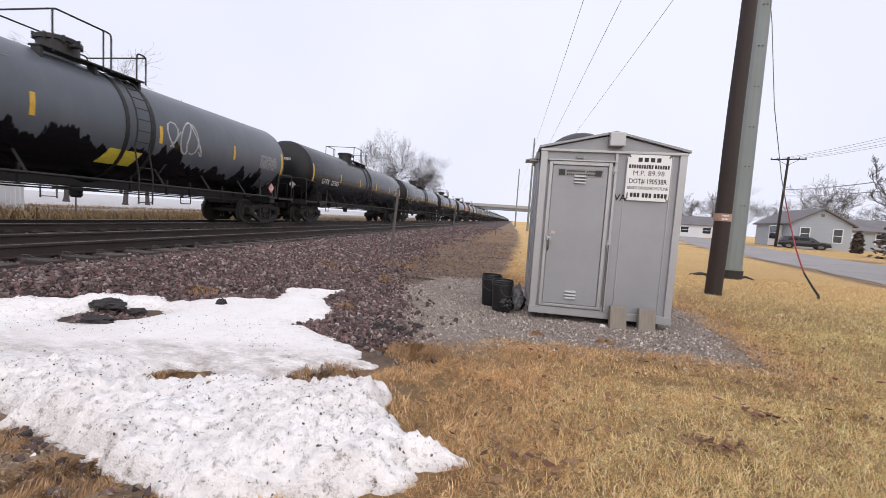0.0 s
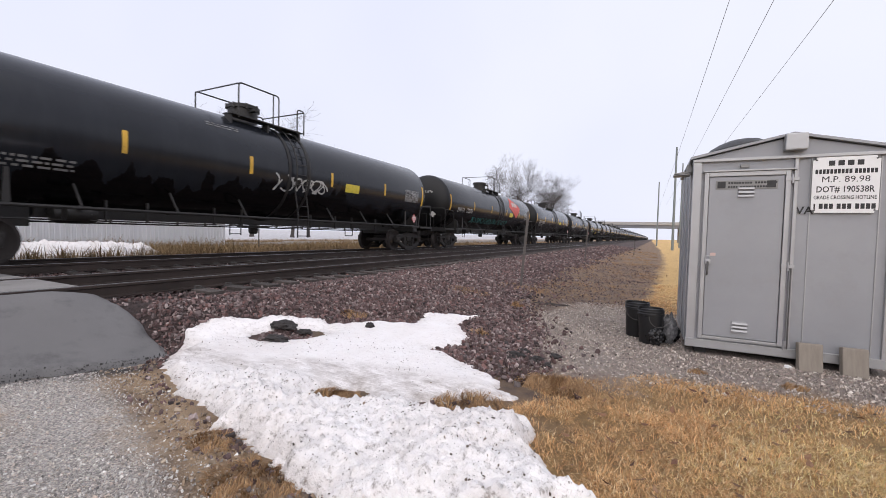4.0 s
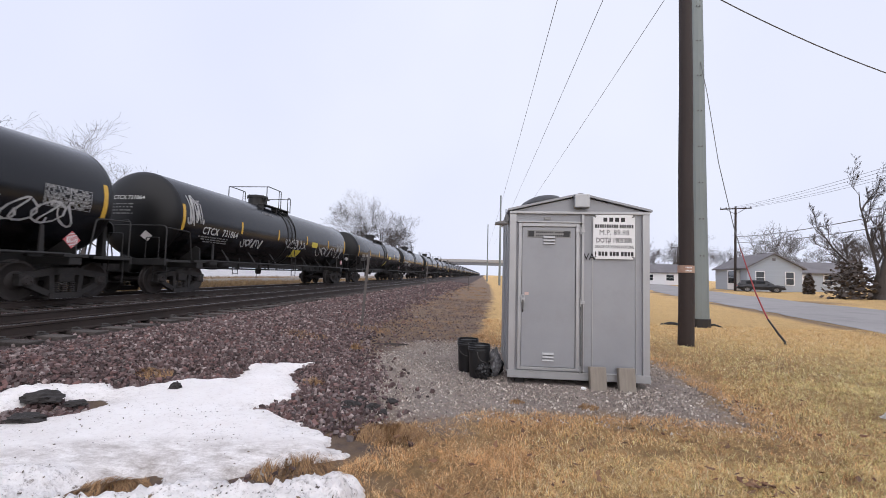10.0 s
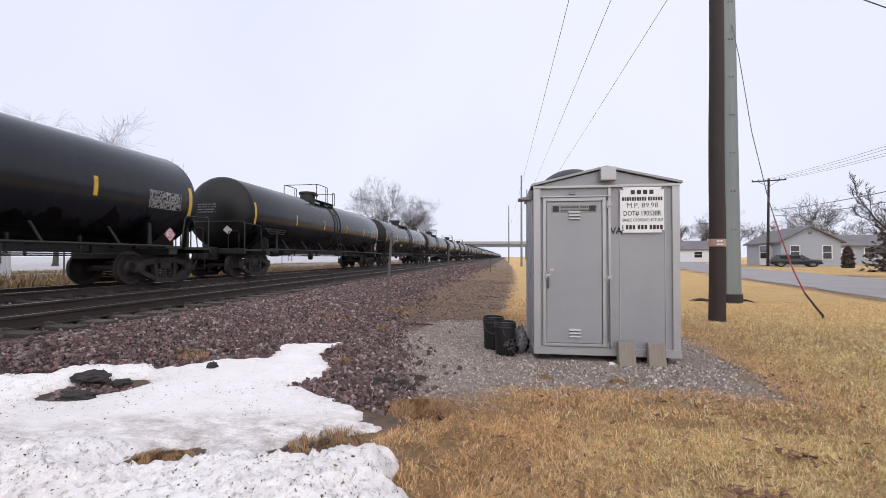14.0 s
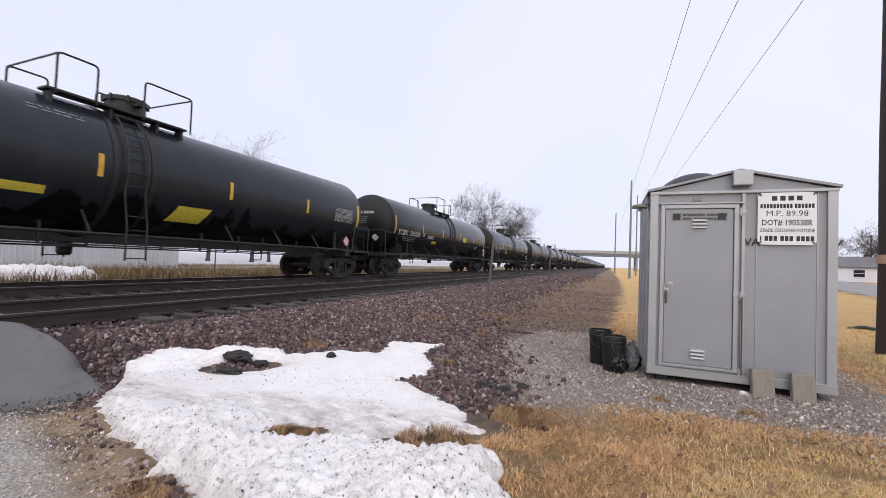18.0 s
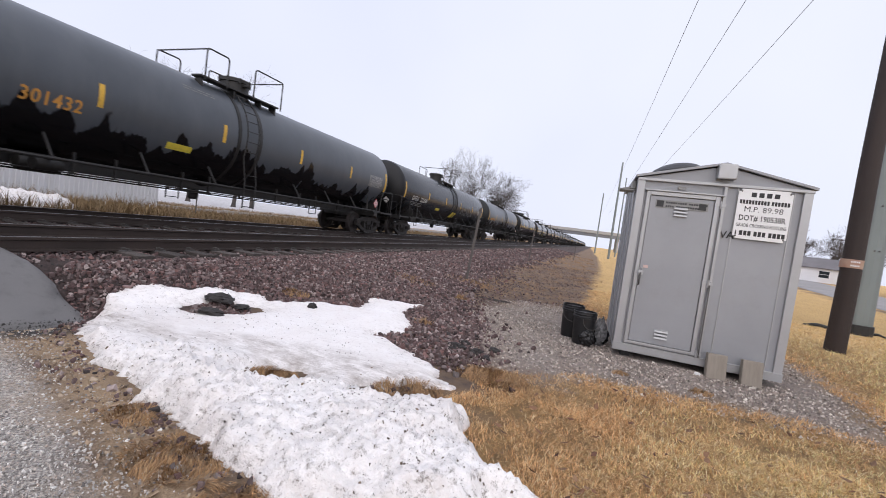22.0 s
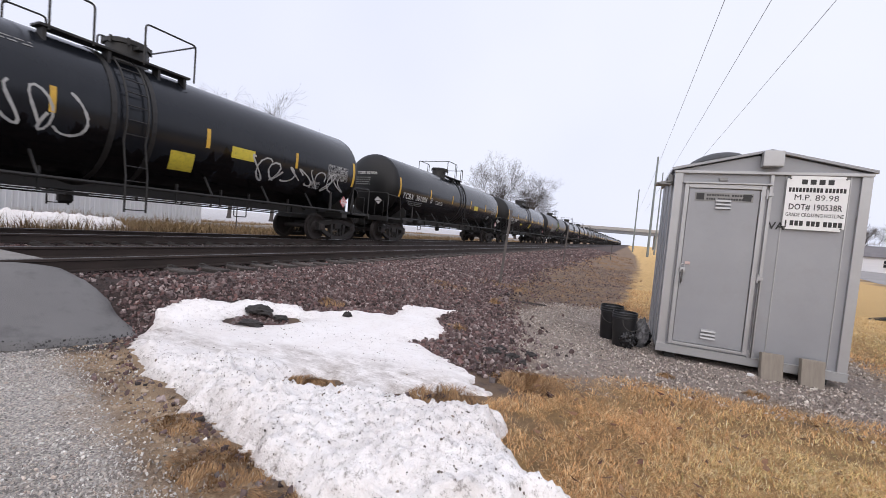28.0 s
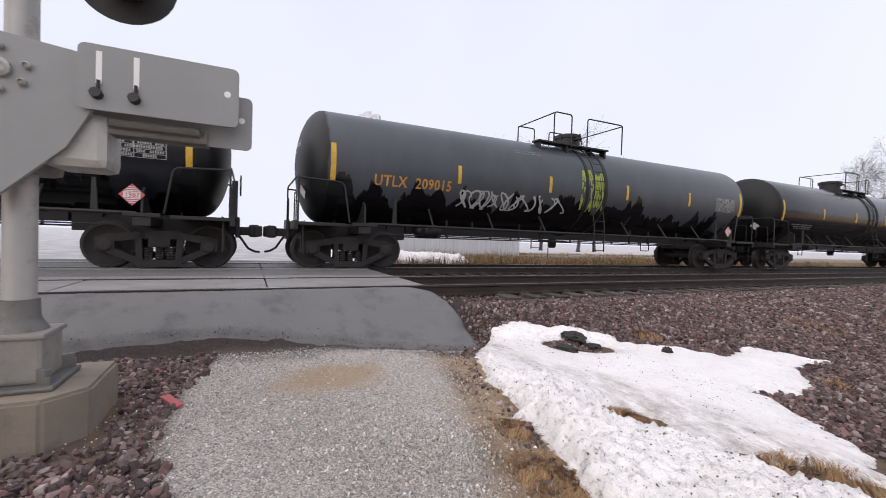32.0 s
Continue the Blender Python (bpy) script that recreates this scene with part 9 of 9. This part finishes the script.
def make_grass():
    for tag, mt, seed in (("straw", straw_mat, 3), ("rust", rust_mat, 4), ("olive", olive_mat, 5)):
        X, Y, L, W = [], [], [], []
        for (x0, x1, y0, y1, dens, ln, wd) in ((-1.6, 3.2, 0.7, 3.6, 10500, 0.070, 0.0029), (-1.6, 6.0, 3.0, 6.5, 5600, 0.074, 0.0039), (3.0, 8.0, -0.6, 4.0, 2700, 0.08, 0.0052),
                                               (-0.5, 12.0, 6.0, 14.0, 1500, 0.085, 0.0065), (6, 12, 0, 8, 1200, 0.085, 0.0065)):
            n = int((x1 - x0) * (y1 - y0) * dens)
            x, y = in_area(n, x0, x1, y0, y1)
            keep = lawn_mask(x, y)
            pad = dist_poly(x, y, PAD_GRAVEL)
            rust = np.exp(-np.maximum(-pad - 0.05, 0) / 0.8) * 0.9 + 0.9 * smooth01((1.2 - x) / 1.7) + 0.12 + 0.25 * np.maximum(0, rough2(x, y, 1.3, 15))
            green = (0.22 + 0.6 * smooth01((x - 0.6 - 0.12 * y + 1.6 * rough2(x, y, 0.9, 9)) / 3.0)) * smooth01((12 - y) / 6)
            u = np.clip(rng.rand(n) + 0.30 * rough2(x, y, 9, 27), 0, 1)
            kind = np.where(u < rust, 1, np.where(u < rust + green * (1 - rust), 2, 0))
            thin = 0.76 - 0.22 * smooth01((0.3 - x) / 0.9) + 0.36 * rough2(x, y, 2.2, 16) + 0.45 * rough2(x, y, 11, 17)
            keep &= (kind == {"straw": 0, "rust": 1, "olive": 2}[tag]) & (rng.rand(n) < thin)
            m = keep.sum()
            X.append(x[keep])
            Y.append(y[keep])
            L.append(ln * (0.45 + 0.9 * rng.rand(m)))
            W.append(wd * (0.6 + 0.8 * rng.rand(m)))
        names = {"straw": "straw-coloured dormant lawn grass", "rust": "rust-brown dead grass along the gravel", "olive": "thin olive-green grass in the lawn"}
        blades("lawn_grass", np.concatenate(X), np.concatenate(Y), np.concatenate(L), np.concatenate(W), 1.42, mt, names[tag], seed)
    # dead weeds in the dirt and the ballast toe
    n = 90000
    y = 3.0 + 44 * rng.rand(n) ** 1.8
    x = -3.6 + 4.2 * rng.rand(n)
    patchy = rough2(x, y, 1.1, 22)
    clumps = 0.55 * patchy + 0.6 * rough2(x, y, 6.0, 23) + 0.4 * rough2(x, y, 17.0, 24)
    keep = (clumps > 0.22 + 0.25 * rng.rand(n)) & (dist_poly(x, y, SNOW_MAIN) < 0) & (dist_poly(x, y, PAD_GRAVEL) < 0.05) & (x > -3.1 - 0.01 * y) & (y > 6.5)
    x, y = x[keep], y[keep]
    k = 1 + y / 14
    blades("dead_weeds", x, y, (0.035 + 0.06 * rng.rand(len(x))) * k ** 0.5, 0.0035 * k, 1.45, tuft_mat, "matted brown dead weeds beside the ballast", 8)
    # dead straw and weeds along the edge of the path
    n = 60000
    x = -5.0 + 4.6 * rng.rand(n)
    y = 0.7 + 2.0 * rng.rand(n)
    d = dist_poly(x, y, PATH_GRAVEL)
    near = np.exp(-((d + 0.56) / 0.15) ** 2) * (0.35 + 0.65 * smooth01((x + 3.6) / 1.2)) * (0.55 + 0.6 * rough2(x, y, 5, 41))
    keep = (rng.rand(n) < near) & (dist_poly(x, y, SNOW_MAIN) < 0.0) & (dist_poly(x, y, ASPHALT) < -0.05)
    x, y = x[keep], y[keep]
    blades("verge_straw", x, y, 0.03 + 0.05 * rng.rand(len(x)), 0.0025 + 0.002 * rng.rand(len(x)), 1.5, tuft_mat, "trampled brown straw along the path's edge", 12)
    # grass beyond the tracks
    n = 12000
    y = 4.5 + 80 * rng.rand(n) ** 1.3
    x = -24.8 + 10.4 * rng.rand(n) + LEAN * y
    keep = dist_poly(x, y, SNOW_LOT) < 0
    far = 14 + 60 * rng.rand(9000) ** 1.2
    x, y = np.concatenate([x[keep], -39.5 + 15 * rng.rand(9000)]), np.concatenate([y[keep], far])
    blades("dry_grass", x, y, 0.18 + 0.35 * rng.rand(len(x)) ** 2, 0.02 + 0.02 * rng.rand(len(x)), 0.8, far_straw, "tall dry grass beyond the tracks", 9)


def make_far_weeds():
    n = 15000
    y = 4.5 + 30 * rng.rand(n) ** 1.3
    x = -16.6 + 3.2 * rng.rand(n)
    keep = (rough2(x, y, 1.6, 61) > -0.35) & (dist_poly(x, y, SNOW_LOT) < 0.1)
    x, y = x[keep], y[keep]
    blades("tall_weeds", x, y, 0.25 + 0.5 * rng.rand(len(x)) ** 1.6, 0.012 + 0.014 * rng.rand(len(x)), 0.6, far_straw, "tall brown weeds beyond the far track", 19)
    # rank brush in the ditch before the lot
    n = 16000
    y = 7.5 + 26 * rng.rand(n) ** 1.3
    x = -24.6 + 7.6 * rng.rand(n)
    tall = 0.5 + 0.5 * rough2(x, y, 0.7, 62)
    keep = (dist_poly(x, y, SNOW_LOT) < 0) & (rng.rand(n) < 0.45 + 0.6 * tall)
    x, y, tall = x[keep], y[keep], tall[keep]
    blades("dry_brush", x, y, (0.30 + 0.75 * np.clip(tall, 0, 1)) * (0.5 + 0.6 * rng.rand(len(x))), 0.014 + 0.016 * rng.rand(len(x)), 0.7, far_straw, "rank brown brush in the ditch beyond the tracks", 23)


def tuft(x, y, n, spread, h, material, label, seed):
    g = np.random.RandomState(seed)
    a, r = g.rand(n) * 6.283, spread * np.sqrt(g.rand(n))
    px, py = x + r * np.cos(a), y + r * np.sin(a) * 0.7
    ob = blades("grass_tuft", px, py, h * (0.5 + 0.8 * g.rand(n)), 0.003 + 0.003 * g.rand(n), 0.9, material, label, seed)
    return ob


tuft_mat = island_mat("brown_tuft", [(0.34, 0.19, 0.09), (0.52, 0.32, 0.16), (0.18, 0.10, 0.055), (0.62, 0.42, 0.22)], bump=0.0, thin=0.12)
make_stones()
make_grass()
make_far_weeds()
for i, (x, y, n, s, h) in enumerate(((-2.31, 2.55, 1500, 0.25, 0.06), (-4.05, 4.95, 500, 0.22, 0.12), (-1.35, 3.02, 1500, 0.36, 0.07), (-0.75, 3.72, 2200, 0.36, 0.10), (-2.05, 5.15, 260, 0.14, 0.12), (-2.2, 7.35, 300, 0.15, 0.16),
                                     (0.45, 4.85, 260, 0.11, 0.06), (1.22, 4.80, 300, 0.12, 0.06), (-1.9, 1.42, 2200, 0.30, 0.055), (-1.3, 1.28, 2200, 0.30, 0.055), (-2.5, 1.6, 900, 0.2, 0.05), (-3.4, 7.9, 500, 0.5, 0.12), (-2.6, 9.5, 700, 0.7, 0.12), (3.0, 8.1, 200, 0.1, 0.06), (4.25, 3.1, 900, 0.24, 0.12))):
    tuft(x, y, n, s, h, tuft_mat, "small clump of dead brown grass", 30 + i)

clod_mat = mat("wet_asphalt_lump", (0.018, 0.016, 0.016), (0.035, 0.03, 0.028), rough=0.8, big=4, fine=30, bump=0.6, dist=0.02)


def lump(name, x, y, w, d, h, seed, label, category, material, dz=0.0):
    bm = bmesh.new()
    bmesh.ops.create_icosphere(bm, subdivisions=3, radius=1)
    for v in bm.verts:
        n = noise.noise(v.co * 1.8 + Vector((seed, 0, 0))) * 0.45 + noise.noise(v.co * 4.5 + Vector((0, seed, 0))) * 0.4
        c = v.co * (1 + n)
        v.co = Vector((c.x * w, c.y * d, max(c.z, -0.3) * h))
    ob = part(name, bm, material, at=pose(x, y, float(ground_z(x, y)) + dz + h * 0.2))
    return tagged(ob, label, category)


lump("asphalt_lump", -4.36, 3.86, 0.19, 0.12, 0.065, 1, "dark broken asphalt lump on the snow", "rubble", clod_mat, 0.06)
lump("asphalt_lump", -3.98, 3.42, 0.17, 0.09, 0.04, 2, "flat dark asphalt lump on the snow", "rubble", clod_mat, 0.06)
lump("asphalt_lump", -3.98, 3.86, 0.12, 0.07, 0.03, 3, "flat dark asphalt lump on the snow", "rubble", clod_mat, 0.06)
lump("asphalt_lump", -3.45, 4.55, 0.06, 0.05, 0.05, 4, "small dark clod at the edge of the snow", "rubble", clod_mat, 0.06)
for i in range(9):
    lump("asphalt_lump", -1.25 + 0.5 * (rng.rand() - 0.3), 4.35 + 0.5 * (rng.rand() - 0.4), 0.05 + 0.04 * rng.rand(), 0.05, 0.04, 60 + i, "dark clod among the stones", "rubble", clod_mat)
lump("soil_clod", 4.22, 3.12, 0.22, 0.17, 0.07, 8, "brown lump of soil between snow remnants", "soil", mat("brown_soil", (0.17, 0.11, 0.07), (0.10, 0.065, 0.045), rough=0.95, big=6, fine=40, bump=0.6, dist=0.02))
lump("pale_rubble", 1.36, 5.58, 0.035, 0.03, 0.03, 9, "small white lump beside the shed", "rubble", sign_white)
lump("wood_scrap", -1.75, 8.1, 0.32, 0.05, 0.03, 10, "dark splintered tie scrap on the dirt", "wood scrap", tie_mat)

leaf_mat = island_mat("dead_leaves", [(0.12, 0.055, 0.035), (0.22, 0.11, 0.06), (0.30, 0.18, 0.10), (0.09, 0.045, 0.03)], bump=0.0)


def make_leaves():
    x, y = in_area(420, -1.0, 6.5, 0.9, 6.0)
    for cx, cy, k, sp in ((2.05, 1.75, 90, 0.16), (2.5, 1.95, 70, 0.14), (0.75, 1.25, 60, 0.15), (1.4, 2.6, 40, 0.12), (1.95, 3.15, 30, 0.10), (0.2, 2.1, 40, 0.18)):
        x = np.concatenate([x, cx + sp * rng.randn(k)])
        y = np.concatenate([y, cy + sp * 0.6 * rng.randn(k)])
    n = len(x)
    keep = lawn_mask(x, y)
    x, y = x[keep], y[keep]
    n = len(x)
    z = ground_z(x, y) + 0.035 + 0.02 * rng.rand(n)
    m = rot_matrices(n, 0.5)
    s = 0.018 + 0.022 * rng.rand(n)
    shape = np.array([(-1, 0, 0.1), (-0.2, -0.55, 0.0), (0.9, -0.1, 0.25), (1.2, 0, 0.3), (0.9, 0.15, 0.25), (-0.2, 0.6, 0.05)])
    v = np.einsum("nij,pj->npi", m, shape) * s[:, None, None] + np.stack([x, y, z], 1)[:, None, :]
    i = np.arange(n)[:, None] * 6
    f = np.concatenate([i + np.array([[0, 1, 2, 5]]), i + np.array([[5, 2, 3, 4]])])
    tagged(bulk("dead_leaf", v.reshape(-1, 3), f, leaf_mat), "curled brown dead leaves in the grass", "leaves", kind="stuff")


make_leaves()


# ---- grit, straw and dirt caught in the old snow ----
grit_mat = island_mat("dark_grit", [(0.05, 0.042, 0.038), (0.16, 0.12, 0.09), (0.09, 0.075, 0.065), (0.26, 0.19, 0.13), (0.12, 0.10, 0.095)], fine=120, bump=0.2)


def make_grit():
    for outline, n, (x0, x1, y0, y1), hgt in ((SNOW_MAIN, 26000, (-5.0, 0.0, 1.4, 4.2), 0), (SNOW_RIGHT, 12000, (4.2, 10.0, 2.0, 5.4), 1), (SNOW_SMALL, 2600, (2.9, 4.2, 2.1, 3.1), 2)):
        tree = SNOW_TREES[hgt]
        x, y = in_area(n, x0, x1, y0, y1)
        d = dist_poly(x, y, outline)
        dense = 0.10 + 0.5 * np.maximum(0, rough2(x, y, 3, 71)) + 0.35 * np.maximum(0, rough2(x, y, 9, 72))
        if hgt == 0:
            dense *= 0.12 + 0.9 * main_ridge(x, y)
        keep = (d > 0.02) & (rng.rand(n) < dense)
        x, y = x[keep], y[keep]
        z = np.zeros(len(x))
        ok = np.zeros(len(x), bool)
        for i in range(len(x)):
            hit = tree.ray_cast(Vector((x[i], y[i], 2.0)), Vector((0, 0, -1)))
            if hit[0] is not None:
                z[i], ok[i] = hit[0].z, True
        x, y, z = x[ok], y[ok], z[ok]
        s = 0.0028 + 0.009 * rng.rand(len(x)) ** 4
        scatter_stones("snow_grit", x, y, z + s * 0.2, s, tiny, grit_mat, "dark grit and bits of dirt on old snow", "grit")


make_grit()
# red-painted chip of wood beside the gate's footing
bm = bmesh.new()
box(bm, -0.11, -0.03, 0, 0.11, 0.03, 0.025, 0.006)
tagged(part("wood_chip", bm, mat("red_paint_chip", (0.42, 0.11, 0.11), (0.30, 0.08, 0.08), rough=0.8, big=8), at=pose(-3.78, -0.68, 0.03, 6, 8, 35)), "faded red painted wood chip among stones", "wood scrap")


# ---- what moves ----
def motions():
    times = [2.0 * i for i in range(17)]
    for k, car in cars.items():
        s0 = START + k * CAR_L + CAR_L / 2 + UNEVEN.get(k, 0.0)
        walk(car, [(t, on_track(s0 - travelled(t), FAR_X, RAIL_Z)) for t in times])
    # one turning wheelset; the others roll in the same way
    first = wheelsets[0]
    n = 960
    rows = [(32.0 * i / n, Matrix.Rotation(travelled(32.0 * i / n) / 0.457, 4, "X")) for i in range(0, n + 1)]
    walk(first, rows)
    act, slot = first.animation_data.action, first.animation_data.action_slot
    for w in wheelsets[1:]:
        w.rotation_mode = "QUATERNION"
        w.animation_data_create()
        w.animation_data.action = act
        w.animation_data.action_slot = slot


motions()
